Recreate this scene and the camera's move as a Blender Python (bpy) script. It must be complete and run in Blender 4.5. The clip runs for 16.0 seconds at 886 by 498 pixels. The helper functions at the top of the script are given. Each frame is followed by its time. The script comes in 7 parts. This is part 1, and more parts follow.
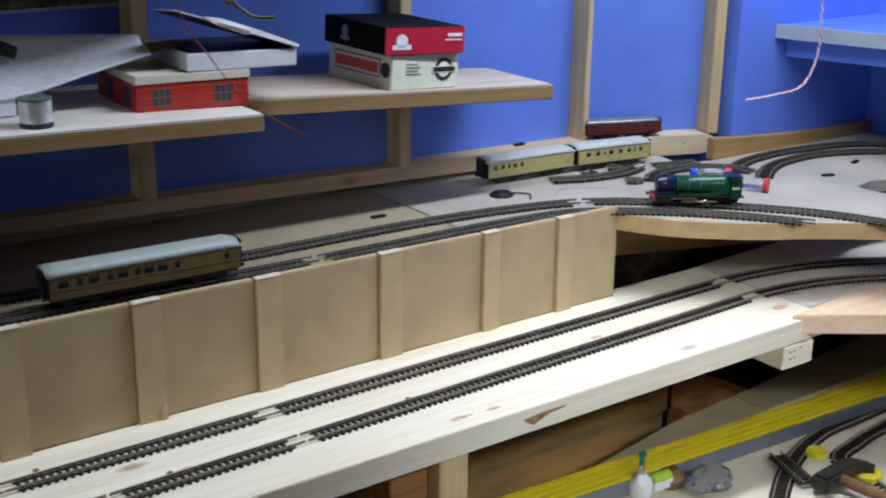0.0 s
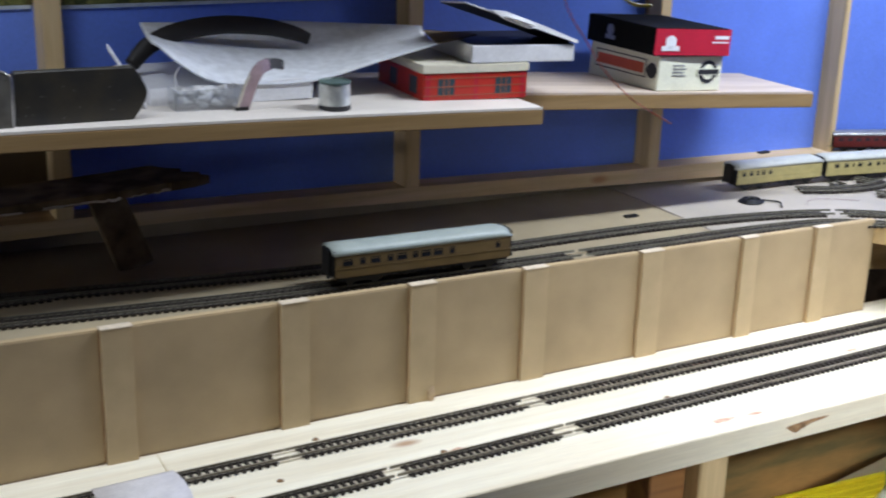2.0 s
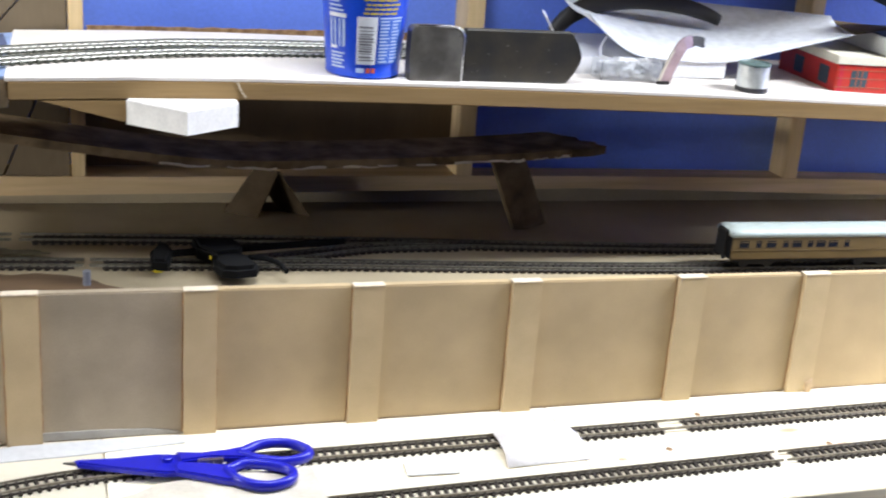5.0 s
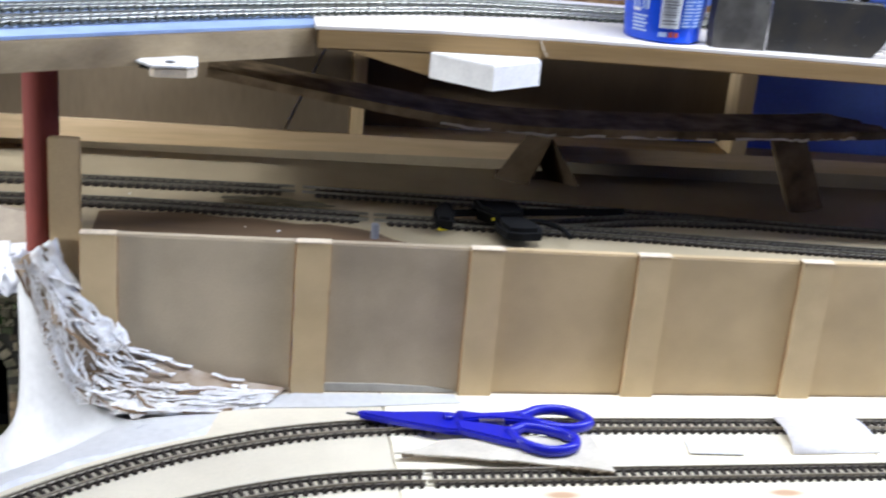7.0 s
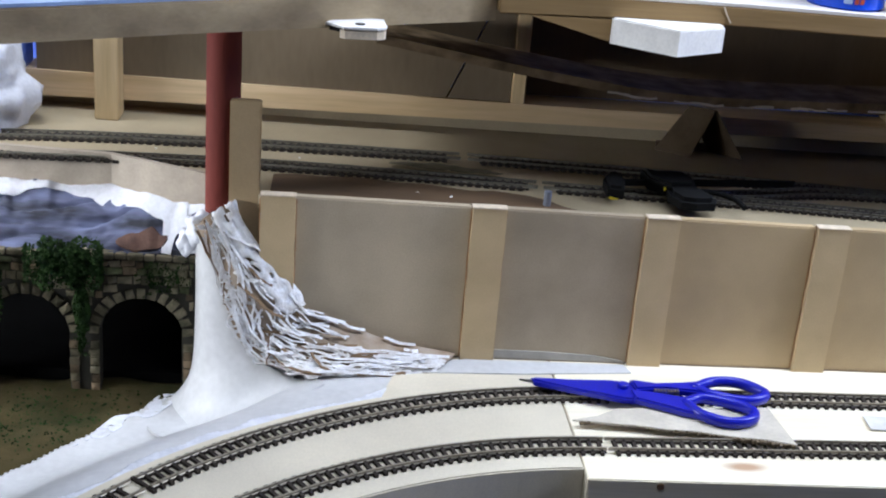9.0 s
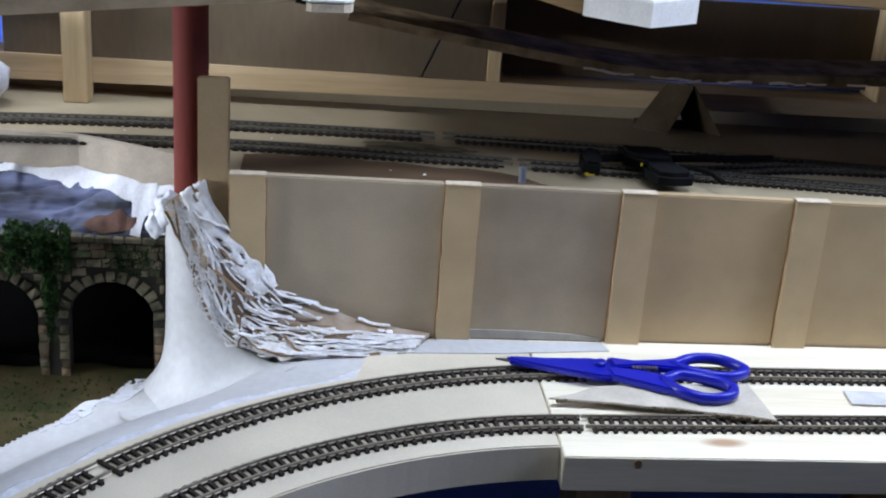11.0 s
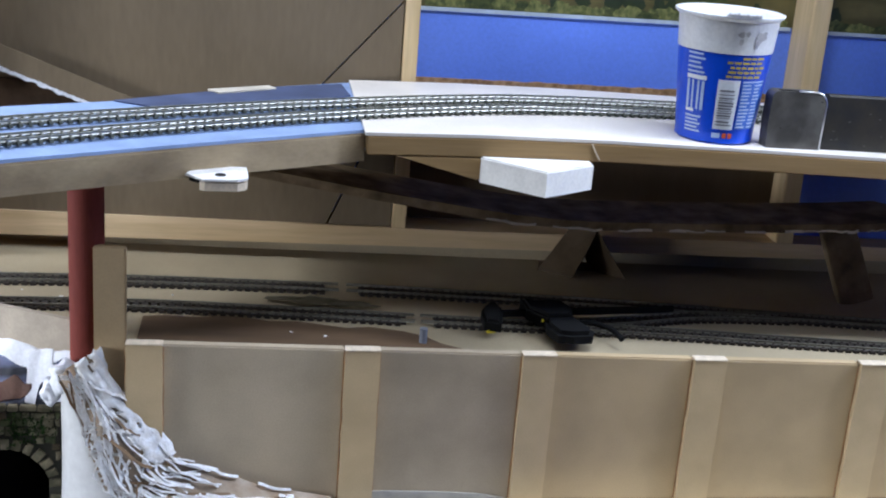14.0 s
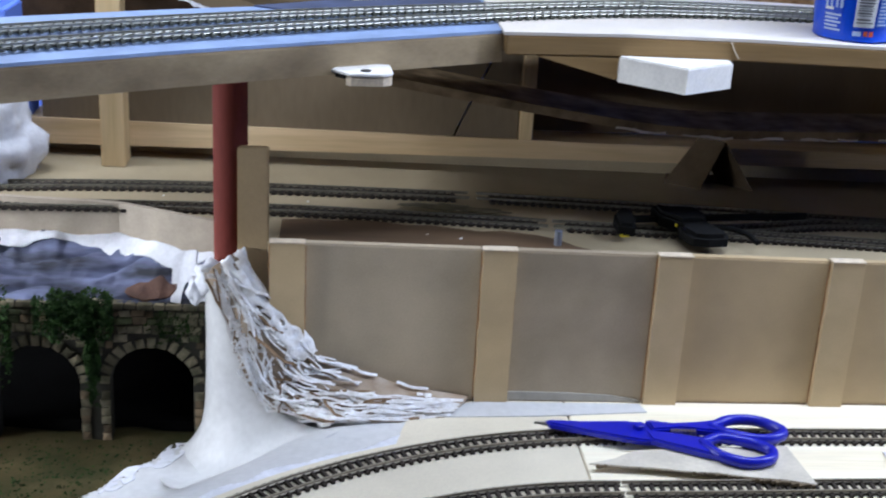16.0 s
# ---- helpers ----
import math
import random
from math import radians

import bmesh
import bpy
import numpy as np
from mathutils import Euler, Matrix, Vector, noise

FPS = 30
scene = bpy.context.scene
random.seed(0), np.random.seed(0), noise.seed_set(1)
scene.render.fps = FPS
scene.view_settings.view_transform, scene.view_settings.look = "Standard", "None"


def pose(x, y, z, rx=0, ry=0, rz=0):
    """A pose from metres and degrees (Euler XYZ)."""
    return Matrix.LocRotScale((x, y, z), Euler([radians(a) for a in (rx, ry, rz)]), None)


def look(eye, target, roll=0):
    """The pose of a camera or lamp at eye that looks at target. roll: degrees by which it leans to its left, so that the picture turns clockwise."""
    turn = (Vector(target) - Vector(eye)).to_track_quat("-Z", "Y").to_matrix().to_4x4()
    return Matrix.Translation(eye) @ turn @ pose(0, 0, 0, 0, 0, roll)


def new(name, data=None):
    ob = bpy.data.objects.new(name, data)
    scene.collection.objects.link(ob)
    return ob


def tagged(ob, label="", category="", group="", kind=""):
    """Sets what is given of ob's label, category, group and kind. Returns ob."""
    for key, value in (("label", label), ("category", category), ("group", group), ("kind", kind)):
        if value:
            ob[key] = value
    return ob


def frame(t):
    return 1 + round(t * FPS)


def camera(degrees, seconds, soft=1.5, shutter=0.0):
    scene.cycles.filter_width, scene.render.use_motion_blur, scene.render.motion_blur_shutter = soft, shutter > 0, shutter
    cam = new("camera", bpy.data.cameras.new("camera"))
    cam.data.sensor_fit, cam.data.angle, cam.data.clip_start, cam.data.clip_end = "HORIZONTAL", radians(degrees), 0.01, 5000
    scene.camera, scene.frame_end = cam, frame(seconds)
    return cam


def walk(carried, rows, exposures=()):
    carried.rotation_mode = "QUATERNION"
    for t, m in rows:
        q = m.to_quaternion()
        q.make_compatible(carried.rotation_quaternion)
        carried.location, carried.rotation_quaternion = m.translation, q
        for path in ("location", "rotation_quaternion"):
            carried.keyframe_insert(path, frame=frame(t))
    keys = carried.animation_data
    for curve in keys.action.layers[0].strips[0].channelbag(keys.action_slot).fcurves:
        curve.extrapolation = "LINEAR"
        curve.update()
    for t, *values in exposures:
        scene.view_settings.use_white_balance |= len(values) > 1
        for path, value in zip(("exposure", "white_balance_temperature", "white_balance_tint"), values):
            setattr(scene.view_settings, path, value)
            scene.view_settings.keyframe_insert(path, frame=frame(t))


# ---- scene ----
cam = camera(38.95, 16.0, soft=2.0, shutter=0.5)
# seconds, place, yaw, pitch, roll
ROWS = [
    (0.0, 0.1924, -1.1468, 1.4969, -36.04, -18.37, 0.74),
    (0.5, 0.1651, -1.1321, 1.4963, -34.68, -18.43, 1.40),
    (1.0, 0.1323, -1.1119, 1.4899, -32.71, -18.26, 1.82),
    (1.5, 0.1050, -1.0998, 1.4851, -30.78, -18.18, 1.95),
    (2.0, 0.0727, -1.0959, 1.4846, -28.74, -18.17, 1.76),
    (2.5, 0.0229, -1.0784, 1.4884, -26.55, -18.28, 3.02),
    (3.0, -0.0054, -1.0710, 1.4825, -24.24, -18.20, 3.60),
    (3.5, -0.0273, -1.0691, 1.4756, -22.58, -18.32, 3.60),
    (6.0, -0.1460, -1.0519, 1.4521, -13.74, -19.39, 4.86),
    (6.5, -0.1707, -1.0430, 1.4414, -11.66, -19.35, 4.91),
    (7.0, -0.2006, -1.0288, 1.4169, -9.60, -19.67, 5.07),
    (7.5, -0.2490, -1.0169, 1.4019, -7.87, -20.09, 5.25),
    (8.0, -0.2709, -1.0184, 1.4045, -6.21, -20.70, 5.09),
    (8.5, -0.2789, -1.0218, 1.4012, -5.65, -20.72, 4.76),
    (11.0, -0.2611, -1.0123, 1.3758, -6.03, -20.91, 4.13),
    (11.5, -0.2087, -0.9861, 1.4445, -6.87, -20.43, 2.04),
    (12.0, -0.2129, -0.9808, 1.4874, -8.42, -18.50, 3.52),
    (12.5, -0.2210, -0.9822, 1.4781, -9.03, -17.36, 4.22),
    (13.0, -0.2264, -0.9818, 1.4732, -9.01, -17.64, 4.39),
    (13.5, -0.2318, -0.9828, 1.4726, -9.05, -17.68, 4.59),
    (14.0, -0.2320, -0.9860, 1.4619, -8.85, -17.91, 4.51),
    (14.5, -0.2337, -0.9856, 1.4590, -8.60, -18.17, 4.48),
    (15.0, -0.2495, -0.9898, 1.4389, -7.99, -18.80, 4.20),
    (15.5, -0.2682, -0.9966, 1.4212, -6.64, -19.56, 3.63),
    (16.0, -0.2806, -1.0068, 1.4122, -5.12, -19.92, 3.24),
]
EXPOSURES = [(0.0, -0.76, 5750, 8), (2.0, -0.28, 5950, 8), (3.0, 0.16, 6150, 8), (3.5, 0.54, 6250, 8), (6.0, 1.02, 6000, 10), (7.0, 0.90, 5750, 10), (8.5, 0.62, 5650, 10), (11.0, 0.36, 5450, 10), (12.5, 0.54, 5450, 10), (16.0, 0.38, 5500, 10)]
walk(cam, [(t, pose(x, y, z, 90 + pitch, 0, yaw) @ pose(0, 0, 0, 0, 0, roll)) for t, x, y, z, yaw, pitch, roll in ROWS], EXPOSURES)

# ---- light ----
world = bpy.data.worlds.new("room_air")
scene.world = world
world.use_nodes = True
world.node_tree.nodes["Background"].inputs[0].default_value = (0.9, 0.95, 1.0, 1)
world.node_tree.nodes["Background"].inputs[1].default_value = 0.0008


def added_lamp(x, y, z, length, power, colour, turn=0, aim=None, spread=180):
    """An unseen area lamp added to the room, shining down or turned towards a place."""
    data = bpy.data.lights.new("added_light", "AREA")
    data.shape, data.size, data.size_y, data.energy, data.color = "RECTANGLE", length, 0.07, power, colour
    data.spread = radians(spread)
    ob = new("added_light", data)
    ob.matrix_world = look((x, y, z), aim) if aim else pose(x, y, z, 0, 0, turn)
    return ob


# Unseen lamps: overhead keys, plus fills added to brighten fronts and left end.
added_lamp(1.39, -0.20, 1.88, 0.95, 19.5, (0.94, 0.96, 1.0))
added_lamp(0.24, -0.08, 1.84, 0.5, 4.4, (0.94, 0.96, 1.0))
added_lamp(1.15, -1.20, 1.60, 0.8, 1.55, (1.0, 0.98, 0.94), aim=(1.30, -0.20, 0.80), spread=44)
added_lamp(-0.30, -0.55, 2.2, 0.5, 0.80, (0.97, 0.97, 1.0), aim=(-0.25, -0.15, 0.95), spread=80)
added_lamp(-0.70, 0.15, 1.72, 0.45, 3.4, (1.0, 0.97, 0.93))
added_lamp(-1.12, -0.08, 1.13, 0.35, 1.1, (1.0, 0.96, 0.90), aim=(-0.55, 0.15, 1.00), spread=70)


# ---- materials ----
def shade(name, colour, rough=0.6, metal=0.0, vary=0.12, scale=40.0, fine=300.0, bump=0.15, stretch=(1, 1, 1), other=None, spec=0.5,
          alpha=1.0, trans=0.0, per=0.0):
    """A surface with coarse stains and fine grain, sizes in 1/m."""
    m = bpy.data.materials.new(name)
    m.use_nodes = True
    nt = m.node_tree
    N, L = nt.nodes, nt.links
    b = N["Principled BSDF"]
    b.inputs["Roughness"].default_value, b.inputs["Metallic"].default_value = rough, metal
    b.inputs["Specular IOR Level"].default_value = spec
    b.inputs["Alpha"].default_value, b.inputs["Transmission Weight"].default_value = alpha, trans
    tc, mp = N.new("ShaderNodeTexCoord"), N.new("ShaderNodeMapping")
    mp.inputs["Scale"].default_value = stretch
    L.new(tc.outputs["Object"], mp.inputs["Vector"])
    big, small = N.new("ShaderNodeTexNoise"), N.new("ShaderNodeTexNoise")
    big.inputs["Scale"].default_value, big.inputs["Detail"].default_value = scale, 4
    small.inputs["Scale"].default_value, small.inputs["Detail"].default_value = fine, 3
    for n in (big, small):
        L.new(mp.outputs["Vector"], n.inputs["Vector"])
    ramp = N.new("ShaderNodeValToRGB")
    c0 = [c * (1 - vary) for c in colour] if other is None else other
    c1 = [min(1, c * (1 + vary)) for c in colour]
    ramp.color_ramp.elements[0].position, ramp.color_ramp.elements[1].position = 0.34, 0.66
    ramp.color_ramp.elements[0].color, ramp.color_ramp.elements[1].color = (*c0, 1), (*c1, 1)
    L.new(big.outputs["Fac"], ramp.inputs["Fac"])
    grain = N.new("ShaderNodeMix")
    grain.data_type, grain.blend_type = "RGBA", "MULTIPLY"
    grain.inputs["Factor"].default_value = 0.25
    L.new(ramp.outputs["Color"], grain.inputs["A"])
    L.new(small.outputs["Fac"], grain.inputs["B"])
    bright = N.new("ShaderNodeMix")
    bright.data_type, bright.blend_type = "RGBA", "MULTIPLY"
    bright.inputs["Factor"].default_value = 1.0
    L.new(grain.outputs["Result"], bright.inputs["A"])
    bright.inputs["B"].default_value = (1.13, 1.13, 1.13, 1)
    out = bright.outputs["Result"]
    if per:
        info, hue, rng = N.new("ShaderNodeObjectInfo"), N.new("ShaderNodeHueSaturation"), N.new("ShaderNodeMapRange")
        rng.inputs["To Min"].default_value, rng.inputs["To Max"].default_value = 1 - per, 1 + per
        L.new(info.outputs["Random"], rng.inputs["Value"])
        L.new(rng.outputs["Result"], hue.inputs["Value"])
        L.new(out, hue.inputs["Color"])
        out = hue.outputs["Color"]
    L.new(out, b.inputs["Base Color"])
    if bump:
        bp = N.new("ShaderNodeBump")
        bp.inputs["Strength"].default_value, bp.inputs["Distance"].default_value = bump, 0.001
        L.new(small.outputs["Fac"], bp.inputs["Height"])
        L.new(bp.outputs["Normal"], b.inputs["Normal"])
    return m


def wood(name, light, dark, axis="x", rough=0.65, knots=0.0, rings=60.0):
    """Sawn timber with grain along the axis, and a few knots."""
    s = {"x": (0.06, 1, 1), "y": (1, 0.06, 1), "z": (1, 1, 0.06)}[axis]
    m = shade(name, light, rough, other=dark, scale=rings, fine=420, stretch=s, vary=0.05, bump=0.2)
    if knots:
        nt = m.node_tree
        N, L = nt.nodes, nt.links
        b = N["Principled BSDF"]
        src = b.inputs["Base Color"].links[0].from_socket
        tc, mp, vo, rp, mx = (N.new("ShaderNode" + k) for k in ("TexCoord", "Mapping", "TexVoronoi", "ValToRGB", "Mix"))
        mp.inputs["Scale"].default_value = [4.5 if k == axis else 11.0 for k in "xyz"]
        L.new(tc.outputs["Object"], mp.inputs["Vector"])
        L.new(mp.outputs["Vector"], vo.inputs["Vector"])
        vo.inputs["Scale"].default_value = 1.0
        rp.color_ramp.elements[0].position, rp.color_ramp.elements[1].position = knots * 0.4, knots
        rp.color_ramp.elements[0].color, rp.color_ramp.elements[1].color = (0.75, 0.75, 0.75, 1), (0, 0, 0, 1)
        L.new(vo.outputs["Distance"], rp.inputs["Fac"])
        mx.data_type = "RGBA"
        L.new(rp.outputs["Color"], mx.inputs["Factor"])
        L.new(src, mx.inputs["A"])
        mx.inputs["B"].default_value = (0.36, 0.17, 0.07, 1)
        L.new(mx.outputs["Result"], b.inputs["Base Color"])
    return m


MDF = shade("mdf", (0.488, 0.370, 0.214), 0.75, vary=0.09, scale=14, fine=900, bump=0.06)
MDF_GREY = shade("mdf_damp_grey", (0.410, 0.336, 0.236), 0.6, vary=0.12, scale=16, fine=700, bump=0.06)
MDF_LIGHT = shade("mdf_planed", (0.555, 0.425, 0.246), 0.75, vary=0.06, scale=30, fine=900, bump=0.08)
MDF_DULL = shade("mdf_dull", (0.47, 0.392, 0.278), 0.7, vary=0.09, scale=16, fine=700, bump=0.06)
RAIL_PINE = wood("orange_pine_along_x", (0.67, 0.51, 0.31), (0.53, 0.385, 0.205), "x", 0.6, 0.08)
MDF_EDGE = shade("mdf_sawn_edge", (0.52, 0.38, 0.23), 0.8, vary=0.15, scale=60, fine=800, bump=0.2)
BUFF = shade("buff_board", (0.66, 0.60, 0.47), 0.6, vary=0.07, scale=12, fine=700, bump=0.05)
PINE = wood("pine_along_x", (0.76, 0.63, 0.43), (0.66, 0.51, 0.31), "x", 0.55, 0.14)
PINE_PALE = wood("pale_pine_along_x", (0.87, 0.815, 0.655), (0.81, 0.725, 0.545), "x", 0.5, 0.095)
PINE_Z = wood("pine_along_z", (0.66, 0.51, 0.29), (0.54, 0.40, 0.21), "z", 0.6)
PINE_Y = wood("pine_along_y", (0.62, 0.46, 0.26), (0.50, 0.34, 0.18), "y", 0.6)
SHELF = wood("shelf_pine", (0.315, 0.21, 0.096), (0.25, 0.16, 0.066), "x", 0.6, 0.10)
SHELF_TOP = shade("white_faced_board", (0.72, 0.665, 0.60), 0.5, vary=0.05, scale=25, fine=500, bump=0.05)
BROWN_WOOD = wood("dark_old_timber", (0.26, 0.15, 0.065), (0.15, 0.08, 0.034), "x", 0.7)
RUST_WOOD = wood("rust_brown_timber", (0.36, 0.17, 0.05), (0.20, 0.09, 0.03), "x", 0.75)
WEATHERED = wood("weathered_grey_timber", (0.38, 0.30, 0.185), (0.20, 0.15, 0.09), "x", 0.7, 0.0, 22)
PALE_CARD = shade("pale_torn_board", (0.58, 0.53, 0.44), 0.75, vary=0.12, scale=30, fine=300, bump=0.2)
BLUE = shade("blue_painted_board", (0.150, 0.256, 0.83), 0.55, vary=0.10, scale=6, fine=260, bump=0.05)
BLUE_DECK = shade("blue_painted_deck", (0.27, 0.36, 0.58), 0.5, vary=0.14, scale=30, fine=400, bump=0.08)
BLUE_DARK = shade("dark_slate_blue", (0.07, 0.09, 0.17), 0.5, vary=0.2, scale=30, fine=400, bump=0.08)
HARD = shade("grey_brown_hardboard", (0.360, 0.300, 0.195), 0.6, vary=0.12, scale=9, fine=600, bump=0.06)
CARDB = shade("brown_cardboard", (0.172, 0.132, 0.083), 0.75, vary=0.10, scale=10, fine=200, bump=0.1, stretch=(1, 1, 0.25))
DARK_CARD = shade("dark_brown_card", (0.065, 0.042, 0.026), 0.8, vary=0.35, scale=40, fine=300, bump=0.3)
HARD_PALE = shade("pale_grey_hardboard", (0.455, 0.405, 0.335), 0.6, vary=0.10, scale=9, fine=600, bump=0.06, spec=0.2)
SLEEPER = shade("black_brown_plastic", (0.032, 0.025, 0.020), 0.65, vary=0.25, scale=120, fine=900, bump=0.1, per=0.25)
RAIL = shade("dull_nickel_rail", (0.33, 0.295, 0.23), 0.45, metal=0.5, vary=0.15, scale=90, fine=600, bump=0.05)
RAIL_DULL = shade("tarnished_rail", (0.17, 0.16, 0.125), 0.65, metal=0.25, vary=0.2, scale=90, fine=600, bump=0.05, spec=0.25)
RAIL_BRIGHT = shade("bright_nickel_rail", (0.40, 0.40, 0.36), 0.42, metal=0.7, vary=0.12, scale=90, fine=600, bump=0.05)
PLASTER = shade("white_plaster", (0.68, 0.69, 0.74), 0.7, vary=0.10, scale=60, fine=300, bump=0.5)
BANK = shade("pale_grey_card_bank", (0.575, 0.575, 0.575), 0.45, vary=0.10, scale=9, fine=150, bump=0.05)
GRASS = shade("muddy_green_scatter", (0.055, 0.042, 0.018), 0.95, other=(0.032, 0.032, 0.012), vary=0.3, scale=28, fine=500, bump=0.9)
ROCK = shade("blue_grey_rock_paint", (0.105, 0.120, 0.210), 0.7, other=(0.006, 0.007, 0.016), vary=0.3, scale=60, fine=260, bump=0.9, stretch=(0.22, 1, 1))
DAUB = shade("thin_plaster_daub", (0.86, 0.865, 0.89), 0.7, other=(0.66, 0.63, 0.60), vary=0.06, scale=130, fine=400, bump=0.5)
RUST = shade("rust_brown_earth", (0.10, 0.052, 0.036), 0.85, vary=0.3, scale=60, fine=400, bump=0.6)
FASCIA = shade("dull_brown_fascia", (0.37, 0.315, 0.245), 0.7, vary=0.16, scale=30, fine=400, bump=0.1)
BED = shade("brown_former_card", (0.20, 0.128, 0.068), 0.8, vary=0.2, scale=50, fine=300, bump=0.2)
STONE = shade("weathered_stone", (0.165, 0.140, 0.092), 0.9, other=(0.075, 0.070, 0.042), vary=0.25, scale=70, fine=700, bump=0.6, per=0.5)
MORTAR = shade("dark_mortar", (0.022, 0.020, 0.013), 0.9, vary=0.2, bump=0.3)
LEAF = shade("green_foliage", (0.020, 0.042, 0.009), 0.9, other=(0.009, 0.019, 0.005), vary=0.4, scale=120, fine=600, bump=0.3)
BLACK = shade("black_plastic", (0.008, 0.008, 0.009), 0.5, vary=0.2, bump=0.05)
BLACK_DULL = shade("dull_black_plastic", (0.006, 0.006, 0.006), 0.85, vary=0.2, bump=0.1, spec=0.12)
# Darker copy of the cardboard, with the under-shelf shade in its colour.
CARD_SHADE = shade("card_in_shade", (0.135, 0.098, 0.060), 0.8, vary=0.2, scale=12, fine=200, bump=0.1, stretch=(1, 1, 0.25))
BED_GREY = shade("washed_former_card", (0.345, 0.285, 0.22), 0.8, other=(0.25, 0.17, 0.10), vary=0.15, scale=45, fine=300, bump=0.2)
TRACKBED = shade("grey_brown_trackbed", (0.150, 0.108, 0.062), 0.85, other=(0.062, 0.042, 0.020), vary=0.3, scale=35, fine=300, bump=0.4)
KNOT = shade("reddish_knot", (0.66, 0.44, 0.30), 0.6, other=(0.50, 0.28, 0.17), vary=0.2, scale=220, fine=700, bump=0.05)
BARK = shade("dark_wane", (0.36, 0.22, 0.11), 0.85, other=(0.22, 0.12, 0.05), vary=0.3, scale=160, fine=600, bump=0.4)
MOSSY = shade("mossy_old_timber", (0.34, 0.18, 0.05), 0.85, other=(0.13, 0.11, 0.04), vary=0.3, scale=22, fine=300, bump=0.3, stretch=(0.22, 1, 1))
PINE_PINK = wood("pinkish_pine", (0.80, 0.60, 0.42), (0.72, 0.51, 0.33), "x", 0.6, 0.10)
STAIN = shade("dark_olive_stain", (0.045, 0.042, 0.020), 0.6, other=(0.10, 0.085, 0.05), vary=0.3, scale=80, fine=400, bump=0.1)
SMEAR = shade("grey_paint_smear", (0.40, 0.375, 0.325), 0.4, vary=0.12, scale=40, fine=200, bump=0.05)
GREY_PRINT = shade("grey_print", (0.20, 0.20, 0.22), 0.45, vary=0.1, bump=0)
MID_BLUE = shade("mid_blue_print", (0.06, 0.16, 0.62), 0.35, vary=0.06, bump=0)
BLUE_GREY_LIP = shade("pale_grey_lip", (0.36, 0.40, 0.48), 0.5, vary=0.1, scale=20, bump=0.03)
# Near black: the darkness inside the tunnel is put into this colour.
TUNNEL_SHADE = shade("tunnel_shade_black", (0.006, 0.006, 0.006), 0.9, bump=0)
for matt in (MDF, MDF_GREY, MDF_LIGHT, MDF_DULL, MDF_EDGE, RAIL_PINE, PINE, PINE_PALE, PINE_Z, PINE_Y, SHELF, HARD, CARDB, CARD_SHADE, TRACKBED, WEATHERED, PALE_CARD):
    matt.node_tree.nodes["Principled BSDF"].inputs["Specular IOR Level"].default_value = 0.2
for dull, level_ in ((TUNNEL_SHADE, 0.0), (DARK_CARD, 0.12), (GRASS, 0.1), (LEAF, 0.15), (STONE, 0.2), (SLEEPER, 0.25)):
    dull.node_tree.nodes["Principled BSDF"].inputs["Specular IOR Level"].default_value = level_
TUBE = shade("oxide_red_tube", (0.15, 0.029, 0.020), 0.75, spec=0.25, vary=0.12, scale=30, fine=300, bump=0.06, stretch=(1, 1, 0.3))
WHITE_WOOD = shade("white_primed_wood", (0.80, 0.78, 0.74), 0.55, vary=0.05, scale=60, fine=350, bump=0.15)
WHITE_CARD = shade("white_card", (0.80, 0.80, 0.82), 0.55, vary=0.04, scale=30, fine=300, bump=0.08)
POT_BLUE = shade("royal_blue_print", (0.014, 0.075, 0.66), 0.3, vary=0.06, scale=40, bump=0.02)
POT_WHITE = shade("white_polypropylene", (0.80, 0.80, 0.80), 0.35, vary=0.03, bump=0.02)
PRINT_WHITE = shade("white_print", (0.80, 0.82, 0.86), 0.4, vary=0.03, bump=0)
PRINT_PALE = shade("pale_blue_print", (0.46, 0.58, 0.84), 0.4, vary=0.05, bump=0)
PRINT_GOLD = shade("gold_print", (0.55, 0.44, 0.08), 0.4, vary=0.06, bump=0)
PRINT_RED = shade("red_print", (0.55, 0.10, 0.04), 0.4, vary=0.06, bump=0)
PRINT_BLACK = shade("black_print", (0.02, 0.02, 0.022), 0.45, vary=0.1, bump=0)
SCISSOR = shade("ultramarine_handle", (0.010, 0.012, 0.40), 0.32, vary=0.06, scale=40, bump=0.03)
STEEL = shade("brushed_steel", (0.55, 0.55, 0.56), 0.3, metal=1.0, vary=0.08, scale=60, fine=500, bump=0.05)
TIN_GREY = shade("grey_metal_tin", (0.32, 0.32, 0.32), 0.35, metal=0.6, vary=0.15, scale=60, fine=300, bump=0.05)
SHEET_GREY = shade("grey_sheet_end", (0.105, 0.098, 0.085), 0.45, other=(0.055, 0.05, 0.042), vary=0.18, scale=45, fine=260, bump=0.15)
SHEET_DARK = shade("mottled_dark_sheet", (0.026, 0.021, 0.013), 0.5, other=(0.012, 0.012, 0.011), vary=0.3, scale=35, fine=260, bump=0.15)
STRAP = shade("dark_leather_strap", (0.007, 0.0045, 0.004), 0.6, vary=0.2, scale=60, bump=0.15)
STRAP_PALE = shade("brown_leather_strap", (0.36, 0.26, 0.27), 0.25, vary=0.2, scale=60, bump=0.15)
CREAM = shade("cream_card", (0.74, 0.70, 0.56), 0.5, vary=0.04, scale=30, bump=0.03)
RED_CARD = shade("crimson_card", (0.46, 0.012, 0.035), 0.45, vary=0.06, scale=40, bump=0.03)
ROOF_DULL = shade("dull_grey_roof", (0.34, 0.385, 0.36), 0.45, vary=0.06, scale=60, bump=0.05)
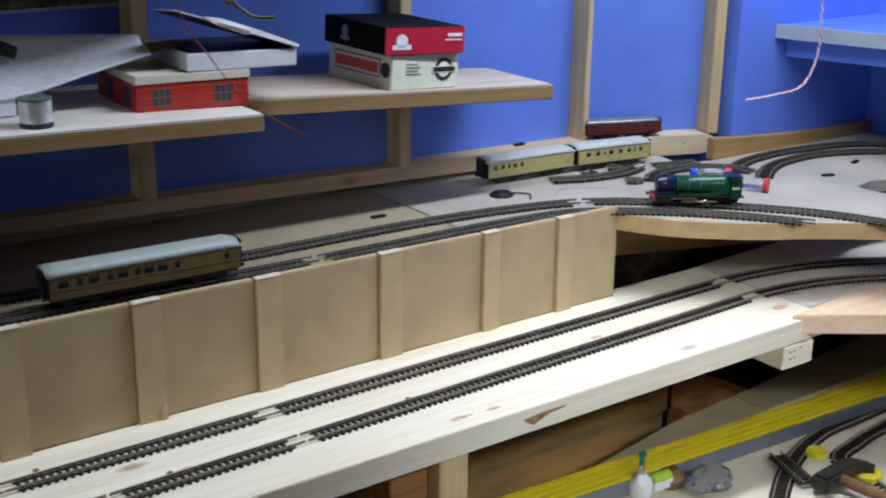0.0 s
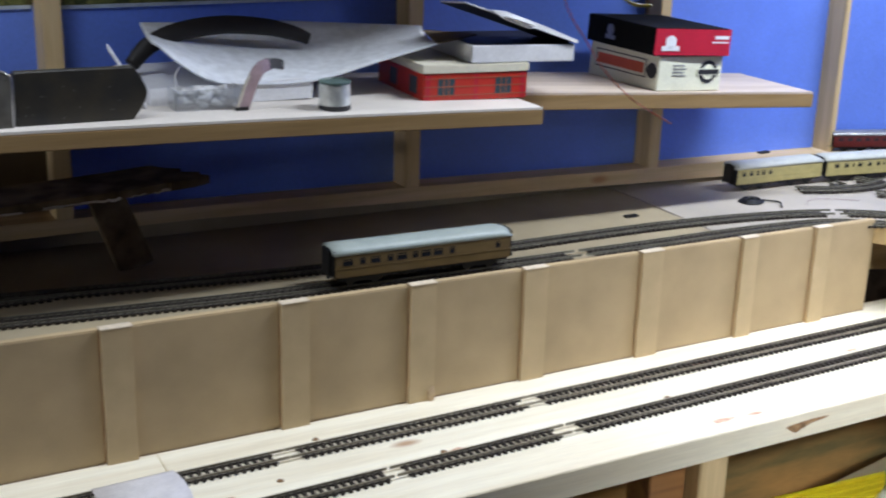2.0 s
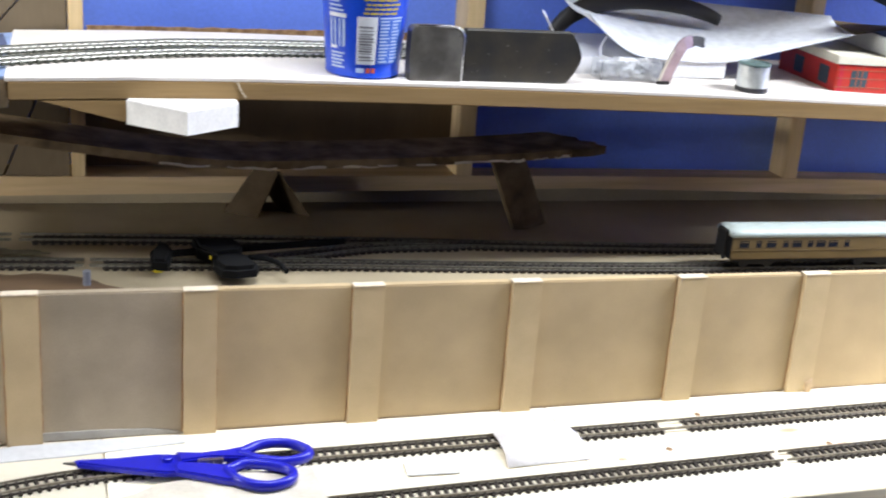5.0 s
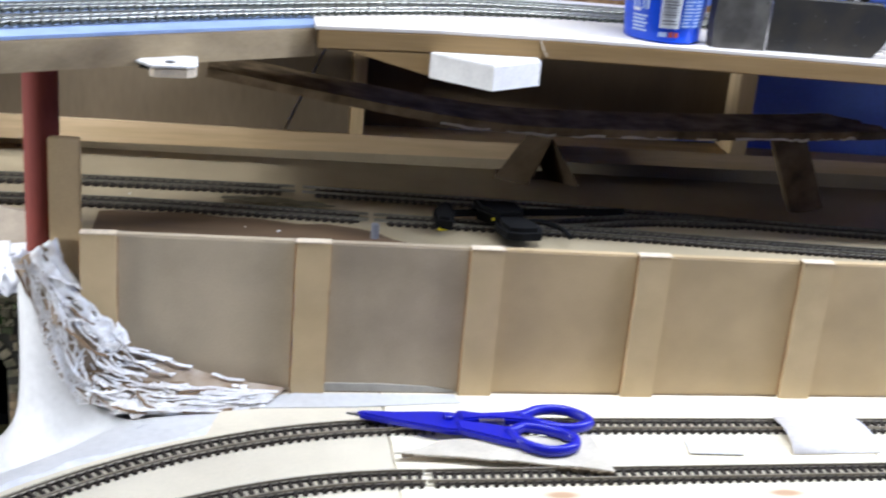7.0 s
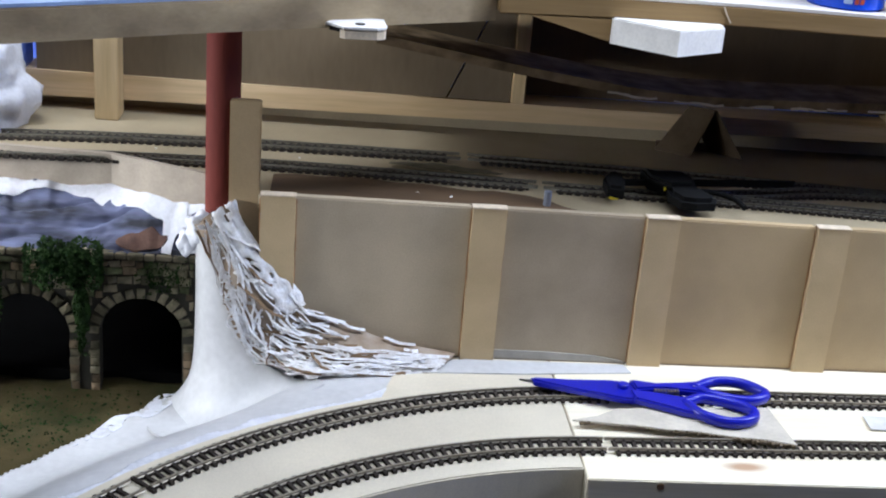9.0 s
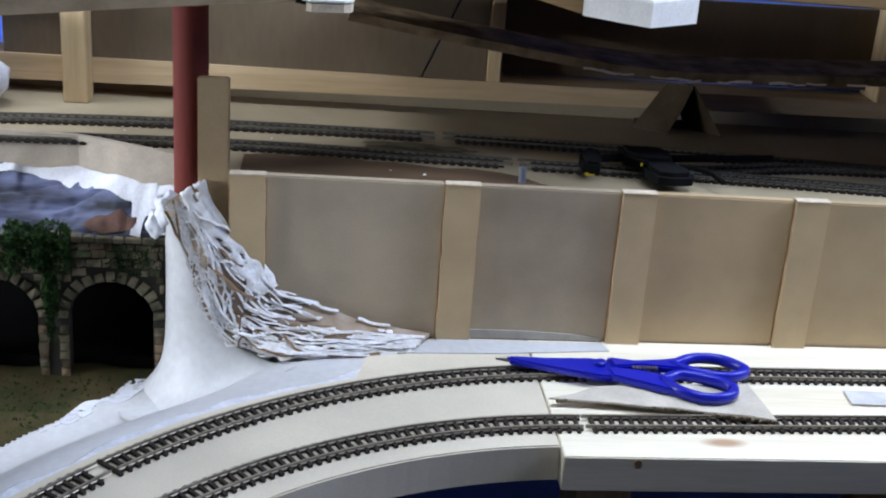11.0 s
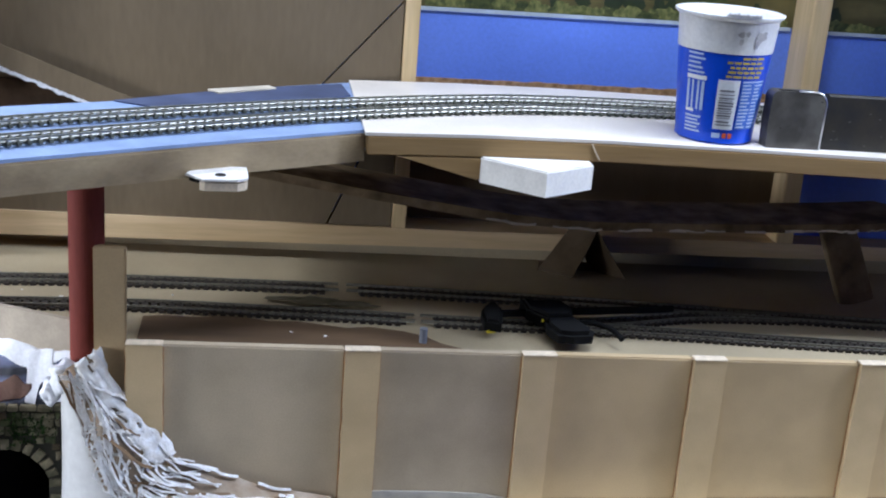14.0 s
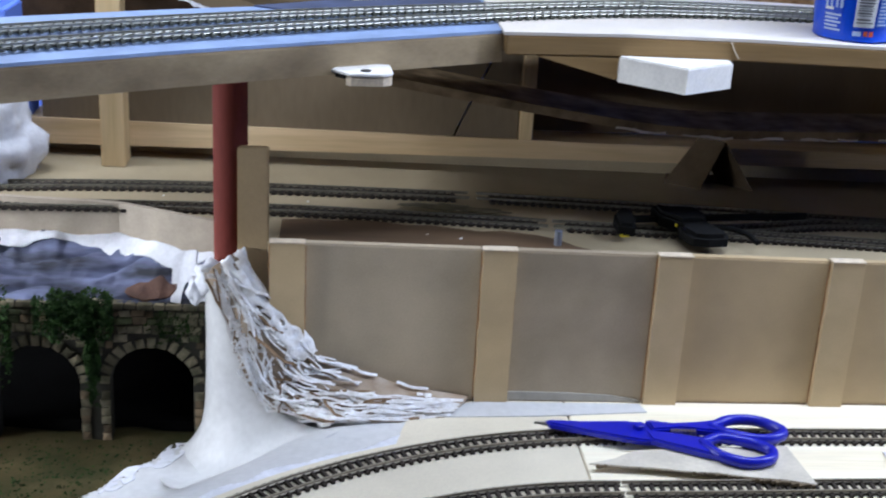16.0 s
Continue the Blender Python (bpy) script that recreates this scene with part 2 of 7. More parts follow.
ROOF = shade("pale_grey_roof", (0.52, 0.53, 0.48), 0.45, vary=0.06, scale=60, bump=0.05)
TEAK = shade("teak_brown_sides", (0.135, 0.088, 0.030), 0.4, vary=0.15, scale=80, fine=600, bump=0.05, stretch=(0.3, 1, 1))
CREAM_SIDE = shade("tan_coach_sides", (0.46, 0.39, 0.16), 0.4, vary=0.1, scale=80, fine=600, bump=0.05)
MAROON = shade("maroon_coach_sides", (0.125, 0.015, 0.012), 0.4, vary=0.12, scale=80, bump=0.04)
GLASS_DARK = shade("dark_window", (0.018, 0.02, 0.026), 0.12, vary=0.2, bump=0)
GREEN = shade("loco_green", (0.006, 0.062, 0.024), 0.3, vary=0.08, scale=60, bump=0.03)
RED = shade("signal_red", (0.55, 0.02, 0.02), 0.4, vary=0.06, bump=0.02)
BRASS = shade("brass", (0.60, 0.42, 0.15), 0.3, metal=1.0, vary=0.08, bump=0)
YELLOW = shade("yellow_enamel", (0.72, 0.60, 0.015), 0.4, vary=0.05, scale=20, bump=0.04)
ALU = shade("grey_aluminium", (0.30, 0.33, 0.40), 0.4, metal=0.7, vary=0.08, scale=20, bump=0.04)
CLEAR = shade("clear_plastic", (0.9, 0.92, 0.95), 0.08, vary=0.02, bump=0, trans=0.9)
GREEN_CAP = shade("green_nozzle_cap", (0.01, 0.16, 0.14), 0.4, vary=0.05, bump=0)
CABLE_RED = shade("orange_red_wire", (0.75, 0.13, 0.05), 0.4, vary=0.05, bump=0)
CABLE_YEL = shade("yellow_wire", (0.62, 0.50, 0.05), 0.4, vary=0.05, bump=0)
FLAP_CARD = shade("greyish_white_card", (0.68, 0.65, 0.65), 0.6, vary=0.08, scale=50, fine=400, bump=0.08, spec=0.2)
SCRAP_GREY = shade("grey_card", (0.60, 0.59, 0.58), 0.7, vary=0.1, scale=50, bump=0.05)
FLEX = shade("white_flex", (0.74, 0.68, 0.68), 0.5, vary=0.1, scale=260, bump=0.05)
FLEX_RED = shade("faded_red_flex", (0.55, 0.24, 0.22), 0.5, vary=0.1, scale=260, bump=0.05)
SEAM_BROWN = shade("amber_brown_seam", (0.42, 0.235, 0.105), 0.6, vary=0.25, scale=90, bump=0.1)
ROOM_WALL = shade("room_wall_paint", (0.075, 0.07, 0.065), 0.8, vary=0.05, scale=3, fine=80, bump=0.08)
CEILING = shade("grey_ceiling", (0.09, 0.09, 0.09), 0.85, vary=0.03, scale=3, fine=80, bump=0.05)
FLOOR = shade("dark_floor", (0.06, 0.05, 0.04), 0.7, vary=0.2, scale=5, fine=100, bump=0.1)


# ---- building helpers ----
def mesh_of(bm, material, smooth=False):
    me = bpy.data.meshes.new("mesh")
    bmesh.ops.recalc_face_normals(bm, faces=bm.faces)
    bm.to_mesh(me)
    bm.free()
    me.materials.append(material)
    if smooth:
        for p in me.polygons:
            p.use_smooth = True
    return me


def part(name, bm, material, parent=None, label="", smooth=False):
    """A bmesh as one mesh object, under its thing or part."""
    ob = new(name, mesh_of(bm, material, smooth))
    if parent is not None:
        ob.parent = parent
    if label:
        tagged(ob, label)
    return ob


def thing(name, label, category, group="", m=None):
    ob = new(name)
    ob.empty_display_size = 0.01
    if m is not None:
        ob.matrix_world = m
    return tagged(ob, label, category, group)


def whole(name, bm, material, label, category, group="", m=None, kind="", smooth=False):
    """A thing, or a piece of the setting, that is one mesh."""
    ob = part(name, bm, material, smooth=smooth)
    if m is not None:
        ob.matrix_world = m
    return tagged(ob, label, category, group, kind)


def box(x0, x1, y0, y1, z0, z1, bevel=0.0012, bm=None):
    bm = bm or bmesh.new()
    r = bmesh.ops.create_cube(bm, size=1)["verts"]
    for v in r:
        v.co = Vector(((x0 + x1) / 2 + v.co.x * (x1 - x0), (y0 + y1) / 2 + v.co.y * (y1 - y0), (z0 + z1) / 2 + v.co.z * (z1 - z0)))
    if bevel:
        es = list({e for v in r for e in v.link_edges})
        bmesh.ops.bevel(bm, geom=es, offset=bevel, segments=2, affect="EDGES")
    return bm


def along(x0, x1, y0, y1, top, thick, steps=1, bevel=0.0012, bm=None):
    """A board whose upper face follows top(x)."""
    bm = bm or bmesh.new()
    rows = []
    for i in range(steps + 1):
        x = x0 + (x1 - x0) * i / steps
        z = top(x)
        rows.append([bm.verts.new((x, y, zz)) for y, zz in ((y0, z), (y1, z), (y1, z - thick), (y0, z - thick))])
    fs = [bm.faces.new(rows[0]), bm.faces.new(rows[-1][::-1])]
    for a, b in zip(rows, rows[1:]):
        for k in range(4):
            bm.faces.new((a[k], b[k], b[(k + 1) % 4], a[(k + 1) % 4]))
    if bevel:
        bmesh.ops.recalc_face_normals(bm, faces=bm.faces)
        bmesh.ops.bevel(bm, geom=list(bm.edges), offset=bevel, segments=2, affect="EDGES", clamp_overlap=True)
    return bm


def slab(outline, top, thick, bevel=0.0012, bm=None):
    """A board of any outline; top is a height or a function of x."""
    bm = bm or bmesh.new()
    f = top if callable(top) else (lambda x: top)
    up = [bm.verts.new((x, y, f(x))) for x, y in outline]
    low = [bm.verts.new((x, y, f(x) - thick)) for x, y in outline]
    a, b = bm.faces.new(up), bm.faces.new(low[::-1])
    n = len(up)
    for i in range(n):
        bm.faces.new((up[i], low[i], low[(i + 1) % n], up[(i + 1) % n]))
    bmesh.ops.recalc_face_normals(bm, faces=bm.faces)
    if bevel:
        bmesh.ops.bevel(bm, geom=list(a.edges), offset=bevel, segments=2, affect="EDGES", clamp_overlap=True)
    bmesh.ops.triangulate(bm, faces=[f for f in bm.faces if len(f.verts) > 4])
    return bm


def lathe(profile, n=40, bm=None, centre=(0, 0)):
    """A turned body from (radius, height) pairs."""
    bm = bm or bmesh.new()
    rings = []
    for r, z in profile:
        rings.append([bm.verts.new((centre[0] + r * math.cos(2 * math.pi * k / n), centre[1] + r * math.sin(2 * math.pi * k / n), z)) for k in range(n)])
    for a, b in zip(rings, rings[1:]):
        for k in range(n):
            bm.faces.new((a[k], a[(k + 1) % n], b[(k + 1) % n], b[k]))
    for ring, (r, z) in ((rings[0], profile[0]), (rings[-1], profile[-1])):
        bm.faces.new(ring)
    return bm


def resample_line(points, step):
    """Even steps along a line in space."""
    out, left = [Vector(points[0])], step
    for a, b in zip(points, points[1:]):
        a, b = Vector(a), Vector(b)
        n, at = (b - a).length, left
        while at <= n:
            out.append(a.lerp(b, at / n))
            at += step
        left = at - n
    return out


def pipe(points, radius, n=8, bm=None):
    """A round bar or wire along points."""
    bm = bm or bmesh.new()
    pts = [Vector(p) for p in points]
    rings = []
    for i, p in enumerate(pts):
        d = (pts[min(i + 1, len(pts) - 1)] - pts[max(i - 1, 0)]).normalized()
        a = d.orthogonal().normalized() if i == 0 else (last - d * last.dot(d)).normalized()
        last = a
        b = d.cross(a)
        rings.append([bm.verts.new(p + radius * (math.cos(2 * math.pi * k / n) * a + math.sin(2 * math.pi * k / n) * b)) for k in range(n)])
    for a, b in zip(rings, rings[1:]):
        for k in range(n):
            bm.faces.new((a[k], a[(k + 1) % n], b[(k + 1) % n], b[k]))
    bm.faces.new(rings[0])
    bm.faces.new(rings[-1])
    return bm


def smooth_line(points, per=12):
    """A Catmull-Rom line through points."""
    p = [Vector(q) for q in points]
    p = [2 * p[0] - p[1], *p, 2 * p[-1] - p[-2]]
    out = []
    for i in range(1, len(p) - 2):
        for k in range(per):
            t = k / per
            a, b, c, d = p[i - 1:i + 3]
            out.append(0.5 * (2 * b + (c - a) * t + (2 * a - 5 * b + 4 * c - d) * t * t + (3 * b - a - 3 * c + d) * t ** 3))
    return out + [p[-2]]


def ribbon(points, half, thick, up=Vector((0, 0, 1)), bm=None):
    """A flat band along points, half its width to each side."""
    bm = bm or bmesh.new()
    pts = [Vector(q) for q in points]
    rows = []
    for i, q in enumerate(pts):
        d = (pts[min(i + 1, len(pts) - 1)] - pts[max(i - 1, 0)]).normalized()
        s = d.cross(up).normalized() * half
        u = s.cross(d).normalized() * thick
        rows.append([bm.verts.new(q + v) for v in (s, -s, -s - u, s - u)])
    for a, b in zip(rows, rows[1:]):
        for k in range(4):
            bm.faces.new((a[k], b[k], b[(k + 1) % 4], a[(k + 1) % 4]))
    bm.faces.new(rows[0])
    bm.faces.new(rows[-1])
    return bm


# ---- heights of the boards ----
def low_z(x):
    return 0.900 + 0.0034 * x


def mid_z(x):
    return 1.034 - 0.011 * x


def rail_wall_z(x):
    return 1.0428 - 0.010 * x


def batten_z(x):
    return 1.0722 - 0.0135 * x if x < 0 else 1.0722 - 0.0162 * x * x if x < 1.1 else 1.0527 - 0.0217 * (x - 1.1)


def shelf_z(x):
    return 1.2285 - 0.0125 * x - 0.0186 * x * x if x > 0 else 1.2285 + 0.02 * x


def upright(points, y0, y1):
    """A board standing in the x-z plane between two depths."""
    bm = bmesh.new()
    a, b = ([bm.verts.new((x, y, z)) for x, z in points] for y in (y0, y1))
    bm.faces.new(a), bm.faces.new(b[::-1])
    for k in range(len(a)):
        bm.faces.new((a[k], b[k], b[(k + 1) % len(a)], a[(k + 1) % len(a)]))
    return bm


# ---- the room ----
whole("floor", box(-1.8, 2.2, -2.8, 0.45, -0.05, 0.0, 0), FLOOR, "dark worn floor of the railway room", "floor", kind="structure")
whole("ceiling", box(-1.8, 2.2, -2.8, 0.45, 2.3, 2.35, 0), CEILING, "plain grey ceiling of the room", "ceiling", kind="structure")
bm = slab([(-1.8, 0.316), (0.340, 0.316), (0.346, 0.303), (1.50, 0.303), (1.7225, 0.2225), (1.712, 0.1658), (2.06, 0.165), (2.06, 0.45), (-1.8, 0.45)], 2.3, 2.3, 0)
whole("wall_north", bm, BLUE, "blue painted boarding behind the railway", "wall", kind="structure")
whole("wall_east", box(2.06, 2.16, -2.8, 0.45, 0.0, 2.3, 0), BLUE, "blue painted side wall of the room", "wall", kind="structure")
whole("wall_west", box(-1.8, -1.7, -2.8, 0.316, 0.0, 2.3, 0), ROOM_WALL, "plain painted side wall of the room", "wall", kind="structure")
whole("wall_south", box(-1.7, 2.06, -2.8, -2.7, 0.0, 2.3, 0), ROOM_WALL, "plain painted wall behind the aisle", "wall", kind="structure")

# Added dark board in place of the deep shade below the deck.
whole("shade_board", slab([(1.2, 0.293), (1.498, 0.293), (1.698, 0.2205), (1.698, 0.156), (2.049, 0.155), (2.049, -0.75), (2.055, -0.75), (2.055, 0.161), (1.704, 0.162), (1.704, 0.227), (1.500, 0.300), (1.2, 0.300)], 0.965, 0.90, 0),
      DARK_CARD, "dark board added for the shade under the raised deck", "boarding", kind="structure")

GOLD_PINE = wood("golden_pine", (0.46, 0.29, 0.11), (0.36, 0.21, 0.07), "x", 0.6)
# timber frame on the back wall
frame_thing = thing("timber_wall_frame", "pale pine stud frame fixed to the blue wall", "wall frame")
for x0, x1, zt in ((1.4885, 1.499, 2.2), (1.146, 1.164, 2.2), (0.764, 0.784, 2.2), (0.333, 0.353, 2.2), (-0.093, -0.078, 2.2)):
    part("post", box(x0, x1, 0.268, 0.3165, batten_z(x0) - 0.001, zt), PINE_Z, frame_thing)
def rail_strip(y0, y1, top, under, x1):
    bm = bmesh.new()
    rows = [[bm.verts.new(p) for p in ((x, y0, top(x)), (x, y1, top(x)), (x, y1, under(x)), (x, y0, under(x)))] for x in np.linspace(-0.60, x1, 22)]
    for u, v in zip(rows, rows[1:]):
        for k in range(4):
            bm.faces.new((u[k], v[k], v[(k + 1) % 4], u[(k + 1) % 4]))
    bm.faces.new(rows[0]), bm.faces.new(rows[-1])
    return bm


def rail_under(x):
    return 1.0533 if x < 0.5 else 1.0533 - 0.0345 * (x - 0.5)


part("bottom_rail", rail_strip(0.268, 0.3165, batten_z, rail_under, 1.482), RAIL_PINE, frame_thing)
bm = rail_strip(0.2960, 0.3150, lambda x: rail_under(x) - 0.0004, lambda x: min(mid_z(x) + 0.0003, rail_under(x) - 0.001), 1.30)
part("packing_strip", bm, HARD, frame_thing, "grey-brown packing under the rail")
ob = part("angled_rail", upright([(0, -0.031), (0.222, -0.031), (0.236, -0.0275), (0.2425, -0.021), (0.2405, -0.0165), (0.2435, -0.012), (0.2410, -0.005), (0.233, -0.0008), (0.19, 0.0004), (0.10, -0.0004), (0, 0)], 0.0, 0.042), PINE, frame_thing)
for u, w, r in ((0.190, -0.0115, 0.0045), (0.060, -0.020, 0.0022)):
    knot = part("knot", lathe([(0.0, 0.0008), (r * 0.6, 0.0006), (r, 0.0)], 14), KNOT, frame_thing, "reddish knot")
    knot.matrix_basis = pose(1.472, 0.270, 1.0445, 0, 0, -19.5) @ pose(u, 0.0002, w, 90)
ob.matrix_basis = pose(1.472, 0.270, 1.0445, 0, 0, -19.5)
ob = part("post", box(0.229, 0.248, 0.001, 0.044, 0.0, 1.15), PINE_Z, frame_thing)
ob.matrix_basis = pose(1.472, 0.270, 1.0446, 0, 0, -19.5)
part("wall_batten", along(1.657, 2.059, 0.150, 0.1650, lambda x: 1.0305 + 0.019 * (max(0.0, 1.95 - x) / 0.3) ** 1.5, 0.034, 12), GOLD_PINE, frame_thing)
# Unseen board, added overhead only to keep lamp light off the wall.
whole("light_blocker", box(0.30, 1.22, -0.03, 0.312, 1.60, 1.622), SHELF, "unseen board added overhead to shade the wall", "shelf")
whole("front_post", box(-0.521, -0.497, 0.235, 0.268, mid_z(-0.5), 1.60), PINE_Z, "square pale pine post standing on the hardboard deck", "post")

# ---- decks ----
plank = thing("lower_deck", "pale knotty pine plank carrying the front tracks", "deck")
part("plank", along(-0.072, 0.3615, -0.200, 0.05, low_z, 0.030, bevel=0.0009), PINE_PALE, plank)
part("plank", along(0.3618, 1.50, -0.200, 0.024, low_z, 0.030, bevel=0.0009), PINE_PALE, plank)
arc = [(-0.05 + 0.402 * math.cos(a), -0.585 + 0.402 * math.sin(a)) for a in np.linspace(radians(93.2), radians(150), 24)]
far = [(-0.03 + 0.530 * math.cos(a), -0.568 + 0.530 * math.sin(a)) for a in np.linspace(radians(150), radians(112), 16)]
curve_deck = thing("curved_deck", "buff board cut to a curve under the bending tracks", "deck")
part("board", slab(arc + far + [(-0.20, 0.03), (-0.0735, 0.03)], lambda x: low_z(x), 0.030), BUFF, curve_deck)
right = thing("right_lower_board", "pale board with the returning lower curve", "deck")
part("board", slab([(1.502, -0.17), (1.60, -0.18), (2.05, -0.42), (2.05, 0.15), (1.775, 0.15), (1.748, 0.065), (1.725, 0.037), (1.60, 0.031), (1.502, 0.026)], lambda x: low_z(x), 0.020), SHELF_TOP, right)
whole("brown_corner_board", slab([(1.447, -0.192), (1.60, -0.181), (2.05, -0.26), (2.05, -0.61)], 0.912, 0.026), PINE_PINK,
      "pinkish pine board with a cut corner beside the plank", "board")

EDGE_PINE = wood("golden_edge_pine", (0.56, 0.40, 0.19), (0.47, 0.32, 0.14), "x", 0.6)
midb = thing("middle_deck", "grey-brown hardboard deck behind the panel wall", "deck")
bow = [(1.318, 0.012), (1.36, -0.052), (1.43, -0.112), (1.52, -0.165), (1.60, -0.222), (1.75, -0.36), (1.95, -0.60)]
part("board", slab([(-0.75, 0.118), (-0.62, 0.112), (-0.478, 0.102), (-0.39, 0.062), (-0.335, 0.03), (-0.30, 0.020), (1.099, 0.020), (1.099, 0.313), (-0.75, 0.313)], mid_z, 0.018), HARD, midb)
part("board", slab([(1.1015, 0.020), *bow, (2.05, -0.60), (2.05, -0.17), (1.90, -0.15), (1.723, -0.120), (1.717, -0.100), (1.718, -0.075), (1.762, -0.064), (1.80, -0.074), (2.05, -0.10), (2.05, 0.149), (1.70, 0.149), (1.655, 0.149), (1.6185, 0.160), (1.595, 0.163), (1.600, 0.190), (1.603, 0.214), (1.46, 0.262), (1.46, 0.313), (1.1015, 0.313)], mid_z, 0.018), HARD_PALE, midb)
bm = bmesh.new()
line = smooth_line([(x, y, 0) for x, y in bow], 6)
rows = []
for i, p in enumerate(line):
    d = (line[min(i + 1, len(line) - 1)] - line[max(i - 1, 0)]).normalized()
    n = Vector((d.y, -d.x, 0))
    z = mid_z(p.x)
    rows.append([bm.verts.new(p + n * o + Vector((0, 0, z + dz))) for o, dz in ((0.0012, 0.0006), (0.0048, 0.0006), (0.0048, -0.0215), (0.0012, -0.0215))])
for a, b in zip(rows, rows[1:]):
    for k in range(4):
        bm.faces.new((a[k], b[k], b[(k + 1) % 4], a[(k + 1) % 4]))
bm.faces.new(rows[0]), bm.faces.new(rows[-1])
part("edge_strip", bm, EDGE_PINE, midb, "golden pine edging")
for x in (-0.25, 0.3, 0.85, 1.25):
    part("bearer", box(x - 0.02, x + 0.02, 0.03, 0.30, mid_z(x) - 0.06, mid_z(x) - 0.0185), PINE_Y, midb)

part("edge_bearer", upright([(1.325, 0.942), (1.75, 0.891), (1.75, 0.985), (1.325, 0.990)], 0.060, 0.080), SHELF, midb, "brown bearer under the edge")

fascia = [(-0.75, 0.112), (-0.62, 0.106), (-0.48, 0.096), (-0.475, 0.094), (-0.39, 0.055), (-0.355, 0.036)]
bm = bmesh.new()
rows = [[bm.verts.new((x, y + dy, z)) for dy, z in ((0, mid_z(x) + 0.008), (0.006, mid_z(x) + 0.008), (0.006, 0.985), (0, 0.985))] for x, y in fascia]
for a, b in zip(rows, rows[1:]):
    for k in range(4):
        bm.faces.new((a[k], b[k], b[(k + 1) % 4], a[(k + 1) % 4]))
bm.faces.new(rows[0]), bm.faces.new(rows[-1])
whole("mdf_fascia", bm, FASCIA, "low bent MDF fascia along the raised deck", "fascia")

# panel wall
PALE_CHIP = shade("pale_chipped_mdf", (0.66, 0.56, 0.42), 0.8, vary=0.1, scale=150, fine=600, bump=0.3)
panel_wall = thing("panel_wall", "tan MDF retaining wall with evenly spaced pilasters", "retaining wall")
edges = [-0.338, -0.155, 0.0, 0.156, 0.314, 0.493, 0.638, 0.779, 0.939, 1.091, 1.211]
for i, x in enumerate(edges):
    x1 = edges[i + 1] if i + 1 < len(edges) else 1.318
    grey = i == 1
    part("panel", along(x + 0.0005, x1 - 0.0005, 0.0056, 0.0155, rail_wall_z, rail_wall_z(x) - low_z(x) + 0.0004), MDF_GREY if grey else MDF_DULL if i == 0 else MDF, panel_wall,
         "damp grey panel" if grey else "")
    w = 0.030 if i < 9 else 0.024
    bm = bmesh.new()
    rows = []
    for q in range(10):
        z = low_z(x) + 0.0002 + (rail_wall_z(x) + 0.0010 - low_z(x)) * q / 9
        j0, j1 = 0.0011 * noise.noise((x * 31, q * 0.9, 3)), 0.0009 * noise.noise((x * 31, q * 0.8, 9))
        rows.append([bm.verts.new(p) for p in ((x + j0, 0.0, z), (x + w + j1, 0.0, z), (x + w + j1, 0.0050, z), (x + j0, 0.0050, z))])
    for a, b in zip(rows, rows[1:]):
        for k in range(4):
            bm.faces.new((a[k], b[k], b[(k + 1) % 4], a[(k + 1) % 4]))
    bm.faces.new(rows[0]), bm.faces.new(rows[-1])
    part("pilaster", bm, MDF_LIGHT, panel_wall)
    part("pilaster_cap", box(x - 0.0004, x + w + 0.0004, -0.0006, 0.0104, rail_wall_z(x) + 0.0008, rail_wall_z(x) + 0.0021, 0.0005), PALE_CHIP, panel_wall, "pale chipped top")
    foot = [Vector((x + w + 0.002 + (x1 - x - w - 0.004) * q / 12, 0.0048, low_z(x) + 0.0008 + 0.0006 * noise.noise((x * 20, q * 0.7, 5)))) for q in range(13)]
    part("foot_seam", ribbon(foot, 0.0006, 0.0004, up=Vector((0, -1, 0.01))), BED, panel_wall, "dark gap at the foot")
    # Thin uneven brown lines along both edges of the pilaster.
    seam = [Vector((x - 0.0007 + 0.0006 * noise.noise((x * 50, q * 2.3, 0)), 0.0053, low_z(x) + 0.0015 + q * (rail_wall_z(x) - low_z(x) - 0.004) / 14)) for q in range(15)]
    part("edge_seam", ribbon(seam, 0.0005, 0.0004, up=Vector((0, -1, 0.01))), SEAM_BROWN, panel_wall, "brown line along the pilaster edge")
    seam = [p + Vector((w + 0.0013 + 0.0005 * noise.noise((x * 40, p.z * 90, 7)), 0, 0)) for p in seam]
    part("edge_seam", ribbon(seam, 0.0004, 0.0004, up=Vector((0, -1, 0.01))), SEAM_BROWN, panel_wall, "brown line along the pilaster edge")
whole("mdf_stake", along(-0.368, -0.341, 0.034, 0.042, lambda x: 1.121, 0.17), MDF, "tan MDF strip standing on end", "strip")

# upper shelves
shelf = thing("upper_shelf", "white-topped pine shelf rising along the wall", "shelf")
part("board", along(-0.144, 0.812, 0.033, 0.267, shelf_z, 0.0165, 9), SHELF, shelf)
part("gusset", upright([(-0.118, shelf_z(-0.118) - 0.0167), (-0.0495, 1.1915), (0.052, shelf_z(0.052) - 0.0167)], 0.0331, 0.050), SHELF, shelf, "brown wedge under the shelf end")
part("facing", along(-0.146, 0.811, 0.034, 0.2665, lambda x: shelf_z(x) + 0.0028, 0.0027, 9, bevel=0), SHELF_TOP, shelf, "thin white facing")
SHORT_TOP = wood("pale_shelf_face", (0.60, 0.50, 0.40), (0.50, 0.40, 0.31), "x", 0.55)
shelf2 = thing("short_shelf", "lower pine shelf with a pale top", "shelf")
Z2 = lambda x: 1.1938 - 0.064 * (x - 1.0)
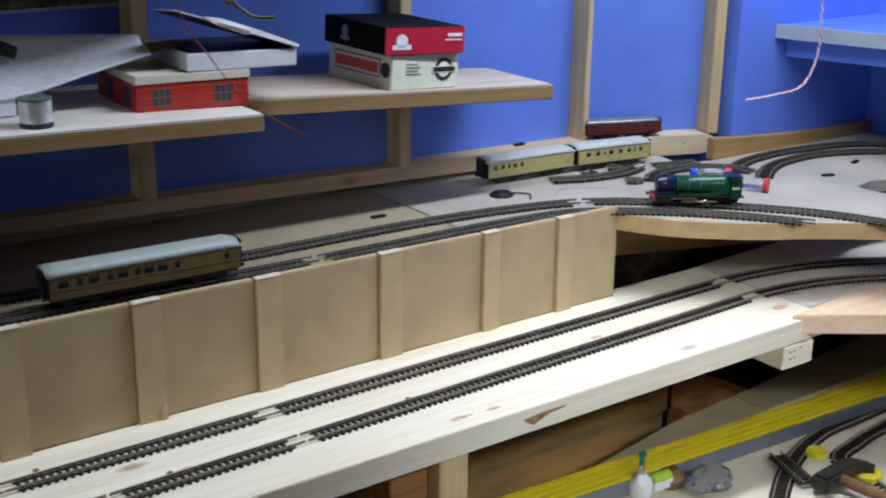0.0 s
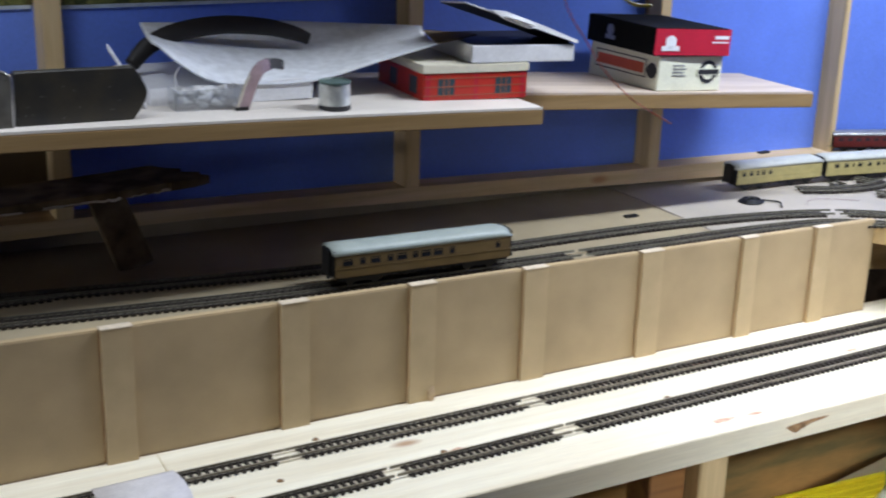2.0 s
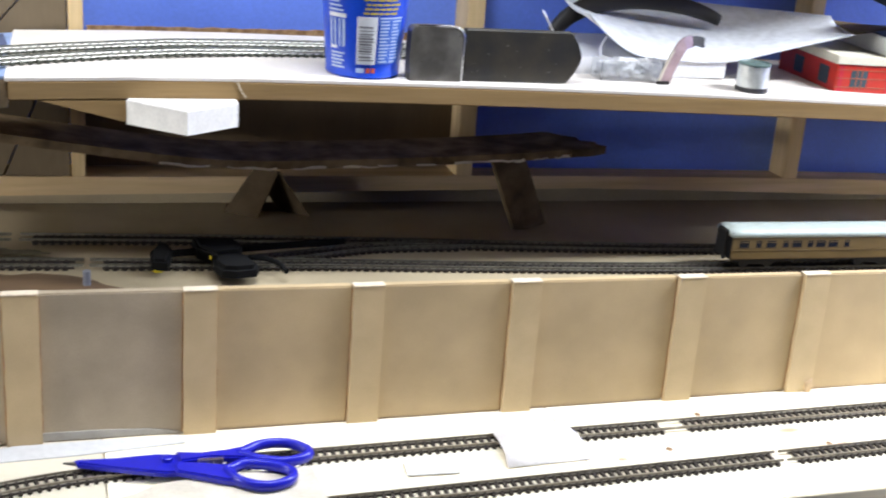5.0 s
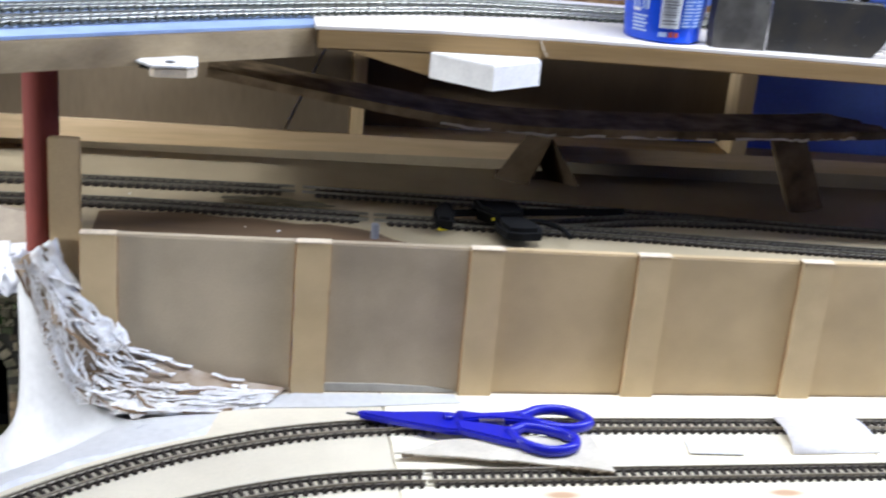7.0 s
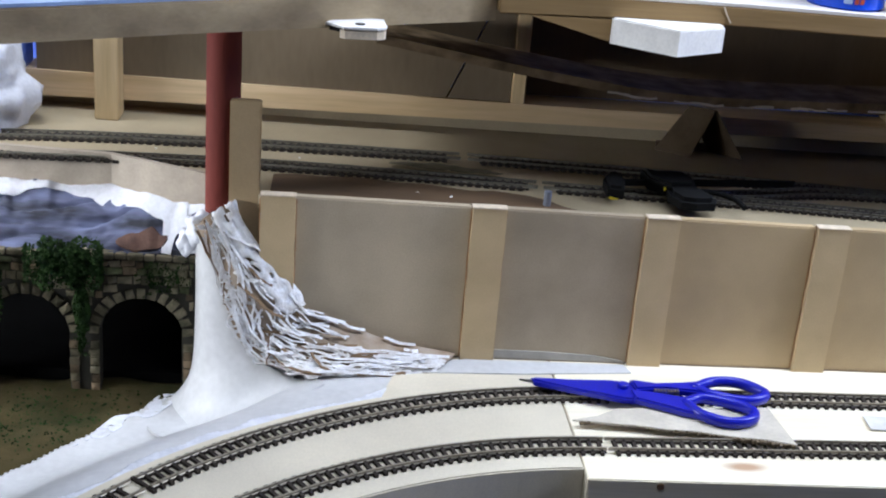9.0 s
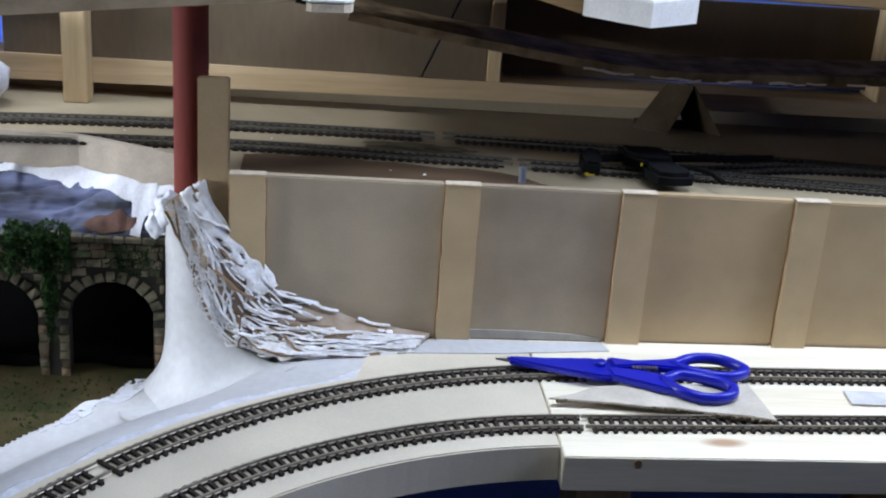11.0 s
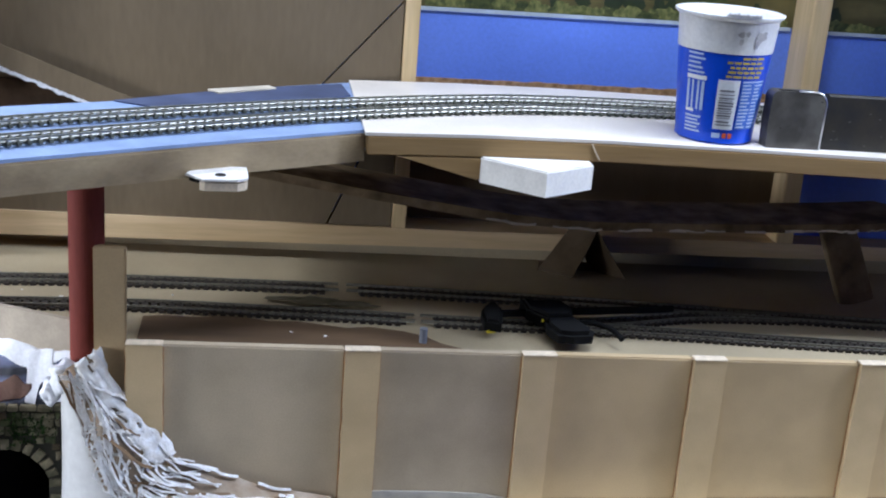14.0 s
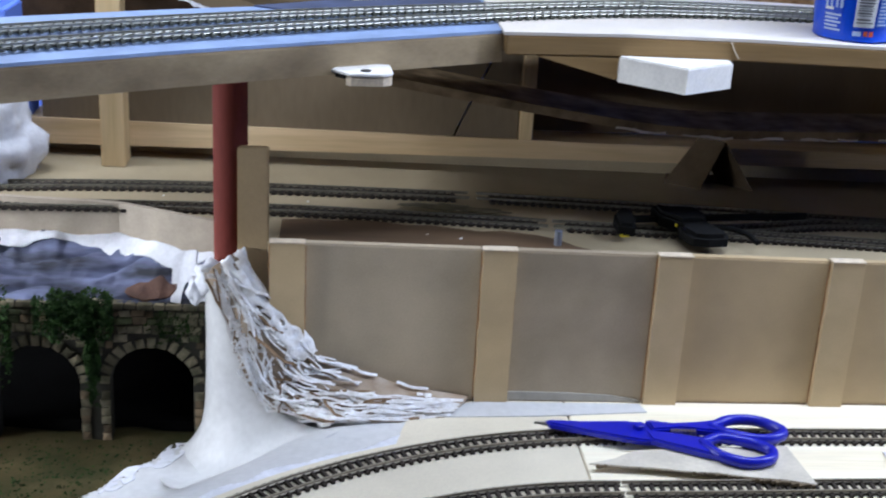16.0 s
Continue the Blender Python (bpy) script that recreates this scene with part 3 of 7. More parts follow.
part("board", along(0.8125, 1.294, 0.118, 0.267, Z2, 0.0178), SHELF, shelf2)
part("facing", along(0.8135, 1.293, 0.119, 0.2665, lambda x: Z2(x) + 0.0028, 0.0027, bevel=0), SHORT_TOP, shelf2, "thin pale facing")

LEFT_TOP = 1.2266
left_front = [(-0.1446, 0.050), (-0.286, -0.026), (-0.40, -0.090), (-0.51, -0.158), (-0.75, -0.32)]
left_back = [(-0.75, -0.10), (-0.55, 0.02), (-0.433, 0.085), (-0.345, 0.128), (-0.249, 0.205), (-0.1446, 0.262)]
leftd = thing("blue_curved_deck", "blue painted upper deck with weathered timber edge", "deck")
part("board", slab(left_front + left_back, LEFT_TOP - 0.003, 0.024), WEATHERED, leftd)
part("paint", slab([(x, y + 0.002) for x, y in left_front] + left_back, LEFT_TOP, 0.0027, bevel=0), BLUE_DECK, leftd, "pale blue paint")
# Darker slate-blue area between the back track and the back edge.
part("patch", slab([(-0.36, 0.118), (-0.30, 0.085), (-0.225, 0.125), (-0.149, 0.19), (-0.155, 0.245), (-0.249, 0.200)], LEFT_TOP + 0.0014, 0.0012, bevel=0), BLUE_DARK, leftd, "dark slate-blue patch")


# ---- tracks ----
PITCH = 0.0080
SL = box(-0.0015, 0.0015, -0.0134, 0.0134, 0.0, 0.0026, 0)
for rail_y in (-0.00825, 0.00825):
    for o in (-0.0013, 0.0013):
        box(-0.0008, 0.0008, rail_y + o - 0.0005, rail_y + o + 0.0005, 0.0026, 0.0037, 0, SL)
SLEEPER_MESH = mesh_of(SL.copy(), SLEEPER)
SLEEPER_DUSTY = shade("dusty_grey_sleeper", (0.085, 0.088, 0.072), 0.8, vary=0.25, scale=120, fine=900, bump=0.1, per=0.2, spec=0.2)
DUSTY_MESH = mesh_of(SL, SLEEPER_DUSTY)
WIDE = box(-0.0025, 0.0025, -0.0134, 0.0134, 0.0, 0.0026, 0)
for rail_y in (-0.00825, 0.00825):
    for o in (-0.0013, 0.0013):
        box(-0.0009, 0.0009, rail_y + o - 0.0005, rail_y + o + 0.0005, 0.0026, 0.0037, 0, WIDE)
WIDE_MESH = mesh_of(WIDE, SLEEPER)


def arc_line(cx, cy, r, a0, a1, n=40):
    return [(cx + r * math.cos(a), cy + r * math.sin(a)) for a in np.linspace(radians(a0), radians(a1), n)]


def resample(line, step):
    """Even steps along a line: place and heading."""
    pts = [Vector((p[0], p[1])) for p in line]
    out, left = [], 0.0
    for a, b in zip(pts, pts[1:]):
        d = (b - a).length
        if d < 1e-6:
            continue
        s = left
        while s < d:
            q = a + (b - a) * (s / d)
            out.append((q.x, q.y, math.atan2(b.y - a.y, b.x - a.x)))
            s += step
        left = s - d
    return out


def track(line, top, label, ends=0.008, group="railway track", bright=False):
    """A length of model track: rails, and sleepers that stop short of its ends."""
    ob = thing("track", label, "model track", group)
    pts = resample(line, 0.004)
    wide = top is midtop or group == "loose track"
    for side in (-0.00825, 0.00825):
        bm = bmesh.new()
        rows = []
        for x, y, h in pts[::2] + [pts[-1]]:
            nx, ny = -math.sin(h), math.cos(h)
            z = top(x)
            rows.append([bm.verts.new((x + nx * (side + o), y + ny * (side + o), z + zz)) for o, zz in
                         ((-0.0011, 0.0026), (0.0011, 0.0026), (0.0004, 0.0034), (0.0004, 0.0043), (0.0009, 0.0052), (-0.0009, 0.0052), (-0.0004, 0.0043), (-0.0004, 0.0034))])
        for a, b in zip(rows, rows[1:]):
            for k in range(8):
                bm.faces.new((a[k], b[k], b[(k + 1) % 8], a[(k + 1) % 8]))
        bm.faces.new(rows[0]), bm.faces.new(rows[-1])
        part("rail", bm, RAIL_BRIGHT if bright else RAIL_DULL if wide else RAIL, ob)
        web = bmesh.new()
        rows = []
        for x, y, h in [p for i, p in enumerate(pts) if i * 0.004 > ends and (len(pts) - i) * 0.004 > ends][::3]:
            nx, ny = -math.sin(h), math.cos(h)
            z = top(x)
            rows.append([web.verts.new((x + nx * (side + o), y + ny * (side + o), z + zz)) for o, zz in ((-0.0013, 0.0016), (0.0013, 0.0016), (0.0013, 0.0003), (-0.0013, 0.0003))])
        if len(rows) > 1:
            for a, b in zip(rows, rows[1:]):
                for k in range(4):
                    web.faces.new((a[k], b[k], b[(k + 1) % 4], a[(k + 1) % 4]))
            part("web", web, SLEEPER_DUSTY if bright else SLEEPER, ob)
        else:
            web.free()
    ties = [p for p in resample(line, PITCH)]
    n = len(ties)
    ties = [p for i, p in enumerate(ties) if i * PITCH > ends and (n - 1 - i) * PITCH > ends]
    for x, y, h in ties:
        s = new("sleeper", DUSTY_MESH if bright else WIDE_MESH if wide else SLEEPER_MESH)
        s.parent = ob
        s.matrix_basis = pose(x, y, top(x), 0, 0, math.degrees(h))
    return ob


lowtop = lambda x: low_z(x) + 0.0003
midtop = lambda x: mid_z(x) + 0.0003
# lower pair: curve at one end, straight, curve at the other
lb = lambda x: -0.063 + 0.0125 * (x + 0.03)
lf = lambda x: -0.152 + 0.0295 * (x + 0.05)
st = lambda f, a, b: [(x, f(x)) for x in np.linspace(a, b, 30)]
track(arc_line(-0.03, -0.568, 0.505, 155, 138), lowtop, "curved black-sleepered model track on the buff board", ends=0.006)
track(arc_line(-0.03, -0.568, 0.505, 137.6, 90), lowtop, "curved black-sleepered model track on the buff board", ends=-0.001)
track(arc_line(-0.05, -0.590, 0.438, 155, 136), lowtop, "curved black-sleepered model track on the buff board")
track(arc_line(-0.05, -0.590, 0.438, 135.6, 90), lowtop, "curved black-sleepered model track on the buff board", ends=-0.001)
track(st(lb, -0.0295, 0.475), lowtop, "straight model track on the pine plank")
track(st(lb, 0.4755, 0.76), lowtop, "straight model track on the pine plank")
track(st(lb, 0.7605, 1.48), lowtop, "straight model track on the pine plank")
track(st(lf, -0.0495, 0.553), lowtop, "straight model track on the pine plank", ends=0.004)
track(st(lf, 0.5535, 0.76), lowtop, "straight model track on the pine plank")
track(st(lf, 0.7605, 1.47), lowtop, "straight model track on the pine plank")
track(arc_line(1.48, lb(1.48) - 0.505, 0.505, 90, 30), lowtop, "curved model track on the lower board")
track(arc_line(1.47, lf(1.47) - 0.438, 0.438, 90, 30), lowtop, "curved model track on the lower board")
# middle pair
mb_line = smooth_line([(-0.15, 0.1745, 0), (0.07, 0.160, 0), (0.235, 0.143, 0), (0.42, 0.123, 0), (0.60, 0.108, 0), (0.80, 0.1035, 0), (0.95, 0.106, 0), (1.07, 0.105, 0), (1.19, 0.095, 0), (1.30, 0.072, 0), (1.385, 0.025, 0), (1.47, -0.052, 0), (1.55, -0.145, 0), (1.60, -0.245, 0)], 40)
mf_line = smooth_line([(-0.085, 0.0970, 0), (0.14, 0.083, 0), (0.31, 0.067, 0), (0.516, 0.0525, 0), (0.80, 0.0475, 0), (0.99, 0.0475, 0), (1.11, 0.0490, 0), (1.21, 0.0450, 0), (1.28, 0.0320, 0), (1.36, -0.016, 0), (1.44, -0.088, 0), (1.505, -0.170, 0)], 40)
mb = lambda x: float(np.interp(x, [p[0] for p in mb_line], [p[1] for p in mb_line]))
mf = lambda x: float(np.interp(x, [p[0] for p in mf_line], [p[1] for p in mf_line]))
cut = lambda line, x0, x1: [(p[0], p[1]) for p in line if x0 <= p[0] <= x1]
left_mb = smooth_line([(-0.74, 0.125, 0), (-0.56, 0.160, 0), (-0.40, 0.174, 0), (-0.28, 0.176, 0), (-0.15, mb(-0.15), 0)])
left_mf = smooth_line([(-0.74, 0.09, 0), (-0.45, 0.107, 0), (-0.33, 0.111, 0), (-0.20, 0.105, 0), (-0.085, mf(-0.085), 0)])
track(left_mb, midtop, "model track on the hardboard deck", ends=0.008)
track(cut(mb_line, -0.149, 1.309), midtop, "model track on the hardboard deck")
track(cut(mb_line, 1.310, 1.61), midtop, "curved model track on the hardboard deck")
track(left_mf, midtop, "model track on the hardboard deck", ends=0.008)
track(cut(mf_line, -0.084, 0.885), midtop, "model track on the hardboard deck")
track(cut(mf_line, 0.886, 1.51), midtop, "curved model track on the hardboard deck")
track(smooth_line([(1.64, 0.092, 0), (1.70, 0.112, 0), (1.795, 0.121, 0), (1.917, 0.103, 0), (1.985, 0.062, 0), (2.10, -0.06, 0)]), midtop, "curved return loop of model track")
track(smooth_line([(1.625, 0.022, 0), (1.68, 0.058, 0), (1.743, 0.078, 0), (1.836, 0.078, 0), (1.94, 0.032, 0), (2.04, -0.08, 0)]), midtop, "curved return loop of model track")
# crossover between the middle pair
track(smooth_line([(0.30, mb(0.30) - 0.003, 0), (0.20, 0.130, 0), (0.12, 0.109, 0), (0.05, 0.094, 0)]), midtop, "crossover of model track on the hardboard deck", ends=0.004)
# upper pair
up_z = lambda x: max(LEFT_TOP + 0.0018, min(shelf_z(x) + 0.0033, LEFT_TOP + 0.0018 + 0.03 * (x + 0.25)) if x < -0.05 else shelf_z(x) + 0.0033)
track(smooth_line([(-0.74, -0.265, 0), (-0.55, -0.135, 0), (-0.408, -0.046, 0), (-0.29, 0.022, 0), (-0.149, 0.093, 0), (0.011, 0.136, 0), (0.163, 0.154, 0), (0.45, 0.168, 0)]), up_z, bright=True, label="bright-railed model track on the upper deck")
track(smooth_line([(-0.74, -0.205, 0), (-0.55, -0.068, 0), (-0.419, 0.012, 0), (-0.293, 0.078, 0), (-0.146, 0.143, 0), (0.02, 0.182, 0), (0.177, 0.199, 0), (0.45, 0.212, 0)]), up_z, bright=True, label="bright-railed model track on the upper deck")


# ---- rolling stock ----
def coach(length, side_mat, label, m, panes, half=0.0175, roofmat=None):
    """A bogie coach standing on z = 0, its length along x, centred."""
    ob = thing("model_coach", label, "model coach", "model coaches", m)
    L2 = length / 2
    h0, h1 = 0.0125, 0.041
    part("body", box(-L2, L2, -half, half, h0, h1, 0.0012), side_mat, ob)
    bm = bmesh.new()
    rows = []
    for i in range(17):
        x = -L2 - 0.001 + (length + 0.002) * i / 16
        e = min(1.0, (L2 + 0.001 - x) / 0.014)
        lift = 0.0110 * (1 - (1 - e) ** 2 * 0.45)
        rows.append([bm.verts.new((x, -(half + 0.0008) * math.cos(math.pi * k / 12), h1 - 0.001 + lift * math.sin(math.pi * k / 12) ** 0.8)) for k in range(13)])
    for a, b in zip(rows, rows[1:]):
        for k in range(12):
            bm.faces.new((a[k], b[k], b[k + 1], a[k + 1]))
        bm.faces.new((a[0], a[12], b[12], b[0]))
    bm.faces.new(rows[0]), bm.faces.new(rows[-1])
    part("roof", bm, roofmat or ROOF, ob, "pale grey curved roof", smooth=True)
    for s in (-1, 1):
        for x, w in panes:
            part("window", box(x * L2 - w / 2, x * L2 + w / 2, s * half - 0.0004, s * half + 0.0004, 0.0275, 0.0355, 0), GLASS_DARK, ob, "dark window")
            part("glazing_bar", box(x * L2 - w / 2, x * L2 + w / 2, s * half - 0.0006, s * half + 0.0006, 0.0334, 0.0341, 0), side_mat, ob)
        part("waist_strip", box(-L2, L2, s * half - 0.0004, s * half + 0.0005, 0.0235, 0.0243, 0), side_mat, ob)
        part("end_wall", box(s * L2 - 0.0006, s * L2 + 0.0006, -half + 0.0006, half - 0.0006, h0 + 0.001, h1 + 0.005, 0), BLACK, ob, "black coach end")
        part("gangway", box(min(s * L2, s * (L2 + 0.004)), max(s * L2, s * (L2 + 0.004)), -0.012, 0.012, h0, h1 + 0.006, 0.0020), BLACK, ob)
        part("solebar", box(-L2 + 0.003, L2 - 0.003, s * 0.0135 - 0.001, s * 0.0135 + 0.001, 0.0095, 0.0128, 0), BLACK, ob)
        cx = s * (L2 - 0.036)
        bog = part("bogie", box(cx - 0.022, cx + 0.022, -0.012, 0.012, 0.0045, 0.0105, 0.001), BLACK, ob, "black bogie")
        for wx in (-0.014, 0.014):
            for wy in (-0.0082, 0.0082):
                bm = lathe([(0.0068, -0.0012), (0.0068, 0.0004), (0.0062, 0.0012)], 18)
                bmesh.ops.transform(bm, matrix=pose(cx + wx, wy, 0.0068, 90), verts=bm.verts)
                part("wheel", bm, BLACK, bog)
        for y in (-0.010, 0.010):
            bm = lathe([(0.0014, 0.0), (0.0014, 0.004), (0.0028, 0.0042), (0.0028, 0.005)], 12)
            bmesh.ops.transform(bm, matrix=pose(s * L2, y, 0.0140, 0, 90 * s, 0), verts=bm.verts)
            part("buffer", bm, BLACK, ob)
    for x in (-0.018, 0.016):
        part("underframe_box", box(x - 0.010, x + 0.010, -0.009, 0.009, 0.005, 0.0125, 0.0008), BLACK, ob)
    return ob


def on_line(f, x, slope_eps=0.01):
    return math.degrees(math.atan2(f(x + slope_eps) - f(x - slope_eps), 2 * slope_eps))


RAILTOP = 0.0055
PANES_A = [(-0.86, 0.011), (-0.70, 0.006), (-0.56, 0.011), (-0.40, 0.006), (-0.27, 0.011), (-0.12, 0.006), (0.0, 0.011), (0.14, 0.011), (0.30, 0.006), (0.84, 0.005)]
PANES_C = [(-0.80 + 0.23 * k, 0.0085) for k in range(8)]
coach(0.212, TEAK, "teak-brown model coach with pale grey roof on the deck track", pose(0.671, mf(0.671), mid_z(0.671) + RAILTOP, 0, 0.6, on_line(mf, 0.671)) @ Matrix.Diagonal((1, 0.94, 0.90, 1)), PANES_A, roofmat=ROOF_DULL)
coach(0.158, CREAM_SIDE, "tan model coach with pale roof parked on the hardboard", pose(1.333, 0.218, mid_z(1.333) + 0.001, 0, 0.6, -1.5) @ Matrix.Diagonal((1, 0.86, 0.80, 1)), [(-0.84, 0.006), (-0.68, 0.006), (-0.53, 0.004), (-0.40, 0.006), (-0.24, 0.006)])
coach(0.134, CREAM_SIDE, "tan model coach coupled behind another, pale roof", pose(1.486, 0.206, mid_z(1.487) + 0.001, 0, 0.6, -7) @ Matrix.Diagonal((1, 0.86, 0.80, 1)), [(-0.72, 0.007), (-0.46, 0.007), (-0.28, 0.003), (-0.10, 0.007), (0.16, 0.006), (0.40, 0.006), (0.56, 0.003), (0.72, 0.006)])
coach(0.125, MAROON, "maroon model coach with grey roof on the wall rail", pose(1.555, 0.254, 1.0449, 0, 0, -19.5) @ Matrix.Diagonal((1, 0.7, 0.62, 1)), PANES_C, roofmat=TIN_GREY)


NAVY = shade("navy_black_paint", (0.006, 0.009, 0.026), 0.28, vary=0.1, scale=60, bump=0.03)
ROD = shade("tarnished_nickel", (0.48, 0.42, 0.28), 0.35, metal=0.8, vary=0.1, bump=0)


def lathe_along(profile, z):
    """A turned body lying along x, from (radius, x) pairs."""
    bm = lathe(profile, 28)
    bmesh.ops.transform(bm, matrix=pose(0, 0, z, 0, 90, 0), verts=bm.verts)
    return bm


def locomotive(m):
    """A small green tank-less engine, its front towards -x."""
    ob = thing("model_locomotive", "green model steam engine with black smokebox", "model locomotive", "", m)
    part("running_plate", box(-0.066, 0.066, -0.0165, 0.0165, 0.0135, 0.0155, 0.0005), BLACK, ob)

    def barrel(x0, x1, r, z):
        bm = lathe([(r * 0.96, x0), (r, x0 + 0.0008), (r, x1)], 28)
        bmesh.ops.transform(bm, matrix=pose(0, 0, z, 0, 90, 0), verts=bm.verts)
        return bm
    part("frames", box(-0.060, 0.060, -0.0068, 0.0068, 0.0040, 0.0140, 0.0005), BLACK_DULL, ob, "black frames")
    part("smokebox", barrel(-0.062, -0.034, 0.0130, 0.0310), NAVY, ob, "dark navy smokebox", smooth=True)
    boiler = part("boiler", lathe_along([(0.0126, -0.034), (0.0130, 0.000), (0.0140, 0.034), (0.0142, 0.046)], 0.0310), GREEN, ob, smooth=True)
    for x, r in ((-0.033, 0.0129), (-0.016, 0.0131), (0.001, 0.0133), (0.018, 0.0138), (0.033, 0.0142)):
        part("boiler_band", barrel(x, x + 0.0007, r, 0.0310), PRINT_PALE, boiler, "pale lining band", smooth=True)
    part("chimney", lathe([(0.004, 0.042), (0.0036, 0.0440), (0.0044, 0.045)], 18, centre=(-0.050, 0)), NAVY, ob)
    part("dome", lathe([(0.0052, 0.041), (0.005, 0.0438), (0.0036, 0.0450), (0.0012, 0.0455)], 18, centre=(0.008, 0)), GREEN, ob, smooth=True)
    part("safety_valve", lathe([(0.002, 0.042), (0.002, 0.0465)], 10, centre=(0.030, 0)), BRASS, ob)
    part("firebox", box(0.016, 0.046, -0.0140, 0.0140, 0.0155, 0.0330, 0.003), GREEN, ob)
    cab = part("cab", box(0.044, 0.062, -0.0165, 0.0165, 0.0110, 0.0430, 0.002), GREEN, ob)
    part("cab_roof", box(0.041, 0.064, -0.0160, 0.0160, 0.0428, 0.0450, 0.0016), NAVY, cab, "dark cab roof")
    for s in (-1, 1):
        part("cab_window", box(0.046, 0.054, s * 0.0165 - 0.0004, s * 0.0165 + 0.0004, 0.0345, 0.0400, 0), GLASS_DARK, cab, "dark cab opening")
        for k in range(3):
            part("number_bar", box(0.0475 + 0.004 * k, 0.0500 + 0.004 * k, s * 0.0165 - 0.0005, s * 0.0165 + 0.0005, 0.0265, 0.0300, 0), CREAM, cab, "pale number bars")
        part("splasher", box(-0.030, 0.030, s * 0.0125 - 0.003, s * 0.0125 + 0.002, 0.0155, 0.0185, 0.001), GREEN, ob)
        for x, r in ((-0.050, 0.0065), (-0.024, 0.0105), (0.000, 0.0105), (0.024, 0.0105)):
            bm = lathe([(r, -0.0012), (r, 0.0006), (r * 0.9, 0.0012)], 26)
            bmesh.ops.transform(bm, matrix=pose(x, s * 0.0082, r, 90), verts=bm.verts)
            part("wheel", bm, BLACK_DULL, ob)
        part("coupling_rod", box(-0.026, 0.026, s * 0.0150 - 0.0006, s * 0.0150 + 0.0006, 0.0062, 0.0084, 0), ROD, ob, "tarnished metal rod")
        part("slide_bar", box(-0.042, -0.004, s * 0.0165 - 0.0006, s * 0.0165 + 0.0006, 0.0112, 0.0126, 0), ROD, ob, "tarnished metal slide bar")
        part("valve_link", pipe([(-0.010, s * 0.0168, 0.0140), (-0.002, s * 0.0168, 0.0060), (0.010, s * 0.0160, 0.0100)], 0.0007, 6), ROD, ob, "tarnished valve gear")
        part("cylinder", box(-0.060, -0.040, s * 0.0145 - 0.004, s * 0.0145 + 0.004, 0.005, 0.0132, 0.0015), BLACK, ob)
        bm = lathe([(0.0016, 0.0), (0.0016, 0.005), (0.0034, 0.0052), (0.0034, 0.006)], 14)
        bmesh.ops.transform(bm, matrix=pose(-0.067, s * 0.011, 0.0125, 0, -90, 0), verts=bm.verts)
        part("buffer", bm, BLACK, ob)
    part("buffer_beam", box(-0.0685, -0.0655, -0.0165, 0.0165, 0.009, 0.0152, 0.0004), RED, ob, "red buffer beam")
    return ob


locomotive(pose(1.432, -0.026, mid_z(1.424) + RAILTOP, 0, 0.6, -33) @ Matrix.Diagonal((0.92, 0.93, 0.90, 1)))


# ---- the unfinished corner: bank, plaster, stone portal ----
def step(t):
    t = max(0.0, min(1.0, t))
    return t * t * (3 - 2 * t)


def bank_z(x, y):
    r = math.hypot(x + 0.03, y + 0.568)
    return low_z(x) - 0.002 - 0.060 * step((r - 0.540) / 0.12) * step((-0.235 - x) / 0.15)


def sheet(x0, x1, y0, y1, nx, ny, height, inside, material, name, label, category, thick=0.004):
    bm = bmesh.new()
    grid = {}
    for i in range(nx + 1):
        for j in range(ny + 1):
            x, y = x0 + (x1 - x0) * i / nx, y0 + (y1 - y0) * j / ny
            grid[i, j] = (x, y, height(x, y))
    vs = {}
    for i in range(nx):
        for j in range(ny):
            cx, cy = grid[i, j][0] + (x1 - x0) / nx / 2, grid[i, j][1] + (y1 - y0) / ny / 2
            if not inside(cx, cy):
                continue
            q = []
            for k in ((i, j), (i + 1, j), (i + 1, j + 1), (i, j + 1)):
                if k not in vs:
                    vs[k] = bm.verts.new(grid[k])
                q.append(vs[k])
            bm.faces.new(q)
    r = bmesh.ops.extrude_face_region(bm, geom=list(bm.faces))
    bmesh.ops.translate(bm, vec=(0, 0, -thick), verts=[g for g in r["geom"] if isinstance(g, bmesh.types.BMVert)])
    return whole(name, bm, material, label, category, smooth=True)


def rim_y(x):
    """The edge between the pale bank and the old green ground."""
    return 0.040 + (x + 0.411) * 1.28 + 0.006 * noise.noise((x * 40, 0, 0))


sheet(-0.62, -0.13, -0.42, 0.05, 140, 188, bank_z, lambda x, y: math.hypot(x + 0.03, y + 0.568) > 0.526 and (y < rim_y(x) or x > -0.405) and y < 0.036 and not (x > -0.335 and y > 0.006),
      BANK, "card_bank", "smooth pale grey card bank sloping to the portal", "bank")
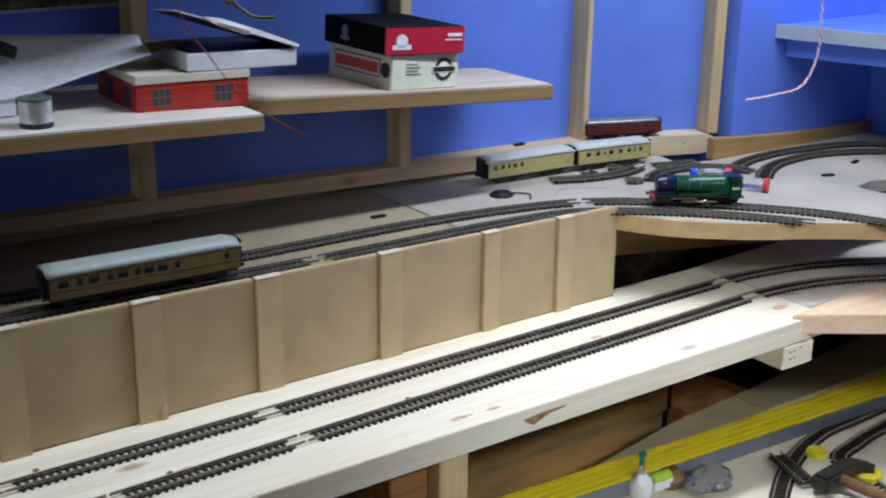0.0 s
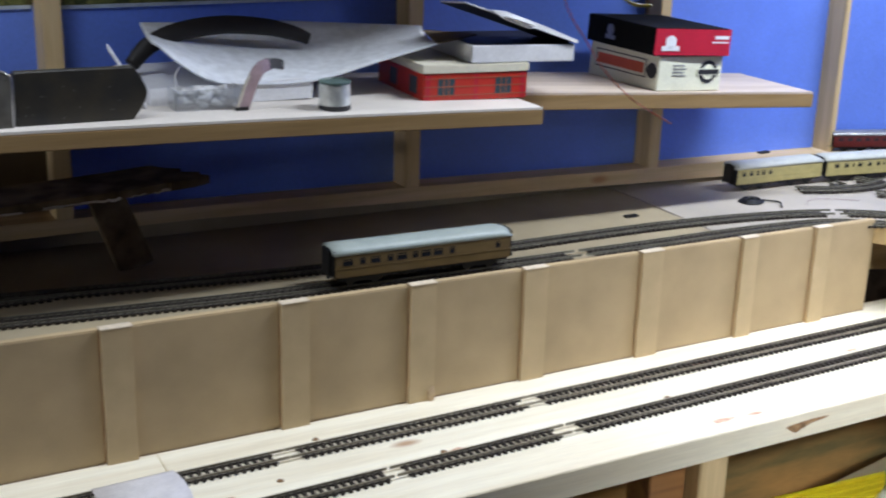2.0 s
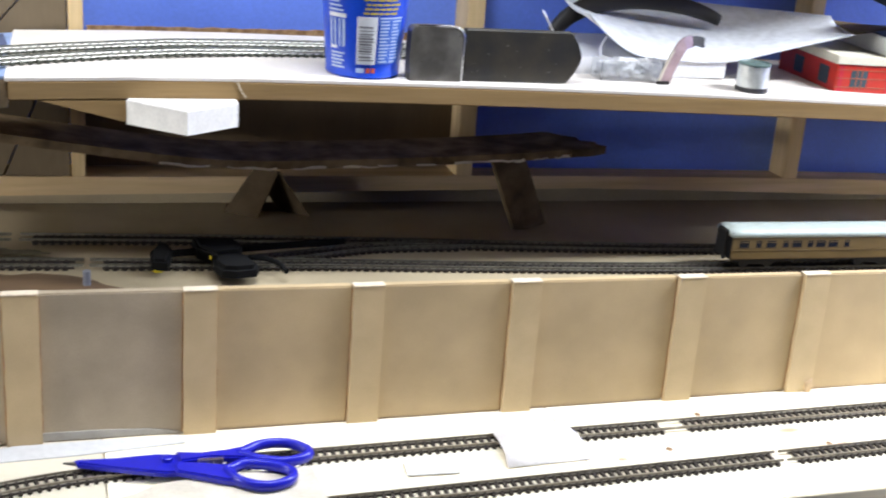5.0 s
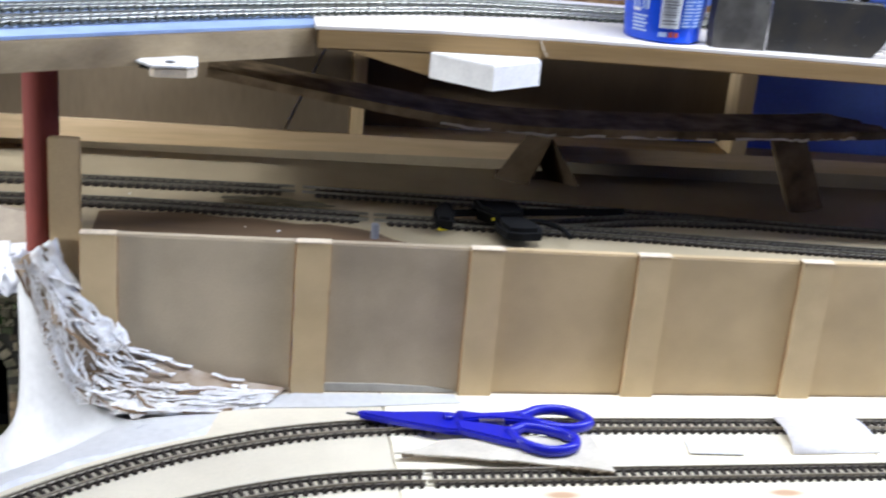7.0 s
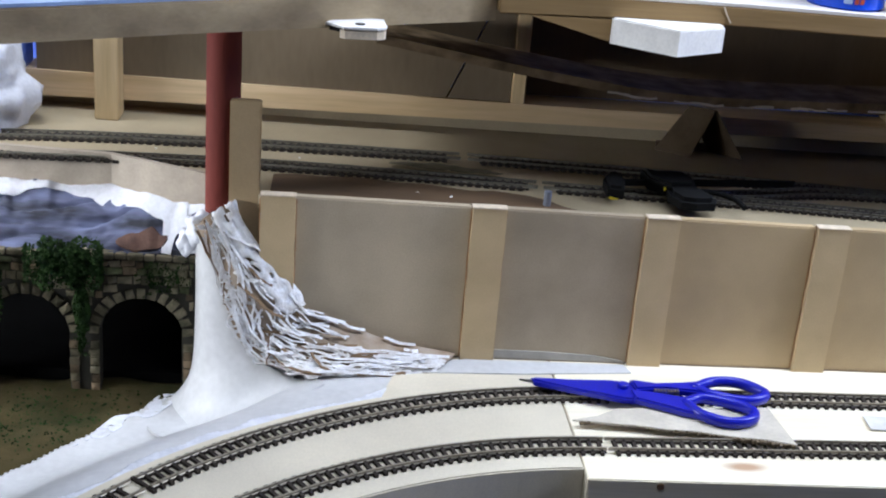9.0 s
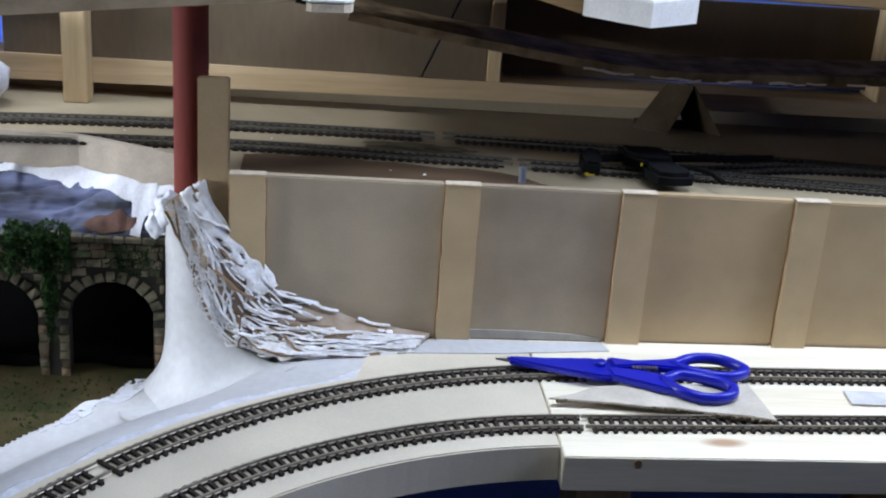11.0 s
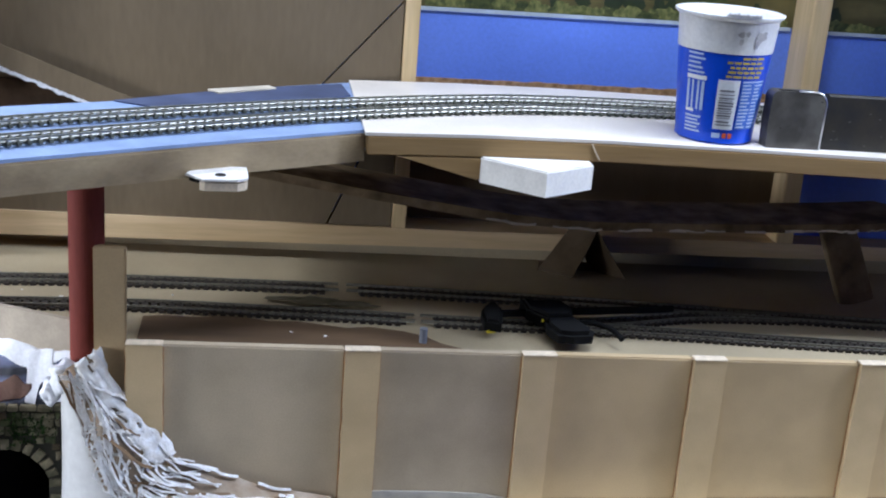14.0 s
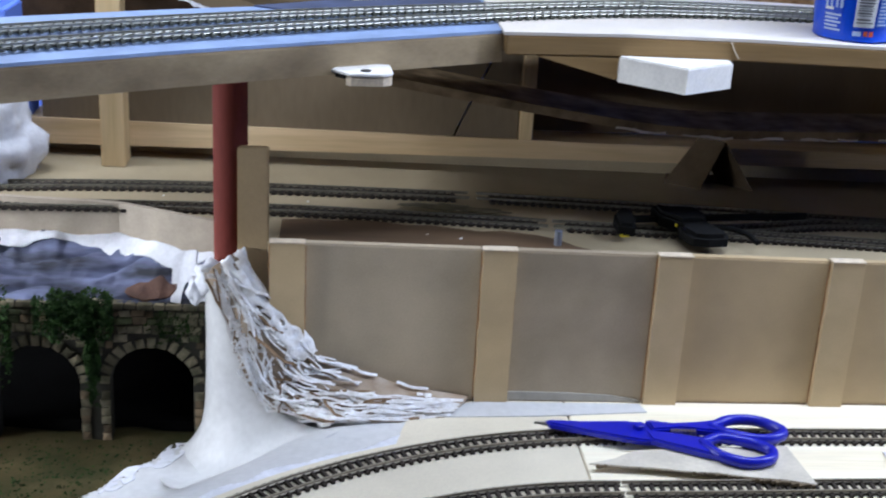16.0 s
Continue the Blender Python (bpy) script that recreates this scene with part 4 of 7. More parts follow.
# the card sweeps up between portal and lattice
columns = [smooth_line(c, 9) for c in (
    [(-0.3970, 0.0385, 1.006), (-0.3970, 0.0385, 0.930), (-0.3985, 0.0375, 0.875), (-0.4045, 0.0340, 0.8510), (-0.420, 0.020, bank_z(-0.420, 0.020) - 0.0004), (-0.436, 0.004, bank_z(-0.436, 0.004) - 0.0040)],
    [(-0.3965, 0.0280, 1.008), (-0.3870, 0.0140, 0.945), (-0.3840, 0.0080, 0.898), (-0.3840, -0.0030, 0.8690), (-0.388, -0.028, bank_z(-0.388, -0.028) + 0.0016), (-0.398, -0.075, bank_z(-0.398, -0.075) - 0.0035)],
    [(-0.3960, 0.0190, 1.010), (-0.3680, 0.0030, 0.950), (-0.3480, -0.0060, 0.905), (-0.3300, -0.0160, 0.8880), (-0.314, -0.034, bank_z(-0.314, -0.034) + 0.0004), (-0.298, -0.066, bank_z(-0.298, -0.066) - 0.0030)])]
bm = bmesh.new()
net = []
for i in range(len(columns[0])):
    p, q, r3 = (c[i] for c in columns)
    net.append([bm.verts.new(p * (2 * (f - 0.5) * (f - 1)) + q * (4 * f * (1 - f)) + r3 * (2 * f * (f - 0.5))) for f in np.linspace(0, 1.08, 17)])
for u, v in zip(net, net[1:]):
    for k in range(16):
        bm.faces.new((u[k], v[k], v[k + 1], u[k + 1]))
r = bmesh.ops.extrude_face_region(bm, geom=list(bm.faces))
bmesh.ops.translate(bm, vec=(0.0006, 0.001, -0.0008), verts=[g for g in r["geom"] if isinstance(g, bmesh.types.BMVert)])
bmesh.ops.recalc_face_normals(bm, faces=bm.faces)
whole("card_sweep", bm, BANK, "pale grey card swept up beside the stone portal", "card", smooth=True)
ground_z = lambda x, y: bank_z(x, y) - 0.002 + 0.006 * noise.noise((x * 25, y * 25, 0))
sheet(-0.95, -0.395, -0.45, 0.11, 111, 112, ground_z, lambda x, y: y > rim_y(x) - 0.006 and y < 0.060, GRASS, "scatter_ground", "muddy green scattered ground before the portal", "ground")

whole("card_backing", slab([(-0.3965, 0.0405), (-0.3965, 0.0425), (-0.336, 0.0300), (-0.336, 0.0280)], 0.990, 0.17, 0), BANK, "pale grey card standing beside the portal", "card")
whole("card_skirt", box(-0.326, -0.172, 0.0095, 0.0125, 0.855, 0.9055, 0), BANK, "pale grey card skirt closing the bank", "card")
whole("paint_smear", slab([(-0.205, -0.030), (-0.10, -0.026), (0.0, -0.016), (-0.004, -0.0005), (-0.150, -0.0005), (-0.19, -0.010)], lambda x: low_z(x) + 0.0012, 0.0011, 0), BANK, "pale grey paint smeared at the wall foot", "paint")
# plaster crust along the rim and the track side
def lumpy(x, y):
    return 0.5 + noise.noise((x * 60, y * 60, 4)) + 0.6 * noise.noise((x * 170, y * 170, 1))


sheet(-0.49, -0.395, -0.09, 0.045, 190, 270, lambda x, y: bank_z(x, y) + 0.0004 + 0.0005 * lumpy(x, y), lambda x, y: abs(y - rim_y(x) + 0.010) < (0.013 + 0.012 * noise.noise((x * 55, 0, 3))) * step((x + 0.490) / 0.03) and lumpy(x, y) > 0.40,
      PLASTER, "plaster_smear", "white plaster smeared along the bank edge", "plaster", 0.0008)
ring = lambda x, y: math.hypot(x + 0.03, y + 0.568)
sheet(-0.56, -0.14, -0.33, 0.0, 260, 200, lambda x, y: bank_z(x, y) + 0.0008 + 0.0006 * lumpy(x, y), lambda x, y: 0.5265 < ring(x, y) < 0.536 + 0.006 * noise.noise((x * 30, y * 30, 8)) + 0.03 * step((x + 0.26) / 0.1),
      PLASTER, "plaster_smear", "white plaster smeared beside the curved track", "plaster", 0.0006)

# lattice of card strips and foil down the corner
lattice = thing("strip_lattice", "lattice of brown card strips daubed with white plaster", "scenery former")
random.seed(5)
upper = smooth_line([(-0.366, 0.008, 1.036), (-0.336, 0.004, 0.992), (-0.307, 0.004, 0.960), (-0.294, 0.003, 0.940), (-0.249, 0.003, 0.925), (-0.217, 0.003, 0.914), (-0.160, 0.002, 0.905)], 8)
lower = smooth_line([(-0.396, 0.018, 1.012), (-0.375, 0.010, 0.975), (-0.363, -0.006, 0.938), (-0.345, -0.012, 0.905), (-0.314, -0.022, 0.895), (-0.270, -0.036, 0.897), (-0.182, -0.024, 0.8985)], 8)


def on_lattice(t, f):
    """A point of the lattice: t down its length, f from upper to lower edge."""
    i = t * (len(upper) - 1)
    k = min(int(i), len(upper) - 2)
    a, b = upper[k].lerp(upper[k + 1], i - k), lower[k].lerp(lower[k + 1], i - k)
    return a.lerp(b, f) + Vector((0, -0.006, 0.002)) * math.sin(math.pi * f)


bed = bmesh.new()
rows = [[bed.verts.new(on_lattice(i / 30, f)) for f in np.linspace(0, 1, 6)] for i in range(31)]
for a, b in zip(rows, rows[1:]):
    for k in range(5):
        bed.faces.new((a[k], b[k], b[k + 1], a[k + 1]))
r = bmesh.ops.extrude_face_region(bed, geom=list(bed.faces))
bmesh.ops.translate(bed, vec=(0.001, 0.002, -0.002), verts=[g for g in r["geom"] if isinstance(g, bmesh.types.BMVert)])
part("bed", bed, BED_GREY, lattice, "plaster-washed brown card backing")
for k in range(150):
    t0 = random.random() * 0.88
    t1 = min(1.0, t0 + random.uniform(0.06, 0.26))
    f = random.random()
    if t0 < 0.34:
        f = 0.42 + 0.58 * f
    if t1 > 0.72:
        f = 0.32 + 0.68 * f
    g = min(1.02, max(0.28 if t1 > 0.74 else -0.02, f + (random.uniform(-0.6, 0.6) if k % 3 == 0 else random.uniform(-0.22, 0.22))))
    lift = Vector((0, -random.uniform(0.0010, 0.0060), random.uniform(0.0005, 0.0045)))
    a, c = on_lattice(t0, f) + lift, on_lattice(t1, g) + lift
    jag = [on_lattice(t0 + (t1 - t0) * q, f + (g - f) * q) + lift + Vector((random.gauss(0, 0.0009), random.gauss(0, 0.0006), random.gauss(0, 0.0009))) for q in (0.2, 0.4, 0.6, 0.8)]
    part("strip", ribbon([a, *jag, c], random.uniform(0.0006, 0.0014), 0.0008, up=Vector((0.2, -0.75, 0.6))), DAUB if k % 6 else BED, lattice)
for t0, t1 in ((0.50, 0.60), (0.56, 0.70), (0.80, 0.90)):
    bar = [on_lattice(t, 0.02 + 0.02 * math.sin(t * 60)) + Vector((0, -0.003, 0.003)) for t in np.linspace(t0, t1, 6)]
    part("strip", ribbon(bar, 0.0012, 0.0008, up=Vector((0.2, -0.75, 0.6))), DAUB, lattice)
cloth = bmesh.new()
rows = [[cloth.verts.new(on_lattice(t, f) + Vector((0.001, -0.003 + 0.0022 * noise.noise((t * 22, f * 9, 1)), 0.002 + 0.0016 * noise.noise((t * 22, f * 9, 6))))) for f in np.linspace(-0.04, 0.50 - 0.5 * max(0, t - 0.12) + 0.06 * math.sin(t * 50), 10)] for t in np.linspace(-0.0, 0.46, 40)]
for a, b in zip(rows, rows[1:]):
    for k in range(9):
        if noise.noise((a[0].co.z * 70, k * 0.6, 3)) < 0.42:
            cloth.faces.new((a[k], b[k], b[k + 1], a[k + 1]))
r = bmesh.ops.extrude_face_region(cloth, geom=list(cloth.faces))
bmesh.ops.translate(cloth, vec=(0.0004, 0.0008, -0.0006), verts=[g for g in r["geom"] if isinstance(g, bmesh.types.BMVert)])
part("plaster_cloth", cloth, DAUB, lattice, "thin white plaster cloth", smooth=True)
hem = [on_lattice(t, 1.0 + 0.05 * math.sin(t * 37) + 0.03 * math.sin(t * 91)) + Vector((0, -0.0022, 0.001)) for t in np.linspace(0.02, 1, 60)]
part("plaster_hem", ribbon(hem, 0.0009, 0.0008, up=Vector((0.1, -0.6, 0.7))), DAUB, lattice, "white plaster hem")
random.seed(6)
drips = bmesh.new()
for k in range(170):
    t, f = random.random(), 1 - abs(random.gauss(0, 0.13)) if k % 3 else random.random()
    if t > 0.62:
        f = random.uniform(0.48, 1) if t < 0.86 else random.uniform(0.1, 1)
    p = on_lattice(t, f) + Vector((0, -0.002, 0.0015))
    n = 6
    rr = random.uniform(0.0012, 0.0034)
    u, v = Vector((1, 0, 0)), Vector((0, -0.5, 0.8)) if t < 0.5 else Vector((0, 0.9, 0.3))
    c = drips.verts.new(p + Vector((0, -0.0012, 0.0010)))
    ring = [drips.verts.new(p + rr * random.uniform(0.6, 1.3) * (u * 1.3 * math.cos(2 * math.pi * q / n) + v * math.sin(2 * math.pi * q / n))) for q in range(n)]
    for q in range(n):
        drips.faces.new((c, ring[q], ring[(q + 1) % n]))
ob = part("plaster_daub", drips, DAUB, lattice, "white plaster daubs", smooth=True)
tagged(ob, kind="stuff")


# foil knob at the head of the lattice
def lump(centre, radius, material, name, label, category, seed, squash=(1, 1, 1), crumple=0.35, sub=3):
    bm = bmesh.new()
    bmesh.ops.create_icosphere(bm, subdivisions=sub, radius=radius)
    for v in bm.verts:
        n = noise.noise(v.co * (1.7 / radius) + Vector((seed, 0, 0))) + 0.5 * noise.noise(v.co * (4 / radius) + Vector((0, seed, 0)))
        v.co *= 1 + crumple * n
        v.co = Vector((v.co.x * squash[0], v.co.y * squash[1], v.co.z * squash[2]))
    return whole(name, bm, material, label, category, m=Matrix.Translation(centre), smooth=True)


lump((-0.404, 0.035, 0.988), 0.009, PLASTER, "plaster_lump", "crumpled white plaster cloth lump on the hill", "plaster", 5, (0.9, 0.8, 1.3), 0.5)
lump((-0.393, 0.031, 1.003), 0.013, PLASTER, "plaster_lump", "crumpled white plaster cloth lump on the hill", "plaster", 3, (1, 0.8, 1.1), 0.5)
lump((-0.364, 0.030, 1.012), 0.008, PLASTER, "plaster_lump", "crumpled white plaster cloth lump on the hill", "plaster", 8, (0.9, 0.7, 2.2), 0.45)
lump((-0.62, 0.20, 1.075), 0.050, PLASTER, "plaster_lump", "grey-white plaster rock beside the blue end board", "plaster", 12, (0.9, 1.2, 1.0), 0.4, 4)
whole("blue_end_board", box(-0.605, -0.597, 0.20, 0.31, mid_z(-0.6), 1.20), BLUE, "blue painted end board on the deck", "board")

# portal
portal = thing("stone_portal", "weathered stone double-arched tunnel portal with ivy", "tunnel portal")
FY, FB, FT = 0.042, 0.834, 0.966
ARCH = [(-0.446, 0.0375), (-0.5485, 0.0375), (-0.651, 0.0375)]
SPRING = 0.891


def in_arch(x, z, grow=0.0):
    for cx, r in ARCH:
        if abs(x - cx) < r + grow and (z < SPRING or math.hypot(x - cx, z - SPRING) < r + grow):
            return True
    return False


core = bmesh.new()
xs = np.linspace(-0.72, -0.3985, 216)
zs = np.linspace(FB - 0.012, FT, 96)
vs = {}
for i in range(len(xs) - 1):
    for j in range(len(zs) - 1):
        if in_arch((xs[i] + xs[i + 1]) / 2, (zs[j] + zs[j + 1]) / 2):
            continue
        q = []
        for k in ((i, j), (i + 1, j), (i + 1, j + 1), (i, j + 1)):
            if k not in vs:
                vs[k] = core.verts.new((xs[k[0]], FY, zs[k[1]]))
            q.append(vs[k])
        core.faces.new(q)
r = bmesh.ops.extrude_face_region(core, geom=list(core.faces))
bmesh.ops.translate(core, vec=(0, 0.014, 0), verts=[g for g in r["geom"] if isinstance(g, bmesh.types.BMVert)])
part("backing", core, MORTAR, portal, "dark mortar face")
# Black boxes behind the arches stand in for the unlit tunnel.
part("tunnel_lining", box(-0.74, -0.395, FY + 0.20, FY + 0.205, FB - 0.05, FT + 0.02, 0), TUNNEL_SHADE, portal, "tunnel interior with its shade painted black")
part("tunnel_roof", box(-0.74, -0.395, FY + 0.0145, FY + 0.1999, FT - 0.012, FT - 0.008, 0), TUNNEL_SHADE, portal)
part("tunnel_floor", box(-0.74, -0.3986, FY + 0.019, FY + 0.1999, FB - 0.04, FB + 0.010, 0), TUNNEL_SHADE, portal)
part("tunnel_side", box(-0.3985, -0.395, FY + 0.0145, FY + 0.1999, FB - 0.05, FT - 0.0125, 0), TUNNEL_SHADE, portal)
part("coping_bed", box(-0.72, -0.396, FY - 0.002, FY + 0.018, FT, FT + 0.005, 0.001), MORTAR, portal, "dark bed of the coping")
random.seed(12)
x = -0.72
while x < -0.402:
    x1 = min(-0.396, x + random.uniform(0.010, 0.020))
    part("coping_stone", box(x + 0.0005, x1 - 0.0005, FY - random.uniform(0.003, 0.005), FY + 0.016, FT + 0.0006, FT + random.uniform(0.0050, 0.0066), 0.0008), STONE, portal)
    x = x1
random.seed(11)
STONE_RUST = shade("rusty_stone", (0.160, 0.118, 0.072), 0.9, other=(0.075, 0.057, 0.035), vary=0.25, scale=70, fine=700, bump=0.6, per=0.4, spec=0.2)
STONE_GREEN = shade("mossy_stone", (0.105, 0.115, 0.058), 0.9, other=(0.05, 0.056, 0.026), vary=0.25, scale=70, fine=700, bump=0.6, per=0.4, spec=0.2)
stones = []
z = FB
while z < FT - 0.002:
    h = random.uniform(0.0058, 0.0088)
    x = -0.72 + random.uniform(-0.006, 0)
    while x < -0.400:
        w = random.uniform(0.0065, 0.0145)
        x1 = min(x + w, -0.398)
        c = ((x + x1) / 2, z + h / 2)
        if x1 - x > 0.004 and not any(in_arch(a, b, 0.0105) for a, b in ((x, z), (x1, z), c, (x, z + h), (x1, z + h))):
            stones.append((x + 0.0006, x1 - 0.0006, z + random.uniform(0.0002, 0.0012), z + h - random.uniform(0.0002, 0.0012)))
        x = x1
    z += h
def rough_box(x0, x1, z0, z1, d, k=0.0011):
    """A roughly squared stone."""
    bm = bmesh.new()
    j = lambda: random.uniform(-k, k)
    f = [bm.verts.new((x + j(), FY - d * random.uniform(0.6, 1.1), z + j())) for x, z in ((x0, z0), (x1, z0), (x1, z1), (x0, z1))]
    b = [bm.verts.new((x, FY + 0.001, z)) for x, z in ((x0, z0), (x1, z0), (x1, z1), (x0, z1))]
    c = bm.verts.new(((x0 + x1) / 2 + j(), FY - d * 1.25, (z0 + z1) / 2 + j()))
    for q in range(4):
        bm.faces.new((f[q], f[(q + 1) % 4], c))
        bm.faces.new((b[q], b[(q + 1) % 4], f[(q + 1) % 4], f[q]))
    bm.faces.new(b[::-1])
    return bm


for x0, x1, z0, z1 in stones:
    part("stone", rough_box(x0, x1, z0, z1, random.uniform(0.0010, 0.0030)), random.choice((STONE, STONE, STONE_RUST, STONE_GREEN)), portal)
for cx, r in ARCH:
    for k in range(13):
        a = radians(7 + 166 * k / 12)
        bm = rough_box(r + 0.0006, r + random.uniform(0.0088, 0.0112), -0.0036, 0.0036, random.uniform(0.002, 0.0035), 0.0006)
        m = Matrix.Translation((cx, 0, SPRING)) @ Matrix.Rotation(-a, 4, "Y")
        bmesh.ops.transform(bm, matrix=m, verts=bm.verts)
        part("arch_stone", bm, STONE, portal)
    for s in (-1, 1):
        for j in range(6):
            z0 = FB + j * 0.0085
            part("jamb_stone", rough_box(*sorted((cx + s * (r + 0.0006), cx + s * (r + random.uniform(0.0075, 0.0100)))), z0, z0 + 0.0077, random.uniform(0.0015, 0.003), 0.0007), random.choice((STONE, STONE_RUST)), portal)


def foliage(name, centre, spread, count, size, label, seed, keep=None):
    """Ivy and bush made of many small leaves."""
    random.seed(seed)
    vs, fs = [], []
    for _ in range(count):
        p = Vector([s * max(-2.0, min(2.0, random.gauss(0, 1))) for s in spread])
        lobe = Vector((math.sin(p.x * 260 + seed), 0, math.sin(p.x * 190 + p.z * 240)))
        p += Vector(centre) + lobe * spread[2] * 0.35
        if keep:
            if not keep(p.x, p.y):
                continue
            p.z = ground_z(p.x, p.y) + abs(p.z - centre[2])
        n = Vector((random.gauss(0, 0.6), random.gauss(-0.7, 0.5), random.gauss(0.5, 0.5))).normalized()
        u = n.orthogonal().normalized()
        u = (Matrix.Rotation(random.uniform(0, 6.28), 3, n) @ u) * size * random.uniform(0.5, 1.3)
        v = n.cross(u) * 0.6
        k = len(vs)
        vs += [tuple(p - u), tuple(p + v), tuple(p + u), tuple(p - v)]
        fs.append((k, k + 1, k + 2, k + 3))
    me = bpy.data.meshes.new(name)
    me.from_pydata(vs, [], fs)
    me.materials.append(LEAF)
    ob = new(name, me)
    return tagged(ob, label, "model bush", kind="stuff")


foliage("ivy", (-0.508, 0.026, 0.966), (0.017, 0.005, 0.010), 8000, 0.0017, "dark green foam ivy over the portal top", 21)
foliage("ivy", (-0.498, 0.034, 0.922), (0.0050, 0.002, 0.022), 2600, 0.0016, "green ivy trailing down the middle pier", 22)
foliage("ivy", (-0.590, 0.028, 0.945), (0.014, 0.005, 0.020), 1500, 0.0020, "green ivy on the stone face", 23)
foliage("ivy", (-0.425, 0.036, 0.950), (0.012, 0.002, 0.008), 350, 0.0014, "green moss on the portal stones", 25)
foliage("grass_tuft", (-0.52, -0.02, 0.846), (0.07, 0.04, 0.0016), 900, 0.0016, "low green tufts before the arches", 24, lambda x, y: rim_y(x) + 0.012 < y < FY - 0.003)


lump((-0.508, 0.033, 0.965), 0.015, LEAF, "moss_clump", "dark green foam clump over the portal top", "model bush", 31, (1.7, 0.45, 0.85), 0.4)
lump((-0.4985, 0.0385, 0.920), 0.010, LEAF, "moss_clump", "dark green foam clump down the middle pier", "model bush", 37, (0.75, 0.30, 2.6), 0.35)


def fascia_y(x):
    return float(np.interp(x, [p[0] for p in fascia], [p[1] for p in fascia]))


def hill_z(x, y):
    t = min(1.0, max(0.0, (y - FY) / max(0.012, fascia_y(x) - FY)))
    t = 0.6 * t + 0.4 * step(t)
    return FT + 0.004 + 0.046 * t + 0.005 * noise.noise((x * 30, y * 30, 2)) + 0.0014 * noise.noise((x * 90, y * 90, 5))


def rock_z(x, y):
    """The hill, with ledges and clefts."""
    return hill_z(x, y) - 0.005 * max(0.0, 1 - 5 * abs(noise.noise((x * 12, y * 60, 8)))) + 0.0014 * noise.noise((x * 130, y * 200, 4))


sheet(-0.75, -0.385, FY + 0.001, 0.115, 300, 100, rock_z, lambda x, y: y < fascia_y(x) + 0.002, ROCK, "rock_slope", "blue-grey painted rock slope above the portal", "rock")
sheet(-0.484, -0.412, FY + 0.001, FY + 0.026, 140, 60, lambda x, y: hill_z(x, y) + 0.0015 + 0.002 * noise.noise((x * 80, y * 80, 9)), lambda x, y: math.hypot((x + 0.447) / 0.022, (y - FY - 0.009) / 0.006) < 1 + 0.5 * noise.noise((x * 90, y * 90, 3)), RUST, "earth_patch", "rust-brown earth patch on the rock slope", "earth", 0.0006)
sheet(-0.428, -0.388, FY + 0.001, 0.075, 120, 100, lambda x, y: hill_z(x, y) + 0.0022 + 0.003 * noise.noise((x * 70, y * 70, 11)), lambda x, y: y < fascia_y(x) and noise.noise((x * 60, y * 60, 13)) > 0.02, PLASTER, "plaster_sheet", "bluish white plaster sheet on the hill shoulder", "plaster", 0.0006)
sheet(-0.75, -0.385, 0.044, 0.116, 380, 110, lambda x, y: hill_z(x, y) + 0.0006 + 0.0020 * noise.noise((x * 30, y * 50, 7)), lambda x, y: fascia_y(x) + 0.002 > y > fascia_y(x) - min(0.013, 0.35 * (fascia_y(x) - FY)) + 0.009 * noise.noise((x * 16, 0, 0)) + 0.004 * noise.noise((x * 34, y * 90, 0)), PLASTER, "plaster_ledge", "white plaster ledge under the fascia", "plaster", 0.0006)

# red tube, tent support, leaning leg, ramp board
whole("red_tube", lathe([(0.0150, 1.0), (0.0150, 1.1994)], 40, centre=(-0.375, 0.050)), TUBE, "dark red cardboard tube propping the upper deck", "tube", smooth=False)
ramp = smooth_line([(-0.24, 0.225, 1.155), (-0.08, 0.225, 1.130), (0.06, 0.228, 1.113), (0.20, 0.228, 1.113), (0.36, 0.228, 1.118), (0.44, 0.232, 1.122)], 8)
bm = ribbon(ramp, 0.040, 0.009)
random.seed(3)
tip = [(0.44, 0.190), (0.456, 0.193), (0.470, 0.196), (0.489, 0.206), (0.481, 0.214), (0.483, 0.224), (0.466, 0.232), (0.468, 0.246), (0.452, 0.256), (0.44, 0.272)]
slab(tip, 1.122, 0.009, 0, bm)
whole("ramp_board", bm, TRACKBED, "dark broken-ended trackbed board on card props", "trackbed")
torn = thing("torn_edge", "pale torn paper edge of the trackbed", "paper")
for i, (p, q) in enumerate(zip(ramp[12:], ramp[13:])):
    if noise.noise((i * 0.83, 2, 0)) > -0.12:
        lift = lambda v: v + Vector((0, -0.0404, -0.0082 + random.uniform(-0.0012, 0.0012)))
        part("shred", ribbon([lift(p), lift(p.lerp(q, 0.5)), lift(q)], random.uniform(0.0005, 0.0015), 0.0006, Vector((0, -1, 0.2))), PALE_CARD, torn)
foot = mid_z(0.12) + 0.0002
TENT_CARD = shade("dark_tent_card", (0.058, 0.040, 0.023), 0.85, other=(0.032, 0.021, 0.011), vary=0.2, scale=30, fine=300, bump=0.2, spec=0.15)
tent = thing("card_tent", "dark folded card tent propping the trackbed", "prop")
